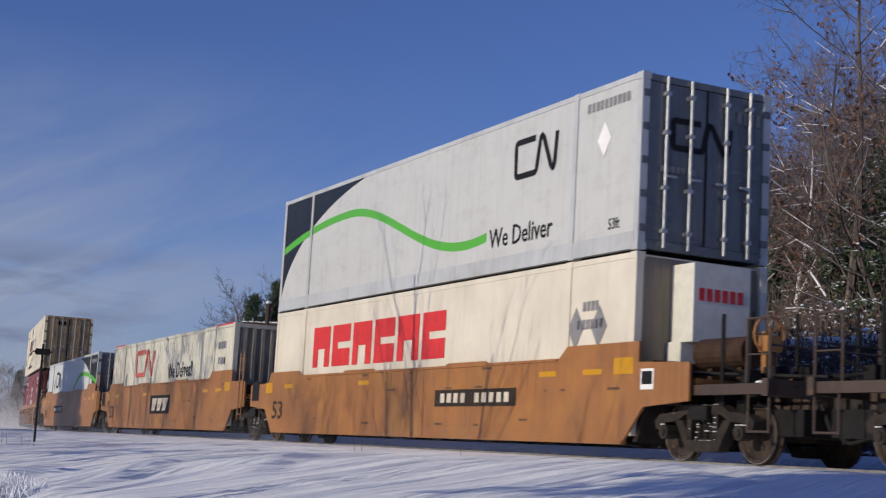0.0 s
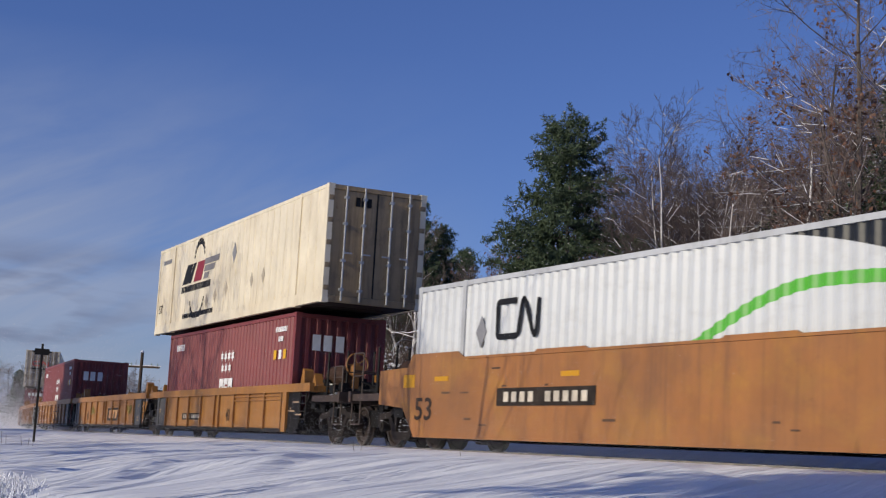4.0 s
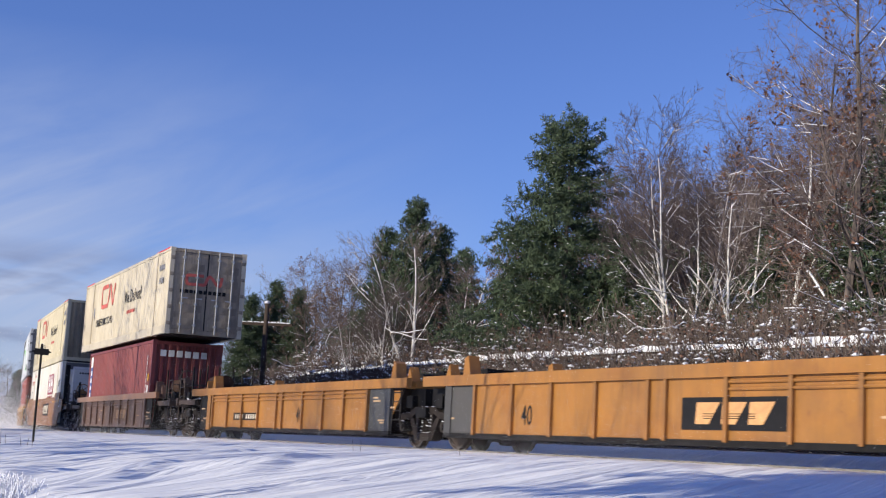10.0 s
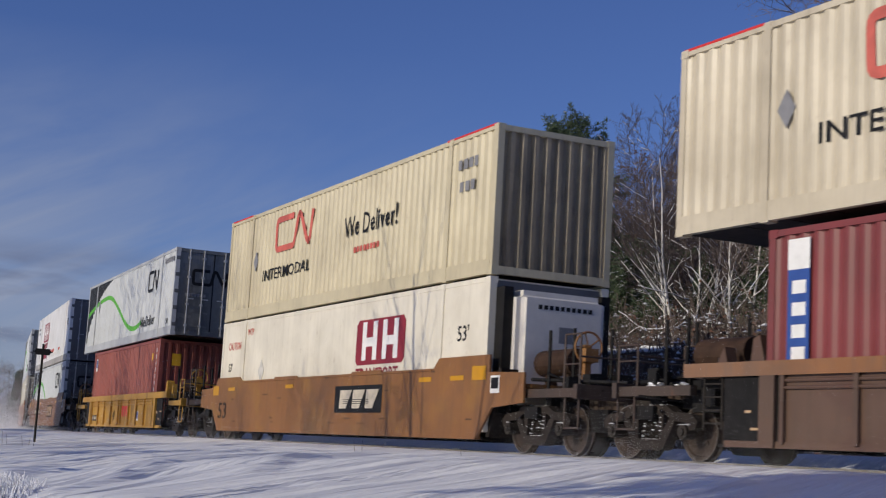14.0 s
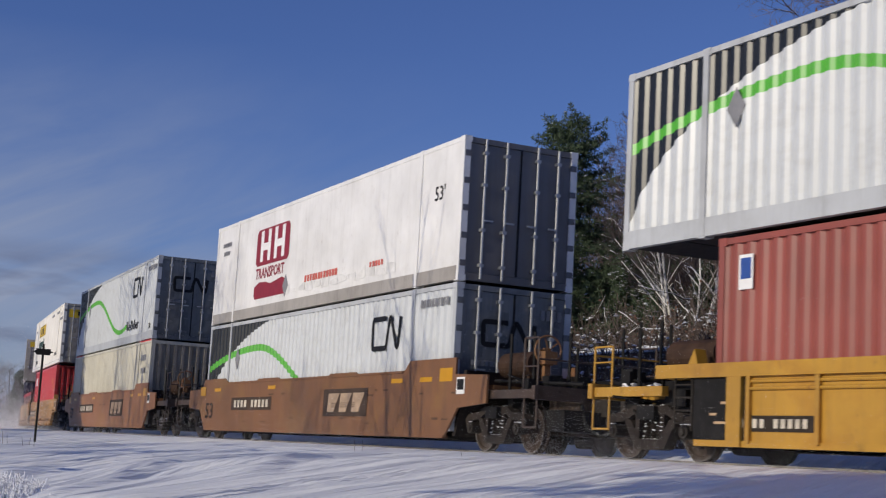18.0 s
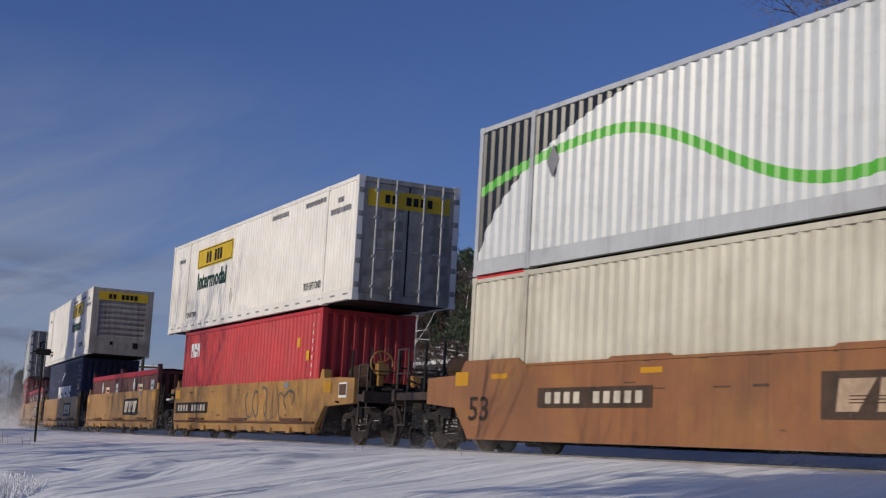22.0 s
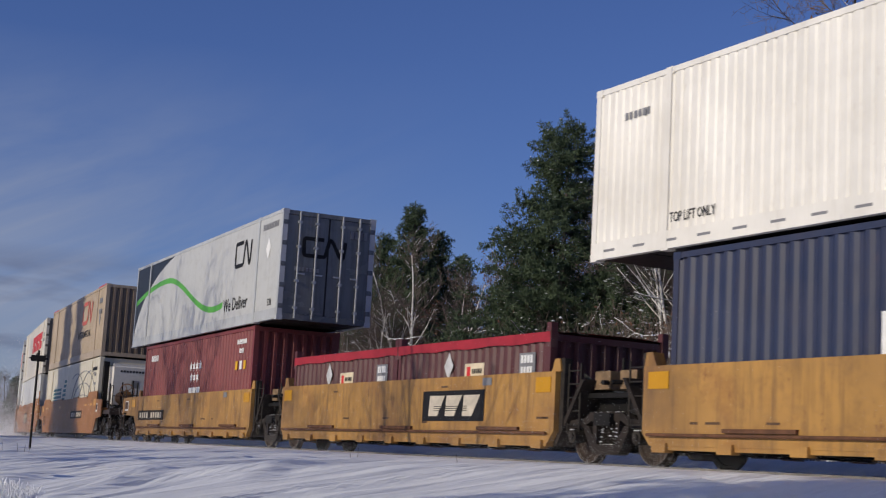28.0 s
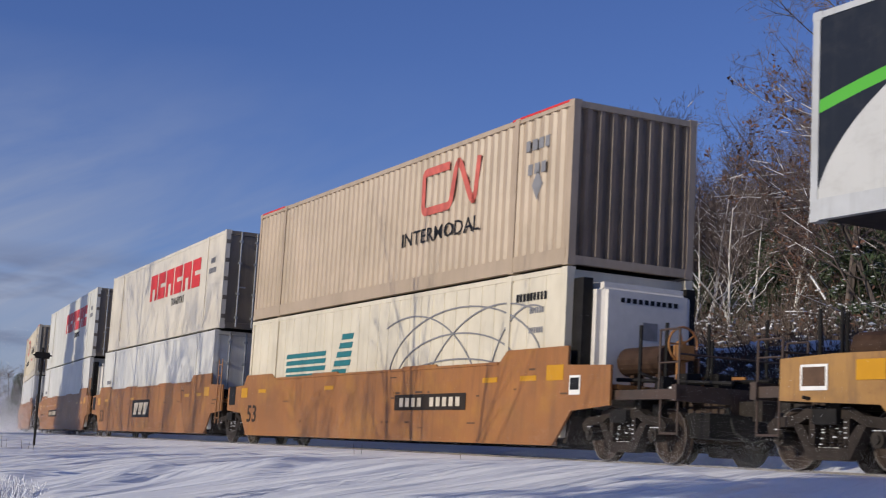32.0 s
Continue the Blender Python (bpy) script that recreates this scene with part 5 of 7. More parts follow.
def maroon_box(u, base, front="doors", art="stars", colour=C_MAROON, label="", height=2.88, end_name=False):
    skin = paint("maroon_box_paint_%d" % int(colour[0] * 1000), colour, 0.3, 0.12, 0.48 if colour[0] > 0.4 else 0.6, (0.1, 0.05, 0.045))
    b = container(u, base, L40, "corr", skin, skin, front, height, label=label)
    y = 1.212
    if art == "stars":
        bm = bmesh.new()
        for i in range(4):
            star(bm, 0.13 - i * 0.34, 1.98, 0.15 + i * 0.008, y)
        for i in range(3):
            star(bm, 0.02 - i * 0.34, 1.64, 0.15, y)
        parts("star", bm, WHITE_MARK, b, "white six-pointed star")
        slab_word(b, -0.4, 1.14, 1.3, 0.4, 3, WHITE_MARK, y)
        word_bars(b, 4.8, 2.42, 0.95, 0.2, 6, WHITE_MARK, y)
        word_bars(b, -5.0, 2.5, 0.9, 0.13, 9, WHITE_MARK, y)
        word_bars(b, -5.0, 2.25, 0.4, 0.13, 4, WHITE_MARK, y)
        for xx, m in ((-4.6, YELLOW_MARK), (-5.0, WHITE_MARK), (-5.35, YELLOW_MARK)):
            plate(b, "hazard_label", xx, 1.85, 0.2, 0.24, m, y)
        if end_name:
            slab = bmesh.new()
            for yy in (0.75, 0.45, 0.12):
                box(slab, -L40 / 2 + 0.003, -L40 / 2 + 0.008, yy - 0.22, yy, 1.95, 2.35)
            parts("logo_block", slab, WHITE_MARK, b)
    elif art == "column":
        plate(b, "label_panel", 5.5, 1.55, 0.42, 2.3, BLUE_MARK, y)
        plate(b, "label_panel", 5.5, 2.5, 0.42, 0.42, WHITE_MARK, y + 0.004)
        bm = bmesh.new()
        for i in range(6):
            z = 2.05 - i * 0.3
            box(bm, 5.36, 5.62, y + 0.004, y + 0.007, z - 0.09, z + 0.09)
        part("writing", bm, WHITE_MARK, b)
        for i in range(9):
            plate(b, "data_mark", -5.35, 2.3 - i * 0.2, 0.07, 0.15, WHITE_MARK, y)
        for z, m in ((1.6, YELLOW_MARK), (1.2, WHITE_MARK), (0.75, YELLOW_MARK)):
            plate(b, "hazard_label", -5.65, z, 0.18, 0.24, m, y)
        end_bars(b, L40 / 2, 0.1, 2.45, 1.7, 0.22, 6, WHITE_MARK)
    elif art == "small":
        plate(b, "label_panel", 5.5, 2.35, 0.3, 0.5, WHITE_MARK, y)
        plate(b, "label_panel", 5.5, 2.4, 0.22, 0.3, BLUE_MARK, y + 0.004)
        plate(b, "hazard_label", -5.0, 2.3, 0.2, 0.24, YELLOW_MARK, y)
        for i in range(9):
            plate(b, "data_mark", -5.6, 2.5 - i * 0.22, 0.06, 0.14, WHITE_MARK, y)
        part("warning_panel", boxes((-L40 / 2 - 0.052, -L40 / 2 - 0.046, 0.5, 0.8, 2.0, 2.4)), YELLOW_MARK, b)
    elif art == "bright":
        slab_word(b, 4.85, 2.28, 0.95, 0.42, 3, WHITE_MARK, y)
        for xx, z in ((-4.5, 2.1), (-5.2, 1.75), (-5.2, 0.9)):
            plate(b, "hazard_label", xx, z, 0.2, 0.24, YELLOW_MARK, y)
        for i in range(8):
            plate(b, "data_mark", -5.5, 2.5 - i * 0.2, 0.04, 0.1, WHITE_MARK, y)
    return b


def blue_box(u, base):
    skin = paint("navy_box_paint", (0.012, 0.023, 0.07), 0.3, 0.12, 0.68, (0.06, 0.05, 0.06))
    b = container(u, base, L40, "corr", skin, skin, "corr", 2.88, label="navy blue container with a white swoosh and block name")
    y = 1.212
    slab_word(b, -0.4, 1.38, 4.6, 0.66, 6, WHITE_MARK, y)
    bm = bmesh.new()
    for i in range(7):
        a, c = i / 8, (i + 1) / 8
        x0, x1 = 1.0 - a * 1.4, 1.0 - c * 1.4
        z0, z1 = 1.88 + 0.42 * a ** 0.7, 1.88 + 0.42 * c ** 0.7
        t0, t1 = 0.02 + 0.14 * a, 0.02 + 0.14 * c
        prism(bm, [(x0, z0), (x0, z0 + t0), (x1, z1 + t1), (x1, z1)], y, y + 0.005)
    parts("logo_shape", bm, WHITE_MARK, b, "white swoosh")
    for i in range(8):
        plate(b, "data_mark", -5.0, 2.5 - i * 0.2, 0.04, 0.1, WHITE_MARK, y)
        plate(b, "data_mark", -5.5, 2.5 - i * 0.2, 0.04, 0.1, WHITE_MARK, y)
    plate(b, "hazard_label", -5.3, 1.6, 0.2, 0.24, YELLOW_MARK, y)
    return b


def ivory_box(u, base, front, logo_x, label):
    """White fine-ribbed box with a gold panel and the word Intermodal."""
    skin = paint("ivory_box_paint", (0.87, 0.84, 0.77), 0.2, 0.12, 0.58, (0.35, 0.3, 0.22))
    # door_skin is a darker ivory with the end's shade mixed in, and dirt
    b = container(u, base, L53, "fine", skin, skin, front, label=label, door_skin=paint("shaded_ivory_doors", (0.4, 0.37, 0.32), 0.8, 0.3, 0.6, (0.06, 0.05, 0.04)))
    y = 1.289
    plate(b, "logo_panel", logo_x, 2.18, 3.65, 0.6, GOLD_PLATE, y)
    bm = bmesh.new()
    for a0, a1, c0, c1 in ((logo_x - 1.75, logo_x + 1.75, 2.425, 2.45), (logo_x - 1.75, logo_x + 1.75, 1.91, 1.935), (logo_x - 1.75, logo_x - 1.725, 1.935, 2.425), (logo_x + 1.725, logo_x + 1.75, 1.935, 2.425)):
        box(bm, a0, a1, y + 0.004, y + 0.007, c0, c1)
    for i in range(6):
        if i == 2:
            continue
        xx = logo_x + 0.85 - i * 0.28
        box(bm, xx - 0.2, xx, y + 0.004, y + 0.007, 2.0, 2.34)
    parts("logo_shape", bm, BLACK_MARK, b, "black blocks on the gold panel")
    letters(b, "Intermodal", logo_x + 1.72, 1.25, 0.7, GREEN_MARK, y, 0.98, bold=0.03)
    letters(b, "TOP LIFT ONLY", -4.75, 0.44, 0.26, BLACK_MARK, y, 0.7)
    letters(b, "TOP LIFT ONLY", 6.0, 0.42, 0.22, BLACK_MARK, y, 0.7)
    word_bars(b, -7.0, 2.2, 1.3, 0.13, 10, GREY_MARK, y)
    word_bars(b, -7.0, 2.45, 0.4, 0.12, 3, GREY_MARK, y)
    word_bars(b, -5.3, 2.6, 1.5, 0.12, 12, GREY_MARK, y)
    word_bars(b, -2.6, 2.6, 1.3, 0.12, 10, GREY_MARK, y)
    word_bars(b, 6.9, 2.3, 0.7, 0.12, 6, GREY_MARK, y)
    diamond(b, 1.4, 0.8, 0.2, plain("pale_holder", (0.6, 0.58, 0.53), 0.5), y)
    bm = bmesh.new()
    for i in range(20):
        box(bm, -7.8 + i * 0.8, -7.5 + i * 0.8, 1.3, 1.306, 0.13, 0.17)
    parts("reflective_tape", bm, GREY_MARK, b)
    hl = L53 / 2
    part("logo_panel", boxes((-hl - 0.016, -hl - 0.011, -1.05, 1.05, 2.35, 2.72)) if front == "level" else boxes((-hl + 0.013, -hl + 0.018, -1.05, 1.05, 2.2, 2.6)), GOLD_PLATE, b)
    bm = bmesh.new()
    for i in range(7):
        if i == 2:
            continue
        yy = 0.62 - i * 0.18
        box(bm, (-hl - 0.02 if front == "level" else -hl + 0.009), (-hl - 0.016 if front == "level" else -hl + 0.013), yy - 0.13, yy, 2.3 if front == "doors" else 2.42, 2.5 if front == "doors" else 2.62)
    parts("logo_shape", bm, BLACK_MARK, b)
    if front == "level":
        part("fittings", boxes((-hl - 0.02, -hl - 0.01, -0.75, -0.55, 0.35, 0.6), (-hl - 0.02, -hl - 0.01, 0.3, 0.42, 0.45, 0.6)), BLACK_MARK, b)
    return b


def red_name_box(u, base, front, name_x, size, label, tone=(0.74, 0.68, 0.56), subtitle=False, bottom=False):
    """Cream smooth-sided box with a big red name in blocks."""
    skin = paint("cream_smooth_paint_%d" % int(tone[1] * 1000), tone, 0.2, 0.12, 0.5, (0.3, 0.24, 0.15))
    # brown of the leading end holds painted shade as well as dirt
    b = container(u, base, L53, "smooth", skin, skin, "cooler" if front == "cooler" else front, label=label, door_skin=paint("shaded_brown_doors", (0.21, 0.17, 0.125), 0.7, 0.4))
    y = 1.289
    w, h, z = size
    slab_word(b, name_x, z, w, h, 6, RED_MARK, y)
    if subtitle:
        letters(b, "TRANSPORT", name_x + 0.2, z - h / 2 - 0.36, 0.34, BLACK_MARK, y, 0.9)
    for xx in (-6.35, -7.05):
        if bottom:
            diamond(b, xx, 1.75, 0.28, GREY_MARK, y)
    word_bars(b, -6.8, 2.1, 0.5, 0.16, 4, GREY_MARK, y)
    word_bars(b, -6.8, 1.8, 0.8, 0.16, 6, GREY_MARK, y)
    if front == "cooler":
        cooler(b, L53 / 2, 2.89, "boxy")
    return b


def transport_box(u, base, front, name_x, label, cool=False):
    """White box with a maroon badge."""
    skin = paint("cream_smooth_paint", (0.82, 0.77, 0.64), 0.25, 0.25, 0.45, (0.3, 0.25, 0.17)) if cool else paint("white_smooth_paint", (0.86, 0.85, 0.82), 0.2, 0.2, 0.45, (0.3, 0.27, 0.22))
    # leading end painted slate dark against the pale sides, as shade in the colour
    b = container(u, base, L53, "smooth", skin, skin, "cooler" if cool else front, label=label, rail_skin=None if cool else paint("grey_rail_paint", (0.42, 0.39, 0.35), 0.5, 0.25), door_skin=paint("shaded_slate_doors", (0.13, 0.13, 0.14), 0.6, 0.2))
    y = 1.289
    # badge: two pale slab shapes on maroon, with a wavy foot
    bm = bmesh.new()
    prism(bm, [(name_x + 1.3, 1.5), (name_x + 1.3, 2.28), (name_x + 1.18, 2.4), (name_x - 1.18, 2.4), (name_x - 1.3, 2.28), (name_x - 1.3, 1.5), (name_x - 1.18, 1.4), (name_x + 1.18, 1.4)], y, y + 0.004)
    part("logo_panel", bm, MAROON_MARK, b)
    bm = bmesh.new()
    for xx in (name_x + 0.55, name_x - 0.55):
        box(bm, xx - 0.4, xx - 0.18, y + 0.004, y + 0.008, 1.5, 2.35)
        box(bm, xx + 0.18, xx + 0.4, y + 0.004, y + 0.008, 1.5, 2.35)
        box(bm, xx - 0.18, xx + 0.18, y + 0.004, y + 0.008, 1.8, 2.0)
    parts("logo_shape", bm, WHITE_MARK, b)
    bm = bmesh.new()
    prism(bm, [(name_x + 1.2, 0.5), (name_x + 1.3, 0.6), (name_x + 1.3, 0.84), (name_x + 0.9, 0.95), (name_x + 0.4, 0.93), (name_x, 0.86), (name_x - 0.4, 0.9), (name_x - 0.9, 0.96), (name_x - 1.3, 0.86), (name_x - 1.3, 0.6), (name_x - 1.2, 0.5)], y, y + 0.004)
    part("logo_foot", bm, MAROON_MARK, b)
    letters(b, "TRANSPORT", name_x + 1.25, 1.05, 0.4, MAROON_MARK, y, 1.0, bold=0.02)
    letters(b, "53'", -6.8, 1.72, 0.42, BLACK_MARK, y)
    if not cool:
        word_bars(b, 7.1, 2.3, 0.8, 0.12, 8, GREY_MARK, y)
        word_bars(b, 7.1, 2.05, 0.6, 0.12, 6, GREY_MARK, y)
    else:
        letters(b, "CAUTION", 7.5, 2.1, 0.3, FADED_RED, y, 0.8)
        letters(b, "WTP", 5.9, 2.45, 0.26, FADED_RED, y, 0.9)
        letters(b, "53'", 7.4, 1.5, 0.32, BLACK_MARK, y, 0.9)
        diamond(b, 4.6, 1.45, 0.26, plain("pale_holder", (0.6, 0.58, 0.53), 0.5), y)
    word_bars(b, -0.6, 0.75, 2.2, 0.16, 12, FADED_RED, y)
    word_bars(b, -4.0, 0.72, 0.8, 0.12, 5, FADED_RED, y)
    diamond(b, 1.9, 0.7, 0.24, GREY_MARK, y)
    bm = bmesh.new()
    rr = random.Random(9)
    for i in range(14):
        xx = 2.6 - i * 0.55
        prism(bm, [(xx, 0.42 + rr.uniform(0, 0.1)), (xx - 0.5, 0.42 + rr.uniform(0, 0.1)), (xx - 0.45, 0.55 + rr.uniform(0, 0.2)), (xx, 0.52 + rr.uniform(0, 0.18))], y - 0.002, y + 0.001 + 0.0002 * i)
    part("scraped_patch", bm, plain("bare_patch", (0.7, 0.69, 0.66), 0.5, 0, 0.2, 3), b, "scraped patch where lettering peeled off")
    if cool:
        cooler(b, L53 / 2)
    return b


def globe_box(u, base):
    """Cream refrigerated box with teal blocks and thin arcs of a globe."""
    skin = paint("cream_ribbed_paint", (0.72, 0.66, 0.52), 0.25, 0.12, 0.5, (0.3, 0.24, 0.15))
    b = container(u, base, L53, "seam", skin, skin, "cooler", label="cream refrigerated container with teal blocks and thin globe arcs")
    y = 1.289
    bm = bmesh.new()
    for k in range(5):
        z = 1.1 + k * 0.17
        prism(bm, [(5.3, z), (2.7, z), (2.65, z + 0.11), (5.25, z + 0.11)], y, y + 0.005)
    for k in range(6):
        z = 1.1 + k * 0.2
        w0 = 0.95 - 0.1 * abs(k - 2)
        prism(bm, [(2.4 - k * 0.13, z), (2.4 - w0 - k * 0.13, z), (2.35 - w0 - k * 0.13, z + 0.13), (2.35 - k * 0.13, z + 0.13)], y, y + 0.0052)
    parts("logo_shape", bm, TEAL_MARK, b, "striped teal blocks")
    bm = bmesh.new()
    for cx, cz, rx, rz, a0, a1 in ((-4.2, 1.15, 3.2, 1.3, 0, 180), (-4.0, 1.1, 2.6, 0.85, 0, 180), (-4.0, 1.0, 2.4, 0.45, 10, 170), (-2.0, -0.6, 3.6, 3.0, 70, 150), (-5.8, -0.6, 3.6, 3.0, 30, 110), (-6.9, 0.2, 1.6, 2.1, 20, 120)):
        n = 26
        for i in range(n):
            a, c = radians(a0 + (a1 - a0) * i / n), radians(a0 + (a1 - a0) * (i + 1) / n)
            p, q = (cx + rx * math.cos(a), cz + rz * math.sin(a)), (cx + rx * math.cos(c), cz + rz * math.sin(c))
            if min(p[1], q[1]) < 0.35 or p[0] < -7.4 or q[0] < -7.4:
                continue
            rod(bm, (p[0], y, p[1]), (q[0], y, q[1]), 0.02, 4)
    part("globe_lines", bm, GREY_MARK, b, "thin arcs of a globe")
    word_bars(b, -6.9, 2.45, 1.1, 0.14, 9, BLACK_MARK, y)
    word_bars(b, -7.1, 2.2, 0.5, 0.1, 6, GREY_MARK, y)
    word_bars(b, -7.1, 1.85, 0.5, 0.1, 6, GREY_MARK, y)
    letters(b, "53'", 7.5, 1.0, 0.28, BLACK_MARK, y)
    cooler(b, L53 / 2)
    return b


def plain_white_box(u, base, label, front="doors", cool=False):
    skin = paint("offwhite_smooth_paint", (0.72, 0.71, 0.66), 0.22, 0.15, 0.45, (0.3, 0.27, 0.2))
    b = container(u, base, L53, "smooth", skin, skin, "cooler" if cool else front, label=label)
    word_bars(b, 6.9, 1.7, 0.7, 0.14, 6, GREY_MARK)
    diamond(b, -6.7, 1.4, 0.25, GREY_MARK)
    word_bars(b, 0.5, 1.0, 1.4, 0.4, 4, plain("brown_mark", (0.14, 0.1, 0.08), 0.6))
    if cool:
        cooler(b, L53 / 2)
    return b


def half_height_box(u, base, label):
    """A 20-foot open bin with corrugated maroon sides and a red tarpaulin."""
    skin = paint("dark_maroon_paint", (0.1, 0.024, 0.026), 0.3, 0.2, 0.66)
    b = container(u, base, L20, "corr", skin, skin, "corr", 1.85, label=label, group="open bins on the train")
    tarp = plain("red_tarpaulin", (0.36, 0.022, 0.036), 0.55, 0, 0.15, 3)
    hw = 1.235
    bm = bmesh.new()
    n = 14
    rr = random.Random(int(u * 3))
    rows = []
    for i in range(n + 1):
        x = -3.03 + 6.06 * i / n
        sag = 0.03 * math.sin(i * 1.7) + rr.uniform(-0.012, 0.012)
        rows.append([bm.verts.new(p) for p in ((x, hw, 1.69 + sag * 0.5), (x, hw + 0.012, 1.865), (x, 0.6, 1.9 + sag), (x, 0, 1.89 - sag), (x, -0.6, 1.9), (x, -hw - 0.012, 1.865), (x, -hw, 1.69))])
    for a, c in zip(rows, rows[1:]):
        for i in range(6):
            bm.faces.new((a[i], a[i + 1], c[i + 1], c[i]))
    part("tarpaulin", bm, tarp, b, "red tarpaulin lashed over the top")
    y = 1.212
    diamond(b, 0.75, 1.38, 0.22, plain("silver_placard", (0.55, 0.55, 0.55), 0.4), y)
    plate(b, "label_panel", -0.3, 1.26, 0.75, 0.3, plain("cream_label", (0.7, 0.6, 0.42), 0.5), y)
    plate(b, "label_mark", -0.08, 1.26, 0.14, 0.18, RED_MARK, y + 0.004)
    word_bars(b, -0.42, 1.26, 0.4, 0.09, 5, BLACK_MARK, y + 0.004)
    plate(b, "label_panel", -2.25, 1.33, 0.55, 0.4, GREY_MARK, y)
    word_bars(b, -2.25, 1.42, 0.42, 0.14, 4, WHITE_MARK, y + 0.004)
    word_bars(b, -2.25, 1.22, 0.42, 0.13, 4, WHITE_MARK, y + 0.004)
    parts("end_post", boxes((-3.05, -2.9, 1.1, 1.235, 1.6, 2.03), (2.9, 3.05, 1.1, 1.235, 1.6, 2.03), (-3.05, -2.9, -1.235, -1.1, 1.6, 2.03), (2.9, 3.05, -1.235, -1.1, 1.6, 2.03)), skin, b)
    return b


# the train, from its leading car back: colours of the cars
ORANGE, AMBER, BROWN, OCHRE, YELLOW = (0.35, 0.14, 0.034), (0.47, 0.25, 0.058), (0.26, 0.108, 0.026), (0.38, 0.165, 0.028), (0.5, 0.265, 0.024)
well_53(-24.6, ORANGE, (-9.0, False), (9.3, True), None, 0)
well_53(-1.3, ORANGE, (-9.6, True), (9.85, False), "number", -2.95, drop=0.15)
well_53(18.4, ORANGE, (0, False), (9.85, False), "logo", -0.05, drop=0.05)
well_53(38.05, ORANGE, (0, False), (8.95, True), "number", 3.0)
red_name_box(-1.3, LO, "cooler", 1.95, (7.15, 0.95, 1.9), "cream refrigerated container with a large red block name", bottom=True)
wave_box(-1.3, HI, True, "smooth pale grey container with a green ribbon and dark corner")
beige_box(18.4, LO, (0.62, 0.6, 0.5), "corr", "off-white corrugated container with a red ribbon mark")
wave_box(38.05, LO, False, "pale grey corrugated container with a green ribbon, set in the well", True)

well_40(59.5, OCHRE, (-9.0, True), (8.1, False), "number", (False, True), -0.85)
well_40(75.6, OCHRE, (0, False), (8.1, False), "logo", (True, True), 4.0, graffiti=((3.1, 0.85, 3, plain("lime_spray", (0.33, 0.3, 0.1), 0.6)), (-4.4, 0.85, 5, plain("lime_spray", (0.33, 0.3, 0.1), 0.6))))
well_40(91.7, OCHRE, (0, False), (8.1, False), "logo", (True, True), 4.0)
well_40(107.8, OCHRE, (0, False), (8.1, False), "logo", (True, True), 4.0)
well_40(124.0, OCHRE, (0, False), (8.6, True), "number", (True, False), -1.2)
maroon_box(59.5, LO, "corr", end_name=True, label="maroon corrugated container with white stars on its side")
white_freight_box(59.55, HI + 0.07)
maroon_box(91.1, LO, "corr", end_name=True, label="maroon corrugated container with white stars, alone in its well")

well_40(144.0, (0.115, 0.062, 0.04), (-8.9, True), (8.9, True), "logo", (False, False), None, 0.75, "dark rust-brown well car with ribbed sides, grimy")
maroon_box(144.0, LO, "corr", "column", label="maroon corrugated container with a blue name column")
beige_box(144.03, HI + 0.07, C_BEIGE, "doors", "beige corrugated container with a faded red ribbon mark")

well_53(165.8, BROWN, (-9.6, True), (9.5, True), "logo", -2.2, drop=0.19)
transport_box(165.8, LO, "doors", -3.1, "white refrigerated container with a maroon badge", True)
beige_box(165.78, HI, (0.62, 0.55, 0.37), "corr", "yellowish beige corrugated container, mud stained")

well_40(187.4, YELLOW, (-8.2, True), (8.2, True), "red", (False, False), 1.35, 0.25, "bright yellow well car with ribbed sides and a red mark")
maroon_box(187.8, LO, "corr", "small", (0.3, 0.07, 0.05), label="brick red corrugated container")
wave_box(188.12, HI, False, "pale grey corrugated container with green ribbon, above a red one")

well_53(209.84, (0.215, 0.092, 0.032), (-9.5, True), (9.2, True), "both", (3.8, -2.8), label="rusty brown well car, dusty and scraped", drop=0.2)
wave_box(209.84, LO, False, "pale grey corrugated container with a green ribbon, low in the well")
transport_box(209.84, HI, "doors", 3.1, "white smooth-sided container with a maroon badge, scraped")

well_53(233.39, (0.3, 0.12, 0.04), (-9.5, True), (9.1, True), "both", (3.8, -2.8), label="rusty brown well car, dusty and scraped", drop=0.2)
beige_box(233.39, LO, (0.6, 0.57, 0.46), "corr", "pale beige corrugated container low in the well", slogan=False, mark=False)
wave_box(233.39, HI, False, "pale grey corrugated container with green ribbon, above a beige one")

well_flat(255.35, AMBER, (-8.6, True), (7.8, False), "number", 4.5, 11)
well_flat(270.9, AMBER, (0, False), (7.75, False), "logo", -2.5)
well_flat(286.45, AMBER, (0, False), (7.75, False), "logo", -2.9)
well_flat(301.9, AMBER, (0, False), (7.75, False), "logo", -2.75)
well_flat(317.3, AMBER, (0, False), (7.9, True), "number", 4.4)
maroon_box(255.35, LO, "corr", "bright", (0.55, 0.035, 0.04), label="bright red corrugated container")
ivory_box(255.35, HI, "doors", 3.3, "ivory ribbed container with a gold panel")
half_height_box(267.85, LO, "half-height maroon bin with a red tarpaulin")
half_height_box(273.95, LO, "half-height maroon bin with a red tarpaulin")
blue_box(286.3, LO)
ivory_box(286.45, HI, "level", -3.65, "ivory ribbed container with a gold panel, nose first")
half_height_box(298.85, LO, "half-height maroon bin with a red tarpaulin")
half_height_box(304.95, LO, "half-height maroon bin with a red tarpaulin")
maroon_box(317.3, LO, "corr", label="maroon corrugated container with white stars")
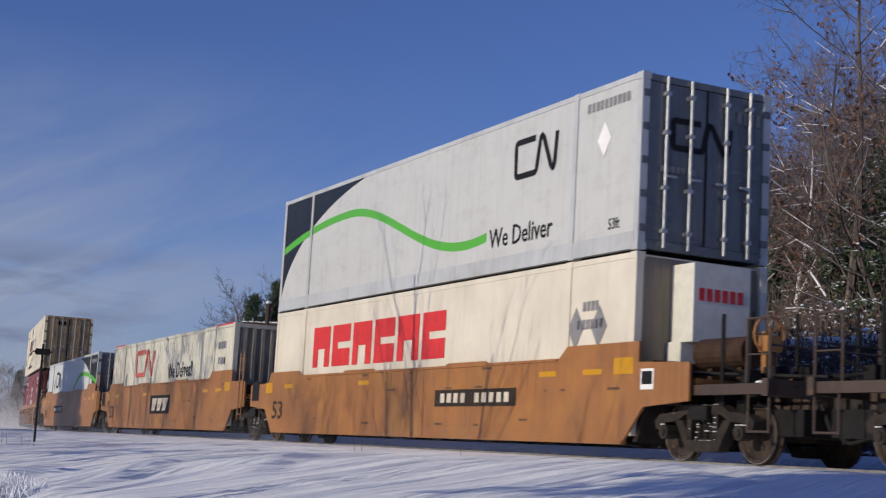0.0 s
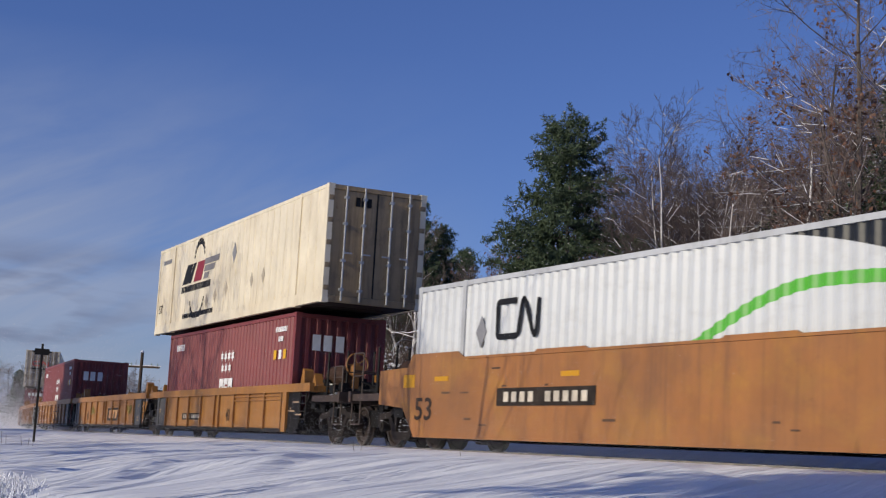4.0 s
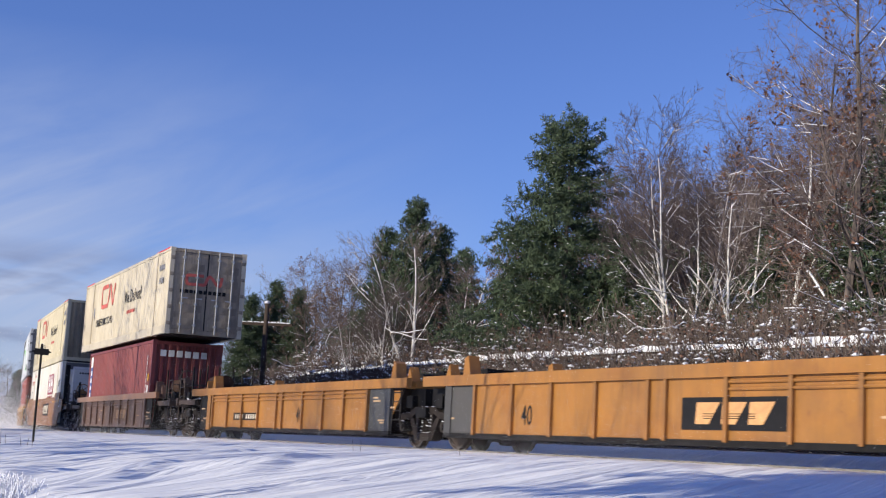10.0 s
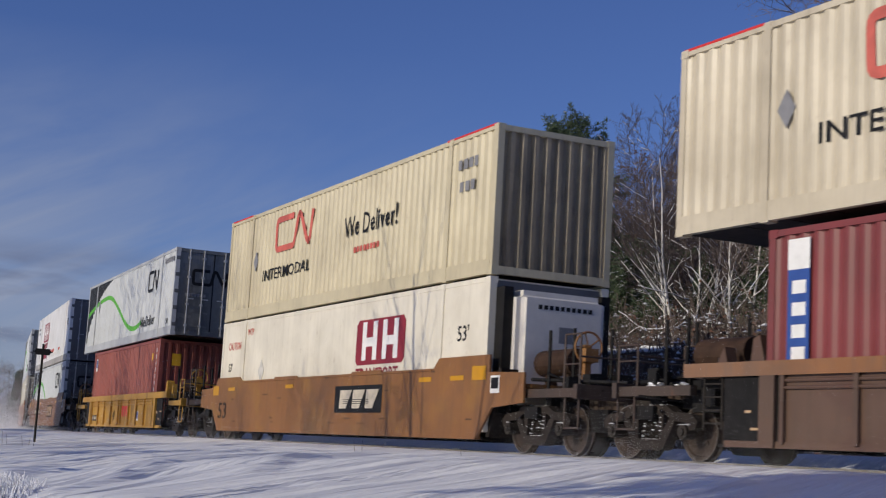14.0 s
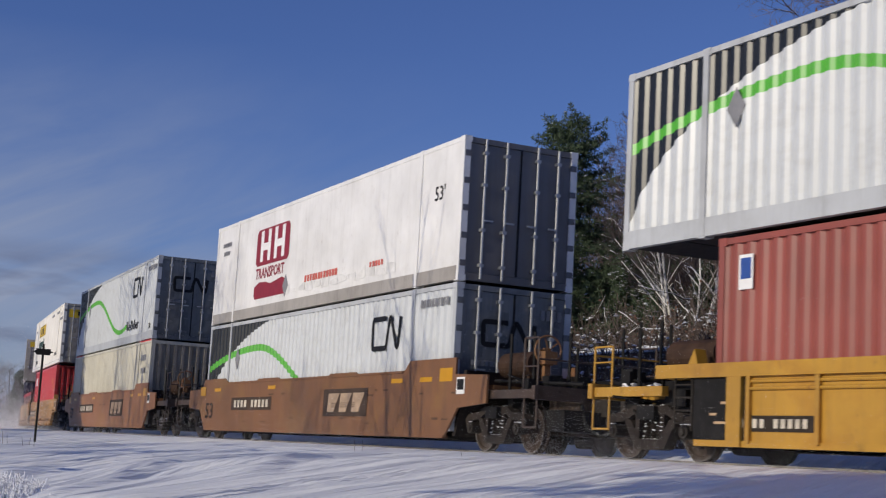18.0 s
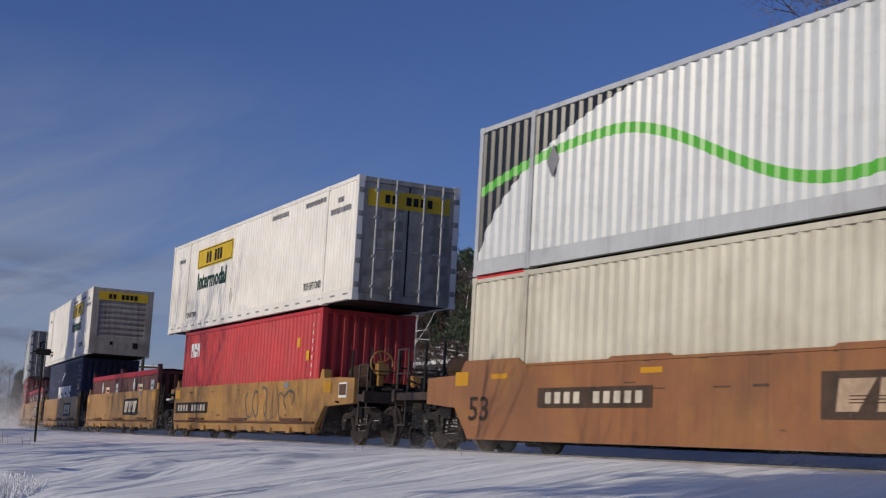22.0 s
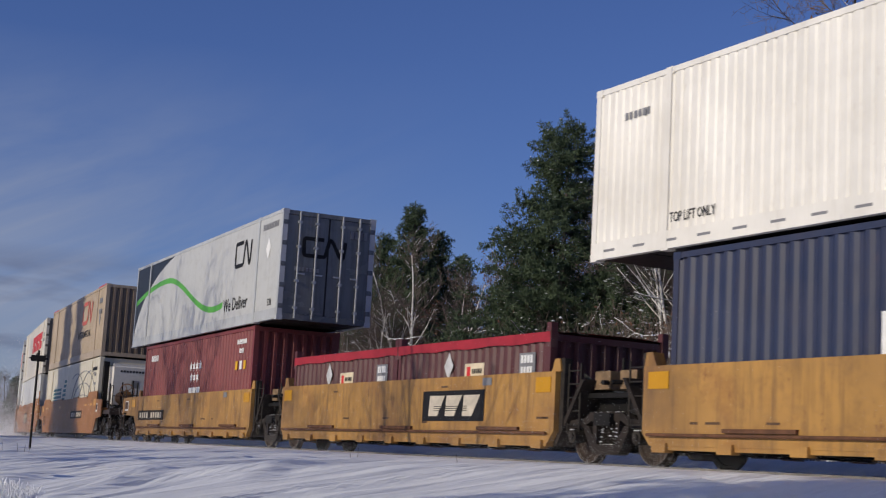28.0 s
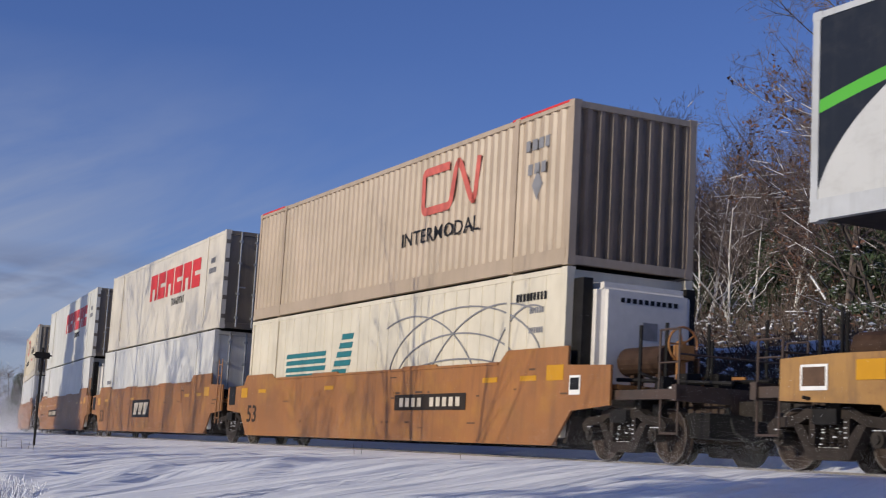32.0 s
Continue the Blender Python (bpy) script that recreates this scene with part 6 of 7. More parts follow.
wave_box(317.33, HI, True, "smooth pale grey container with green ribbon, above a maroon one")

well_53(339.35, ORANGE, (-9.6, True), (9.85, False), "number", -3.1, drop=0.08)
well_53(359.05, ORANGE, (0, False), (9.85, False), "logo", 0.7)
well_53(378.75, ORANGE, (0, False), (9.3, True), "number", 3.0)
globe_box(339.35, LO)
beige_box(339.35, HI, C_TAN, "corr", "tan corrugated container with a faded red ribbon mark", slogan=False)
plain_white_box(359.0, LO, "off-white smooth container low in the well")
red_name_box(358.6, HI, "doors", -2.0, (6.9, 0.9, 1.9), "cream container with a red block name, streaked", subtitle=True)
plain_white_box(378.7, LO, "off-white refrigerated container low in the well", cool=True)
red_name_box(378.4, HI, "doors", -2.0, (6.9, 0.9, 1.9), "cream container with a red block name, streaked", (0.70, 0.69, 0.62), subtitle=True)
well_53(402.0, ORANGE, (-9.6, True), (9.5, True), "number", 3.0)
plain_white_box(402.0, LO, "off-white smooth container low in the well")
beige_box(402.0, HI, C_BEIGE, "corr", "beige corrugated container with a faded red ribbon mark")

# ---- the far side of the line: guard rail, poles, woods ----
BARK = Mat("grey_brown_bark")
_r = BARK.random()
_c = BARK.mix(_r, (0.1, 0.08, 0.07), (0.2, 0.162, 0.142))
_c = BARK.mix(BARK.band(BARK.noise(9.0, (1, 1, 0.2), 4.0), 0.35, 0.7), _c, (0.06, 0.05, 0.045))
BARK = BARK.finish(_c, 0.9)
TWIG = Mat("red_brown_twig")
TWIG = TWIG.finish(TWIG.mix(TWIG.random(), (0.12, 0.093, 0.084), (0.22, 0.17, 0.152)), 0.85)
BIRCH = Mat("birch_bark")
_b = BIRCH.band(BIRCH.noise(5.0, (1, 1, 5.0), 4.0, 0.7), 0.58, 0.66)
BIRCH = BIRCH.finish(BIRCH.mix(_b, (0.82, 0.79, 0.75), (0.16, 0.14, 0.13)), 0.75)
NEEDLE = Mat("pine_needles")
NEEDLE = NEEDLE.finish(NEEDLE.mix(NEEDLE.noise(2.2, detail=4.0), (0.038, 0.064, 0.034), (0.095, 0.135, 0.062)), 0.7)
OAK_LEAF = plain("dead_oak_leaves", (0.17, 0.088, 0.058), 0.8, 0, 0.5, 2.0)
BRUSH = plain("dry_brush", (0.105, 0.08, 0.068), 0.9, 0, 0.45, 0.4)


class Strands:
    """Gathers thin tapered sticks and small blades, and turns them into one mesh."""

    def __init__(self):
        self.v, self.f = [], []

    def stick(self, p, q, r0, r1, seg=3):
        w = q - p
        if w.length < 1e-5:
            return
        w = w.normalized()
        s = w.orthogonal().normalized()
        t = w.cross(s)
        n = len(self.v)
        for c, r in ((p, r0), (q, r1)):
            for i in range(seg):
                a = 2 * math.pi * i / seg
                self.v.append(tuple(c + (s * math.cos(a) + t * math.sin(a)) * r))
        for i in range(seg):
            j = (i + 1) % seg
            self.f.append((n + i, n + j, n + seg + j, n + seg + i))

    def blade(self, c, along, across):
        n = len(self.v)
        self.v += [tuple(c - along - across), tuple(c + along * 0.6 - across), tuple(c + along), tuple(c + across - along * 0.3)]
        self.f.append((n, n + 1, n + 2, n + 3))

    def clod(self, c, rx, ry, rz):
        n = len(self.v)
        self.v += [tuple(c + Vector(d)) for d in ((rx, 0, 0), (0, ry, 0), (-rx, 0, 0), (0, -ry, 0), (0, 0, rz), (0, 0, -rz * 0.4))]
        for i in range(4):
            self.f += [(n + i, n + (i + 1) % 4, n + 4), (n + (i + 1) % 4, n + i, n + 5)]

    def mesh(self, name, material):
        me = bpy.data.meshes.new(name)
        me.from_pydata(self.v, [], self.f)
        me.materials.append(material)
        return me


def rand_way(rng, up=0.0):
    v = Vector((rng.gauss(0, 1), rng.gauss(0, 1), rng.gauss(0, 1) + up))
    return v.normalized()


def grow_bare(seed, height, trunks=1, spread=0.5, birch=False, dense=1.0, snowy=0.0, leafy=0.0, lean=0.06, first=0.3):
    """A leafless tree: returns meshes for trunk and limbs, crown of twigs, lying snow, and clinging leaves."""
    rng = random.Random(seed)
    wood, twig, snow, leaf = Strands(), Strands(), Strands(), Strands()

    def branch(p, way, length, r, level):
        k = (7, 5, 3, 2, 1)[level]
        step = length / k
        out = []
        for i in range(k):
            way = (way + rand_way(rng) * (0.10, 0.14, 0.12, 0.12, 0.1)[level] + Vector((0, 0, (0.05, 0.10, 0.10, 0.06, 0.02)[level]))).normalized()
            q = p + way * step
            r0, r1 = r * (1 - i / k * 0.8), r * (1 - (i + 1) / k * 0.8)
            (wood if level < 1 or (level < 2 and (not birch or q.z < height * 0.5)) else twig).stick(p, q, r0, r1, (6, 5, 3, 3, 3)[level])
            if snowy and 0 < level < 3 and abs(way.z) < 0.8 and rng.random() < snowy:
                c = (p + q) / 2 + Vector((0, 0, r0 + 0.012))
                snow.stick(p + Vector((0, 0, r0 + 0.01)), q + Vector((0, 0, r1 + 0.01)), r0 * 0.8 + 0.004, r1 * 0.8 + 0.003, 4)
            if leafy and level >= 2 and rng.random() < leafy:
                for _ in range(3):
                    c = q + rand_way(rng) * 0.12
                    leaf.blade(c, rand_way(rng) * 0.07, rand_way(rng) * 0.045)
            out.append((i / k, q, way, r1))
            p = q
        if level >= 4:
            return
        n = (int(15 * dense), int(9 * dense), int(7 * dense), 5 if dense > 0.6 else 2)[level]
        for j in range(n):
            f = first + (1 - first) * (j + rng.random()) / n if level == 0 else 0.15 + 0.85 * (j + rng.random()) / n
            i = min(k - 1, int(f * k))
            _, q, w, rr = out[i]
            a = q - w * step * rng.random()
            side = rand_way(rng)
            side = (side - w * side.dot(w)).normalized()
            opening = (0.75, 0.7, 0.7, 0.65)[level] * (spread / 0.5)
            ww = (w * (1 - opening * 0.5) + side * opening).normalized()
            ln = length * ((0.52, 0.5, 0.46, 0.5)[level]) * (1.05 - 0.5 * f) * rng.uniform(0.75, 1.2)
            branch(a, ww, ln, max((0.016, 0.010, 0.0062, 0.005)[level], rr * (0.5, 0.55, 0.55, 0.6)[level]), level + 1)

    for t in range(trunks):
        a = rng.uniform(0, 6.28)
        off = Vector((math.cos(a), math.sin(a), 0))
        way = (Vector((0, 0, 1)) + off * (lean + (0.22 if trunks > 1 else 0)) * rng.uniform(0.6, 1.4)).normalized()
        branch(off * (0.25 if trunks > 1 else 0.0) - Vector((0, 0, 0.4)), way, height * rng.uniform(0.82, 1.0), height * ((0.0118 if trunks < 3 else 0.0085) if birch else 0.009 if trunks > 1 else 0.0125), 0)
    return (wood.mesh("trunk", BIRCH if birch else BARK), twig.mesh("crown", TWIG), snow.mesh("snow_load", SNOW_CLOD) if snow.f else None, leaf.mesh("leaves", OAK_LEAF) if leaf.f else None)


def grow_pine(seed, height, width, bare_below=0.12, top_flat=0.0, snowy=0.0):
    """A pine: straight trunk, whorls of limbs, tufts of needles with gaps between them."""
    rng = random.Random(seed)
    wood, need, snow = Strands(), Strands(), Strands()
    p = Vector((0, 0, -0.4))
    k = 14
    spine = [p]
    for i in range(k):
        p = p + Vector((rng.uniform(-0.04, 0.04), rng.uniform(-0.04, 0.04), (height + 0.2) / k))
        wood.stick(spine[-1], p, height * 0.014 * (1 - i / k) + 0.02, height * 0.014 * (1 - (i + 1) / k) + 0.02, 7)
        spine.append(p)
    whorls = int(height * 4.4)
    for w in range(whorls):
        f = bare_below + (1 - bare_below) * (w + rng.random() * 0.8) / whorls
        z = f * height
        c = spine[min(k, int(f * k))]
        cone = min(1.0, (1 - f) * 1.35 + 0.06)
        reach = width * (cone * (1 - top_flat) + top_flat * min(1.0, 0.44 + 0.9 * max(0, 0.62 - f) + (0.0 if f < 0.97 else -0.15)))
        for b in range(rng.choice((5, 6, 7))):
            a = rng.uniform(0, 6.283)
            ln = reach * (rng.uniform(0.55, 1.0) if rng.random() < 0.9 else rng.uniform(1.0, 1.3))
            rise = rng.uniform(-0.22, 0.34) + 0.6 * max(0.0, (f - 0.7) / 0.3)
            out = Vector((math.cos(a), math.sin(a), 0))
            tip = Vector((c.x, c.y, z)) + out * ln + Vector((0, 0, ln * rise))
            root = Vector((c.x, c.y, z))
            wood.stick(root, tip, 0.03 * (1.2 - f), 0.008, 4)
            across = Vector((-out.y, out.x, 0))
            n = max(4, int(ln * 13))
            for i in range(n):
                g = 0.2 + 0.8 * (i + rng.random()) / n
                q = root.lerp(tip, g) + across * rng.gauss(0, 0.10 + 0.22 * ln * (1 - g)) + Vector((0, 0, rng.gauss(0.02, 0.13)))
                for _ in range(11):
                    d = rand_way(rng, 0.45)
                    need.blade(q + d * rng.uniform(0.02, 0.16), d * rng.uniform(0.07, 0.13), rand_way(rng) * rng.uniform(0.016, 0.03))
                if snowy and rng.random() < snowy:
                    snow.clod(q + Vector((0, 0, 0.1)), rng.uniform(0.04, 0.16), rng.uniform(0.04, 0.14), rng.uniform(0.02, 0.05))
    return (wood.mesh("trunk", BARK), need.mesh("crown", NEEDLE), snow.mesh("snow_load", SNOW_CLOD) if snow.f else None, None)


def plant(meshes, label, at, scale=1.0, turn=0.0, group="trees of the wood", category="tree"):
    t = tagged(new("tree"), label, category, group)
    t.matrix_basis = Matrix.Translation(at) @ Matrix.Rotation(turn, 4, "Z") @ Matrix.Scale(scale, 4)
    for me, nm in zip(meshes, ("trunk", "crown", "snow_load", "leaves")):
        if me is not None:
            part(nm, me, None, t)
    return t


def ground_at(x, y):
    return float(ground_height(np.array([[x]]), np.array([[y]]))[0, 0])


def polar(az, d):
    return d * math.sin(radians(az)), d * math.cos(radians(az))


BIG_PINE = grow_pine(3, 12.2, 6.4, 0.01, 0.48, 0.03)
HEMLOCK = grow_pine(14, 9.0, 2.9, 0.04, 0.1, 0.55)
PINE_B = grow_pine(5, 10.5, 3.4, 0.14, 0.25, 0.02)
CEDAR = grow_pine(8, 6.0, 1.7, 0.02, 0.0, 0.5)
SHADE_PINE = grow_pine(9, 9.0, 4.0, 0.5, 0.6, 0.0)
SLIM = grow_bare(31, 8.5, 1, 0.32, False, 0.4, 0, 0, 0.05, 0.35)
SLIM_TWO = grow_bare(33, 7.5, 2, 0.36, False, 0.42, 0, 0, 0.08, 0.4)
BIRCH_CLUMP = grow_bare(12, 9.6, 5, 0.42, True, 1.0, 0.25, 0, 0.06, 0.3)
BIRCH_ONE = grow_bare(15, 9.0, 1, 0.36, True, 0.7, 0.25, 0, 0.03, 0.35)
BIRCH_TWO = grow_bare(16, 8.6, 2, 0.42, True, 0.8, 0.3, 0, 0.1, 0.32)
BARE_A = grow_bare(21, 11.5, 1, 0.55, False, 1.05, 0.08, 0, 0.06, 0.25)
BARE_B = grow_bare(22, 11.0, 1, 0.42, False, 1.1, 0.12, 0, 0.05, 0.3)
BARE_C = grow_bare(23, 10.5, 2, 0.5, False, 1.0, 0.25, 0.05, 0.1, 0.2)
OAK = grow_bare(24, 9.5, 1, 0.6, False, 1.0, 0.12, 0.16, 0.06, 0.15)
SAPLING = grow_bare(25, 5.0, 3, 0.45, False, 0.8, 0.3, 0, 0.2, 0.1)


def plant_at(meshes, label, az, d, size=1.0, turn=0.0, base=None):
    x, y = polar(az, d)
    return plant(meshes, label, (x, y, ground_at(x, y) if base is None else base), size, turn)


plant_at(BIG_PINE, "tall dark green pine with a blunt ragged top", 5.0, 52, 0.775, 0.6)
plant_at(BIRCH_CLUMP, "white birch clump with bare spreading crowns", 9.9, 45, 0.8, 1.0)
plant_at(BIRCH_TWO, "white birch with bare twigs, snow in its forks", 11.6, 44, 0.72, 2.0)
plant_at(BIRCH_ONE, "slender white birch with a straight trunk", 13.95, 42, 0.82, 0.4)
plant_at(BARE_A, "grey leafless tree with wide spreading limbs", 16.0, 38, 0.98, 2.2)
plant_at(BARE_A, "grey leafless tree with wide spreading limbs", 14.6, 47, 1.0, 4.4)
plant_at(BARE_C, "grey leafless tree dusted with snow", 18.2, 36, 0.95, 1.2)
for az, d, k in ((14.9, 52, 1.0), (16.4, 50, 1.1), (17.6, 47, 1.05), (18.6, 44, 1.1), (13.2, 54, 0.62), (11.8, 55, 0.64), (10.6, 56, 0.68), (9.4, 57, 0.72), (8.2, 58, 0.74), (7.0, 60, 0.78)):
    plant_at(BARE_B, "leafless grey-brown tree on the hillside", az, d, k, az * 5)
for az, d, k in ((17.9, 40, 0.92), (19.4, 38, 0.95), (13.1, 44.5, 0.55), (12.0, 46.5, 0.45), (10.6, 48, 0.45), (8.4, 49, 0.42), (13.6, 50, 0.6), (15.6, 50, 0.6)):
    plant_at(HEMLOCK, "dark hemlock with snow lying on its boughs", az, d, k, az * 3)
plant_at(CEDAR, "dark evergreen loaded with snow", 15.4, 44, 0.8, 1.2)
plant_at(CEDAR, "dark evergreen loaded with snow", 12.9, 46, 0.7, 2.2)
plant_at(CEDAR, "dark evergreen loaded with snow", 8.6, 48, 0.62, 3.2)
plant_at(CEDAR, "dark evergreen loaded with snow", 7.2, 49, 0.7, 4.2)
plant_at(BIRCH_TWO, "white birch with a forked trunk", -0.7, 60, 0.82, 0.3)
plant_at(BIRCH_TWO, "white birch with a forked trunk", 0.6, 60, 0.66, 3.0)
plant_at(BIRCH_ONE, "slender white birch with a straight trunk", 2.6, 57, 0.62, 1.0)
plant_at(BIRCH_CLUMP, "low white birch clump bent by snow", -2.0, 60, 0.42, 1.6)
plant_at(BIRCH_CLUMP, "low white birch clump bent by snow", -3.2, 62, 0.34, 0.7)
plant_at(PINE_B, "dark pine standing behind the birches", -1.1, 68, 0.84, 0.5)
plant_at(PINE_B, "dark pine standing behind the birches", -2.2, 70, 0.74, 1.5)
plant_at(PINE_B, "dark pine standing behind the birches", 0.0, 70, 0.74, 2.5)
plant_at(PINE_B, "dark pine standing behind the birches", 1.0, 74, 0.66, 3.5)
plant_at(PINE_B, "dark bushy pine at the edge of the wood", -5.6, 80, 0.58, 0.9)
plant_at(PINE_B, "dark bushy pine at the edge of the wood", -7.4, 80, 0.55, 2.9)
plant_at(PINE_B, "dark bushy pine at the edge of the wood", -6.5, 81, 0.64, 4.0)
plant_at(OAK, "oak still holding rust-brown leaves", 3.1, 60, 0.62, 0.3)
plant_at(OAK, "oak still holding rust-brown leaves", 3.7, 64, 0.66, 1.3)
plant_at(OAK, "oak still holding rust-brown leaves", -0.4, 62, 0.42, 4.3)
plant_at(OAK, "oak still holding rust-brown leaves", 13.4, 48, 0.6, 2.0)
plant_at(OAK, "oak still holding rust-brown leaves", 17.0, 41, 0.55, 3.0)
plant_at(OAK, "oak still holding rust-brown leaves", 15.6, 40, 0.5, 5.0)

# the upper edge of the wood
for i in range(34):
    az = 6.3 + i * 0.36
    plant_at((BARE_B, BARE_A, BARE_C)[i % 3], "leafless grey-brown tree high on the hillside", az, 60 + (i * 7) % 13, 0.62 + (i * 5 % 7) * 0.03, i * 2.1)

# the bare wood on the hill behind
_rng = random.Random(77)
for i in range(290):
    uu, vv = _rng.uniform(-48, 66), -(12 + 50 * _rng.random() ** 1.2)
    px, py, _ = beside(uu, vv)
    az = math.degrees(math.atan2(px, py))
    if py < 20 or az > 30 or az < -9.5 or (2.0 < az < 8 and math.hypot(px, py) < 60) or (8 < az and math.hypot(px, py) < 46) or (-3.2 < az < 2 and math.hypot(px, py) < 76) or (az < -4.8 and math.hypot(px, py) < 88):
        continue
    kind = _rng.choice((BARE_A, BARE_B, BARE_B, BARE_C))
    plant(kind, "leafless grey-brown tree in the wood", (px, py, ground_at(px, py)), _rng.uniform(0.5, 0.7) if az < 14 else _rng.uniform(0.62, 0.9), _rng.uniform(0, 6))
for az, d, s in ((-8.9, 100, 0.55), (-8.4, 92, 0.75), (-7.9, 97, 0.85), (-7.3, 92, 0.9), (-6.9, 98, 0.95), (-6.2, 94, 0.95), (-5.4, 95, 1.0), (-4.8, 92, 0.95), (-4.1, 90, 1.05), (-3.4, 88, 0.95)):
    plant_at(BARE_B, "slim leafless tree at the edge of the wood", az, d, s, az * 3)
for i in range(42):
    az = -20 + i * 0.32 + _rng.uniform(-0.12, 0.12)
    plant_at(_rng.choice((BARE_A, BARE_B, PINE_B)), "far tree in the haze across the fields", az, _rng.uniform(240, 300), _rng.uniform(0.85, 1.3), i * 1.3)
for i in range(14):
    az = -12.3 + i * 0.28
    plant_at(SAPLING, "low leafless thicket beyond the track", az, _rng.uniform(105, 135), _rng.uniform(0.6, 1.0), i * 1.7)

# trees on the camera's side, whose shade falls on the passing boxes
for uu, vv, s, m in ((36, 15, 1.3, PINE_B), (39.5, 15, 1.3, PINE_B), (23, 15, 1.2, BARE_A), (18.5, 16, 1.15, BARE_B), (14.5, 15, 1.05, BARE_A), (58, 16, 1.2, BARE_A), (3, 17, 0.95, BARE_B), (-1, 17, 0.8, BARE_A)):
    p = beside(uu, 0) + Vector((sun_way.x, sun_way.y, 0)).normalized() * vv
    plant(m, "tree on the camera's side of the line", (p.x, p.y, ground_at(p.x, p.y)), s, uu)
for uu, ss, k, m in ((27, 12, 1.4, SLIM), (23.5, 12.5, 1.45, SLIM_TWO), (20.5, 12, 1.3, SLIM), (17.2, 13, 1.35, SLIM_TWO), (-2.2, 13, 1.35, SLIM), (-1.2, 14, 1.3, SLIM), (-3.4, 13.5, 1.2, SLIM), (-6.8, 14, 1.05, SLIM), (9, 13, 1.1, SLIM)):
    p = beside(uu, 1.3) + Vector((sun_way.x, sun_way.y, 0)).normalized() * ss
    plant(m, "slender bare tree on the camera's side of the line", (p.x, p.y, ground_at(p.x, p.y)), k, uu * 1.9)
plant(SHADE_PINE, "pine on the camera's side of the line", (-6.5, 7.6, ground_at(-6.5, 7.6)), 1.25, 1.0)

# brush, lying snow and dead leaves on the bank and the hill
brush, litter, drift = Strands(), Strands(), Strands()
for i in range(11000):
    uu = _rng.uniform(-42, 62)
    vv = -(6.3 + _rng.random() ** 1.5 * 42) if i % 2 else -_rng.uniform(6.2, 14)
    p = beside(uu, vv)
    if p.y < 14:
        continue
    p.z = 0
    _bx, _by = p.x, p.y
    hgt = _rng.uniform(0.5, 2.9) * (1.0 if vv < -10.5 else 0.6)
    brush.v.append((_bx, _by, hgt))
spots = np.array(brush.v)
brush.v = []
gz = ground_height(spots[:, 0][None, :], spots[:, 1][None, :])[0]
for (bx, by, hgt), z in zip(spots, gz):
    p = Vector((bx, by, z - 0.1))
    for s in range(_rng.choice((2, 3, 4))):
        w = Vector((_rng.gauss(0, 0.5), _rng.gauss(0, 0.5), 1)).normalized()
        q = p + w * hgt * _rng.uniform(0.6, 1.1)
        brush.stick(p, q, 0.017, 0.008)
        for t in range(4):
            a = p.lerp(q, _rng.uniform(0.3, 0.95))
            e = a + (w + rand_way(_rng) * 0.9).normalized() * hgt * _rng.uniform(0.15, 0.4)
            brush.stick(a, e, 0.009, 0.006)
            if _rng.random() < 0.25:
                litter.blade(e, rand_way(_rng) * 0.06, rand_way(_rng) * 0.04)
            if _rng.random() < 0.13:
                drift.clod(e, _rng.uniform(0.02, 0.10), _rng.uniform(0.02, 0.09), _rng.uniform(0.015, 0.06))
    if _rng.random() < (0.4 if hgt > 1.75 else 0.2):
        for t in range(_rng.choice((2, 4, 6))):
            o = Vector((_rng.gauss(0, 0.16), _rng.gauss(0, 0.16), _rng.gauss(0, 0.05)))
            drift.clod(p + o * 1.6 + Vector((0, 0, 0.1 + hgt * _rng.uniform(0.1, 0.7))), _rng.uniform(0.03, 0.17), _rng.uniform(0.03, 0.14), _rng.uniform(0.02, 0.09))
for i in range(700):
    uu, vv = _rng.uniform(-30, 60), -(10 + 24 * _rng.random())
    p = beside(uu, vv)
    p.z = ground_at(p.x, p.y) + _rng.uniform(0.2, 2.4)
    w = Vector((_rng.gauss(0, 1), _rng.gauss(0, 1), _rng.gauss(0.1, 0.35))).normalized()
    for k in range(_rng.choice((3, 4, 5))):
        q = p + w * _rng.uniform(0.25, 0.5)
        r = _rng.uniform(0.009, 0.021)
        brush.stick(p, q, r, r * 0.9, 5)
        drift.stick(p + Vector((0, 0, r)), q + Vector((0, 0, r)), r * _rng.uniform(0.7, 1.6), r, 5)
        w = (w + rand_way(_rng) * 0.35).normalized()
        p = q
_bu, _bv = np.array([_rng.uniform(-34, 60) for i in range(5200)]), np.array([-_rng.uniform(5.9, 9.1) for i in range(5200)])
for uu, vv in zip(_bu, _bv):
    p = beside(float(uu), float(vv))
    p.z = float(np.interp(-vv, [5, 6.2, 9, 13], [-0.45, -0.2, 2.45, 2.7])) * min(1.0, max(0.0, (72 - uu) / 26)) - 0.1
    for k in range(4):
        q = p + Vector((_rng.gauss(0, 0.3), _rng.gauss(0, 0.3), _rng.uniform(0.3, 0.75)))
        brush.stick(p, q, 0.014, 0.006)
        brush.stick(p.lerp(q, 0.5), p.lerp(q, 0.6) + rand_way(_rng) * 0.3, 0.008, 0.005)
        if k == 0:
            litter.blade(q, rand_way(_rng) * 0.07, rand_way(_rng) * 0.045)
tagged(new("brush", brush.mesh("brush", BRUSH)), "dense leafless brush on the bank and hillside", "brush", kind="stuff")
tagged(new("dead_leaves", litter.mesh("dead_leaves", OAK_LEAF)), "rust-brown dead leaves clinging in the brush", "leaves", kind="stuff")
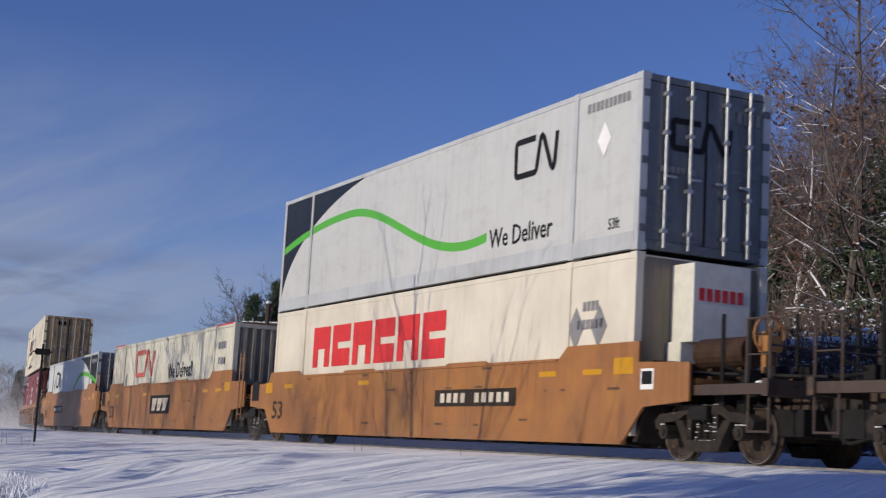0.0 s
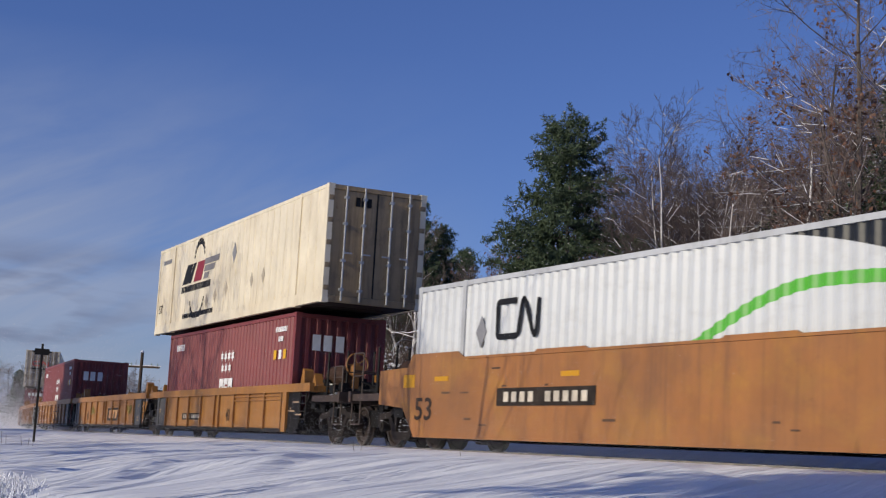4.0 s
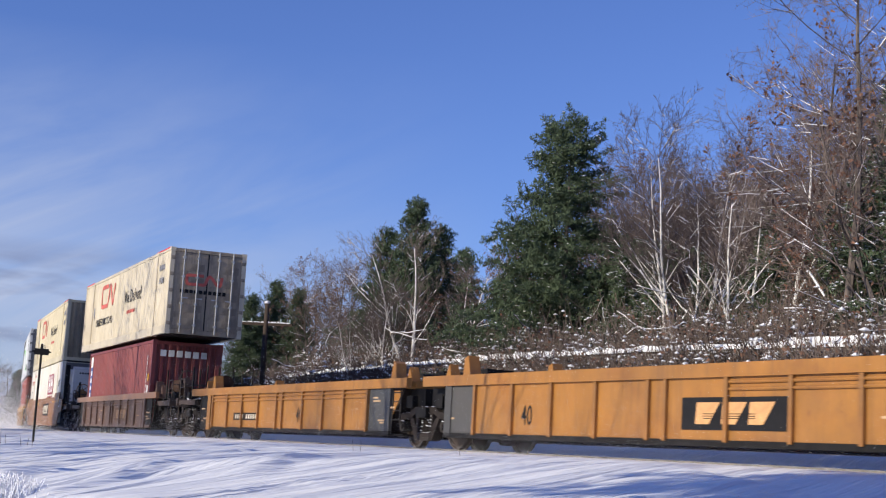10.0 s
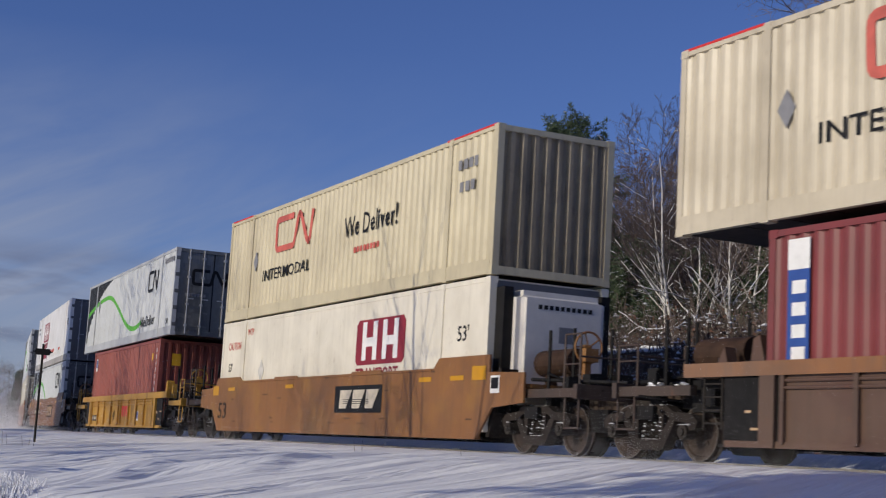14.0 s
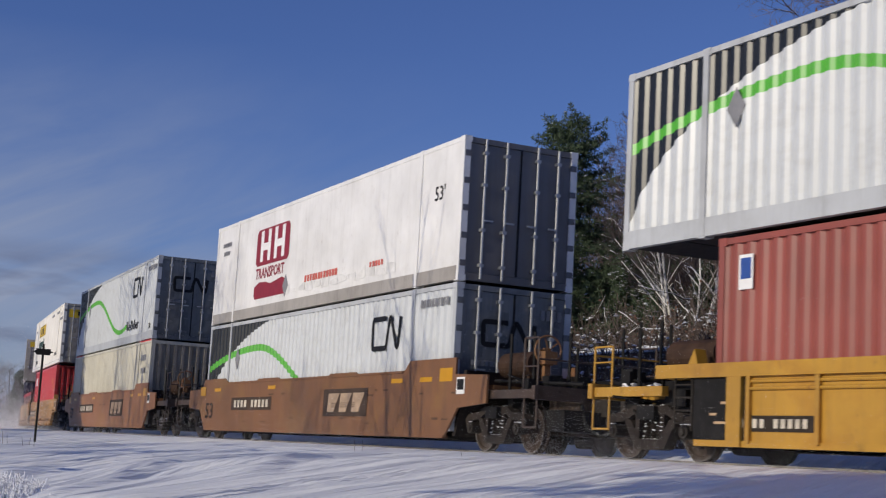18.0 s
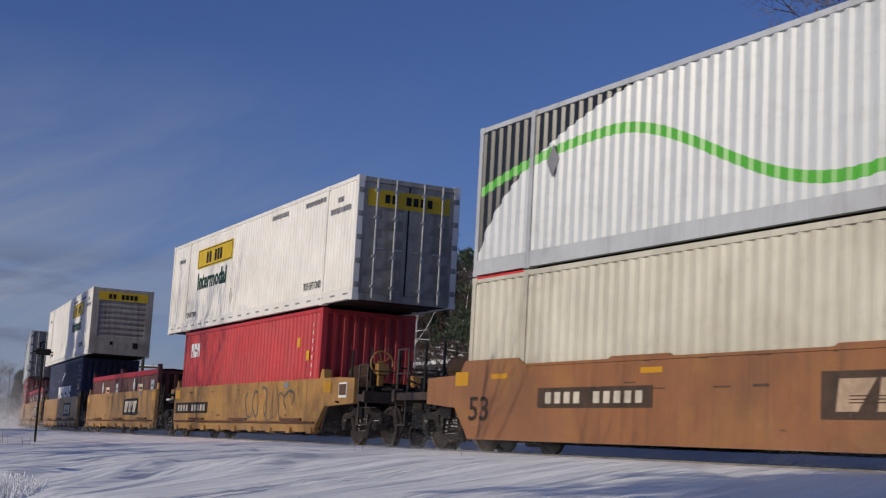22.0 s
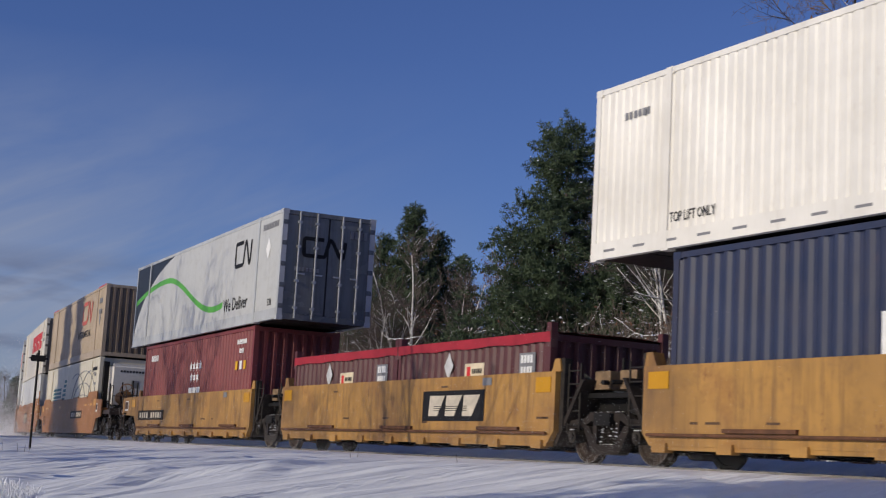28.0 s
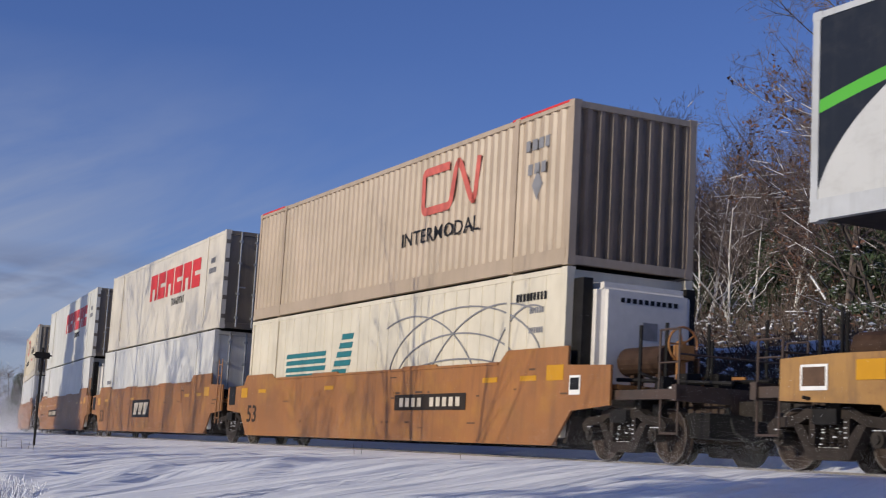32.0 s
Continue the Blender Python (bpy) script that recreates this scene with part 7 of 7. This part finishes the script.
tagged(new("lying_snow", drift.mesh("lying_snow", SNOW_CLOD)), "pads of snow lying on twigs and brush", "snow", kind="stuff")


def fence_top(u):
    return float(np.interp(u, [-26, -3, 4, 16, 45], [2.6, 2.88, 3.06, 3.2, 3.22]))


def guard_rail():
    """A low cable-and-post barrier along the bench above the far bank, capped with snow."""
    fence = thing("guard_rail", "weathered barrier along the bank, capped with snow", "fence")
    post = mesh_of(boxes((-0.05, 0.05, -0.05, 0.05, -0.9, 0.04)), "post", CREOSOTE)
    for i in range(22):
        uu = -26 + i * 3.2
        p = beside(uu, -9.5)
        part("post", post, None, fence, at=Matrix.Translation((p.x, p.y, fence_top(uu))))
    net = Strands()
    for i in range(520):
        uu = -26 + i * 0.125
        for lean in (-0.45, 0.45):
            net.stick(beside(uu, -9.47, fence_top(uu) - 0.8), beside(uu + lean, -9.47, fence_top(uu + lean) + 0.02), 0.004, 0.004)
    part("netting", net.mesh("netting", GALV), None, fence, "grey wire netting")
    rr = random.Random(4)
    for name, lo, hi, half, mat in (("rail_beam", -0.05, 0.0, 0.03, CREOSOTE), ("snow_cap", 0.0, 0.1, 0.11, SNOW_CLOD)):
        st = Strands()
        us = np.arange(-26, 42, 0.5)
        n0 = 0
        for j, uu in enumerate(us):
            lift = max(0.0, rr.uniform(-0.06, 0.08)) + (0.14 if -6 < uu < 0 else 0.03) if name == "snow_cap" else 0.0
            for v, z in ((-9.5 - half, lo), (-9.5 + half, lo), (-9.5 + half * 0.7, hi + lift), (-9.5 - half * 0.7, hi + lift)):
                st.v.append(tuple(beside(float(uu), v, fence_top(float(uu)) + z)))
            if j:
                a, b = (j - 1) * 4, j * 4
                for i in range(4):
                    st.f.append((a + i, a + (i + 1) % 4, b + (i + 1) % 4, b + i))
        part(name, st.mesh(name, mat), None, fence)


guard_rail()


def utility_pole(at, height, arm, turn, label):
    pole = thing("utility_pole", label, "pole", "poles along the line")
    pole.matrix_basis = Matrix.Translation(at) @ Matrix.Rotation(turn, 4, "Z")
    bm = bmesh.new()
    rod(bm, (0, 0, -0.5), (0, 0, height), 0.13, 10, 0.1)
    part("shaft", bm, CREOSOTE, pole, smooth=True)
    part("crossarm", boxes((-arm / 2, arm / 2, -0.06, 0.06, height - 1.0, height - 0.88)), CREOSOTE, pole)
    bm = bmesh.new()
    rr = random.Random(int(height * 10))
    x = -arm / 2
    while x < arm / 2 - 0.1:
        w = rr.uniform(0.1, 0.35)
        h = rr.uniform(0.02, 0.07)
        prism(bm, [(x, height - 0.88), (x + w, height - 0.88), (x + w * 0.8, height - 0.88 + h), (x + w * 0.2, height - 0.88 + h)], -0.05, 0.05)
        x += w
    lump(bm, (0, 0, height), 0.13, rr, 0.7)
    part("snow_cap", bm, SNOW_CLOD, pole)
    bm = bmesh.new()
    for xx in (-arm * 0.45, -arm * 0.28, arm * 0.28, arm * 0.45):
        rod(bm, (xx, 0, height - 0.88), (xx, 0, height - 0.7), 0.035, 8)
        part("insulator", bm, plain("glass_insulator", (0.35, 0.45, 0.42), 0.2), pole)
        bm = bmesh.new()
    bm.free()
    return pole


utility_pole((-7.4, 61.6, 0.5), 5.45, 2.3, -0.1, "dark wooden pole with a snow-covered crossarm")
utility_pole((-18.5, 90.2, -0.2), 5.4, 2.4, -0.2, "dark wooden pole with a snow-covered crossarm")

# overhead wires on the right-hand slope
for k in range(4):
    st = Strands()
    a, b = Vector((8.4, 44.0, 9.0 - k * 0.55)), Vector((17.0, 40.0, 11.0 - k * 0.62))
    prev = a
    for i in range(1, 13):
        f = i / 12
        q = a.lerp(b, f) - Vector((0, 0, 0.5 * math.sin(math.pi * f)))
        st.stick(prev, q, 0.012, 0.012, 4)
        prev = q
    tagged(new("overhead_wire", st.mesh("overhead_wire", GALV)), "thin overhead wire strung before the hillside", "wire", "overhead wires")


def flanger_sign():
    """Track-side marker: a thin post with a short dark board."""
    sign = thing("track_marker", "thin track-side post with a short dark board", "sign")
    sign.matrix_basis = Matrix.Translation((-9.55, 34.72, -0.25)) @ Matrix.Rotation(0.3, 4, "Z")
    bm = bmesh.new()
    rod(bm, (0, 0, -0.3), (0, 0, 2.25), 0.028, 8)
    part("post", bm, BLACK, sign)
    bm = boxes((-0.23, 0.23, -0.045, -0.02, 1.98, 2.13))
    bmesh.ops.bevel(bm, geom=[e for e in bm.edges if abs(e.verts[0].co.y - e.verts[1].co.y) > 0.01], offset=0.06, segments=3, affect="EDGES")
    part("board", bm, BLACK, sign)


flanger_sign()


def farmhouse(az, d, w, h, colour, label):
    x, y = polar(az, d)
    house = thing("house", label, "house", "houses far across the fields")
    house.matrix_basis = Matrix.Translation((x, y, 3.0)) @ Matrix.Rotation(0.4, 4, "Z")
    part("wall", boxes((-w / 2, w / 2, -w * 0.35, w * 0.35, -4, h)), plain("house_paint_%d" % int(colour[0] * 100), colour, 0.7), house)
    bm = bmesh.new()
    prism(bm, [(-w * 0.56, h), (w * 0.56, h), (0, h + w * 0.2)], -w * 0.4, w * 0.4)
    part("roof", bm, SNOW_CLOD, house, "snow-covered roof")
    for xx in (-w * 0.25, w * 0.2):
        part("window", boxes((xx - 0.4, xx + 0.4, -w * 0.35 - 0.03, -w * 0.35, h * 0.35, h * 0.35 + 1.1)), BLACK, house)


farmhouse(-12.1, 190, 3.2, 1.5, (0.62, 0.6, 0.58), "small pale house under a snowy roof")
farmhouse(-13.0, 200, 2.6, 1.3, (0.34, 0.36, 0.4), "small grey shed under a snowy roof")

# dry stalks that stick out of the snow
for x, y, n, h in ((-1.32, 24.97, 2, 0.16), (0.47, 21.99, 1, 0.15), (-9.2, 30.0, 3, 0.2), (-8.9, 31.5, 3, 0.2), (-9.8, 33.0, 2, 0.25)):
    st = Strands()
    z = ground_at(x, y)
    rr = random.Random(int(x * 10))
    for i in range(n):
        p = Vector((x + i * 0.11, y, z - 0.1))
        st.stick(p, p + Vector((rr.uniform(-0.06, 0.03), 0, 0.1 + h * rr.uniform(0.8, 1.2))), 0.007, 0.004, 4)
    tagged(new("weed_stalk", st.mesh("weed_stalk", BRUSH)), "dry weed stalks poking through the snow", "weed", "weed stalks")


st = Strands()
_fr = random.Random(6)
for i in range(900):
    x, y = _fr.gauss(-4.95, 0.3), _fr.gauss(16.6, 0.45)
    p = Vector((x, y, -0.9))
    q = p + Vector((_fr.gauss(0, 0.07), _fr.gauss(0, 0.07), 0.12 + _fr.random() * 0.2 * math.exp(-(x + 5.0) ** 2 * 3)))
    st.stick(p, q, 0.007, 0.004, 3)
    for k in range(3):
        st.clod(p.lerp(q, _fr.uniform(0.5, 1.0)), _fr.uniform(0.006, 0.018), _fr.uniform(0.006, 0.018), _fr.uniform(0.006, 0.016))
tagged(new("frosted_weeds", st.mesh("frosted_weeds", SNOW_CLOD)), "clump of weeds thick with frost in the snow", "weed", kind="stuff")


# ---- snow whirled up by the wheels ----
def spray_mesh(seed, n, length):
    rr = random.Random(seed)
    st = Strands()
    for i in range(n):
        a = rr.random()
        x = -length * 0.25 + length * a
        z = -0.12 + rr.expovariate(1.0) * ((0.09 + 0.24 * a) if i % 3 else 0.75)
        y = rr.uniform(-1.6, 1.0 + 1.6 * a)
        k = rr.uniform(0.0012, 0.003)
        st.blade(Vector((x, y, min(z, 2.2))), rand_way(rr) * k, rand_way(rr) * k)
    return st.mesh("snow_spray", SNOW_CLOD)


SPRAY = spray_mesh(3, 150000, 11.0)
for uu in (-9, 2, 13, 24, 35, 46, 54, 64, 74, 84, 94, 104, 115, 126, 136, 147, 158, 169, 180, 191, 202, 213, 224, 235, 246, 257, 268, 279, 290, 301, 312, 323, 334, 345, 356, 367, 378, 389, 400):
    cloud = tagged(new("snow_spray", SPRAY), "fine snow whirled up along the running wheels", "snow", "snow whirled up by the train", "stuff")
    MOVERS.append((cloud, float(uu), 0.0))


# snow dust that hangs over the line where the train comes out of the distance
st = Strands()
_fr = random.Random(12)
for i in range(190000):
    p = beside(38 + 100 * _fr.random() ** 0.8, _fr.uniform(-3, 7), -0.2 + min(5.0, _fr.expovariate(0.9)))
    st.blade(p, rand_way(_fr) * 0.015, rand_way(_fr) * 0.015)
tagged(new("snow_dust", st.mesh("snow_dust", SNOW_CLOD)), "fine snow dust hanging over the far track", "snow", kind="stuff")


# ---- what moves ----
def motions():
    """Every car and box runs down the line; the wheelsets roll while they are near."""
    times = [i * 0.5 for i in range(65)]
    for ob, u, z in MOVERS:
        rows = []
        for t in times:
            x0, y0, _ = on_track(u - run(t) - 6.5)
            x1, y1, _ = on_track(u - run(t) + 6.5)
            rows.append((t, pose((x0 + x1) / 2, (y0 + y1) / 2, z, 0, 0, math.degrees(math.atan2(y1 - y0, x1 - x0)))))
        walk(ob, rows)
    for w, dx, u in SPINNERS:
        def roll(t):
            return run(t) / 0.42
        near = [t for t in np.arange(0, 32.001, 0.06) if -22 < u - run(t) < 26]
        rows = [(0.0, near[0] if near else 0.0)] + [(float(t), float(t)) for t in near[1:]]
        rows = rows + [(32.0, rows[-1][1])] if rows[-1][0] < 31.95 else rows
        walk(w, [(t, pose(dx, 0, 0.42, 0, -math.degrees(roll(a)) % 360, 0)) for t, a in rows])


motions()
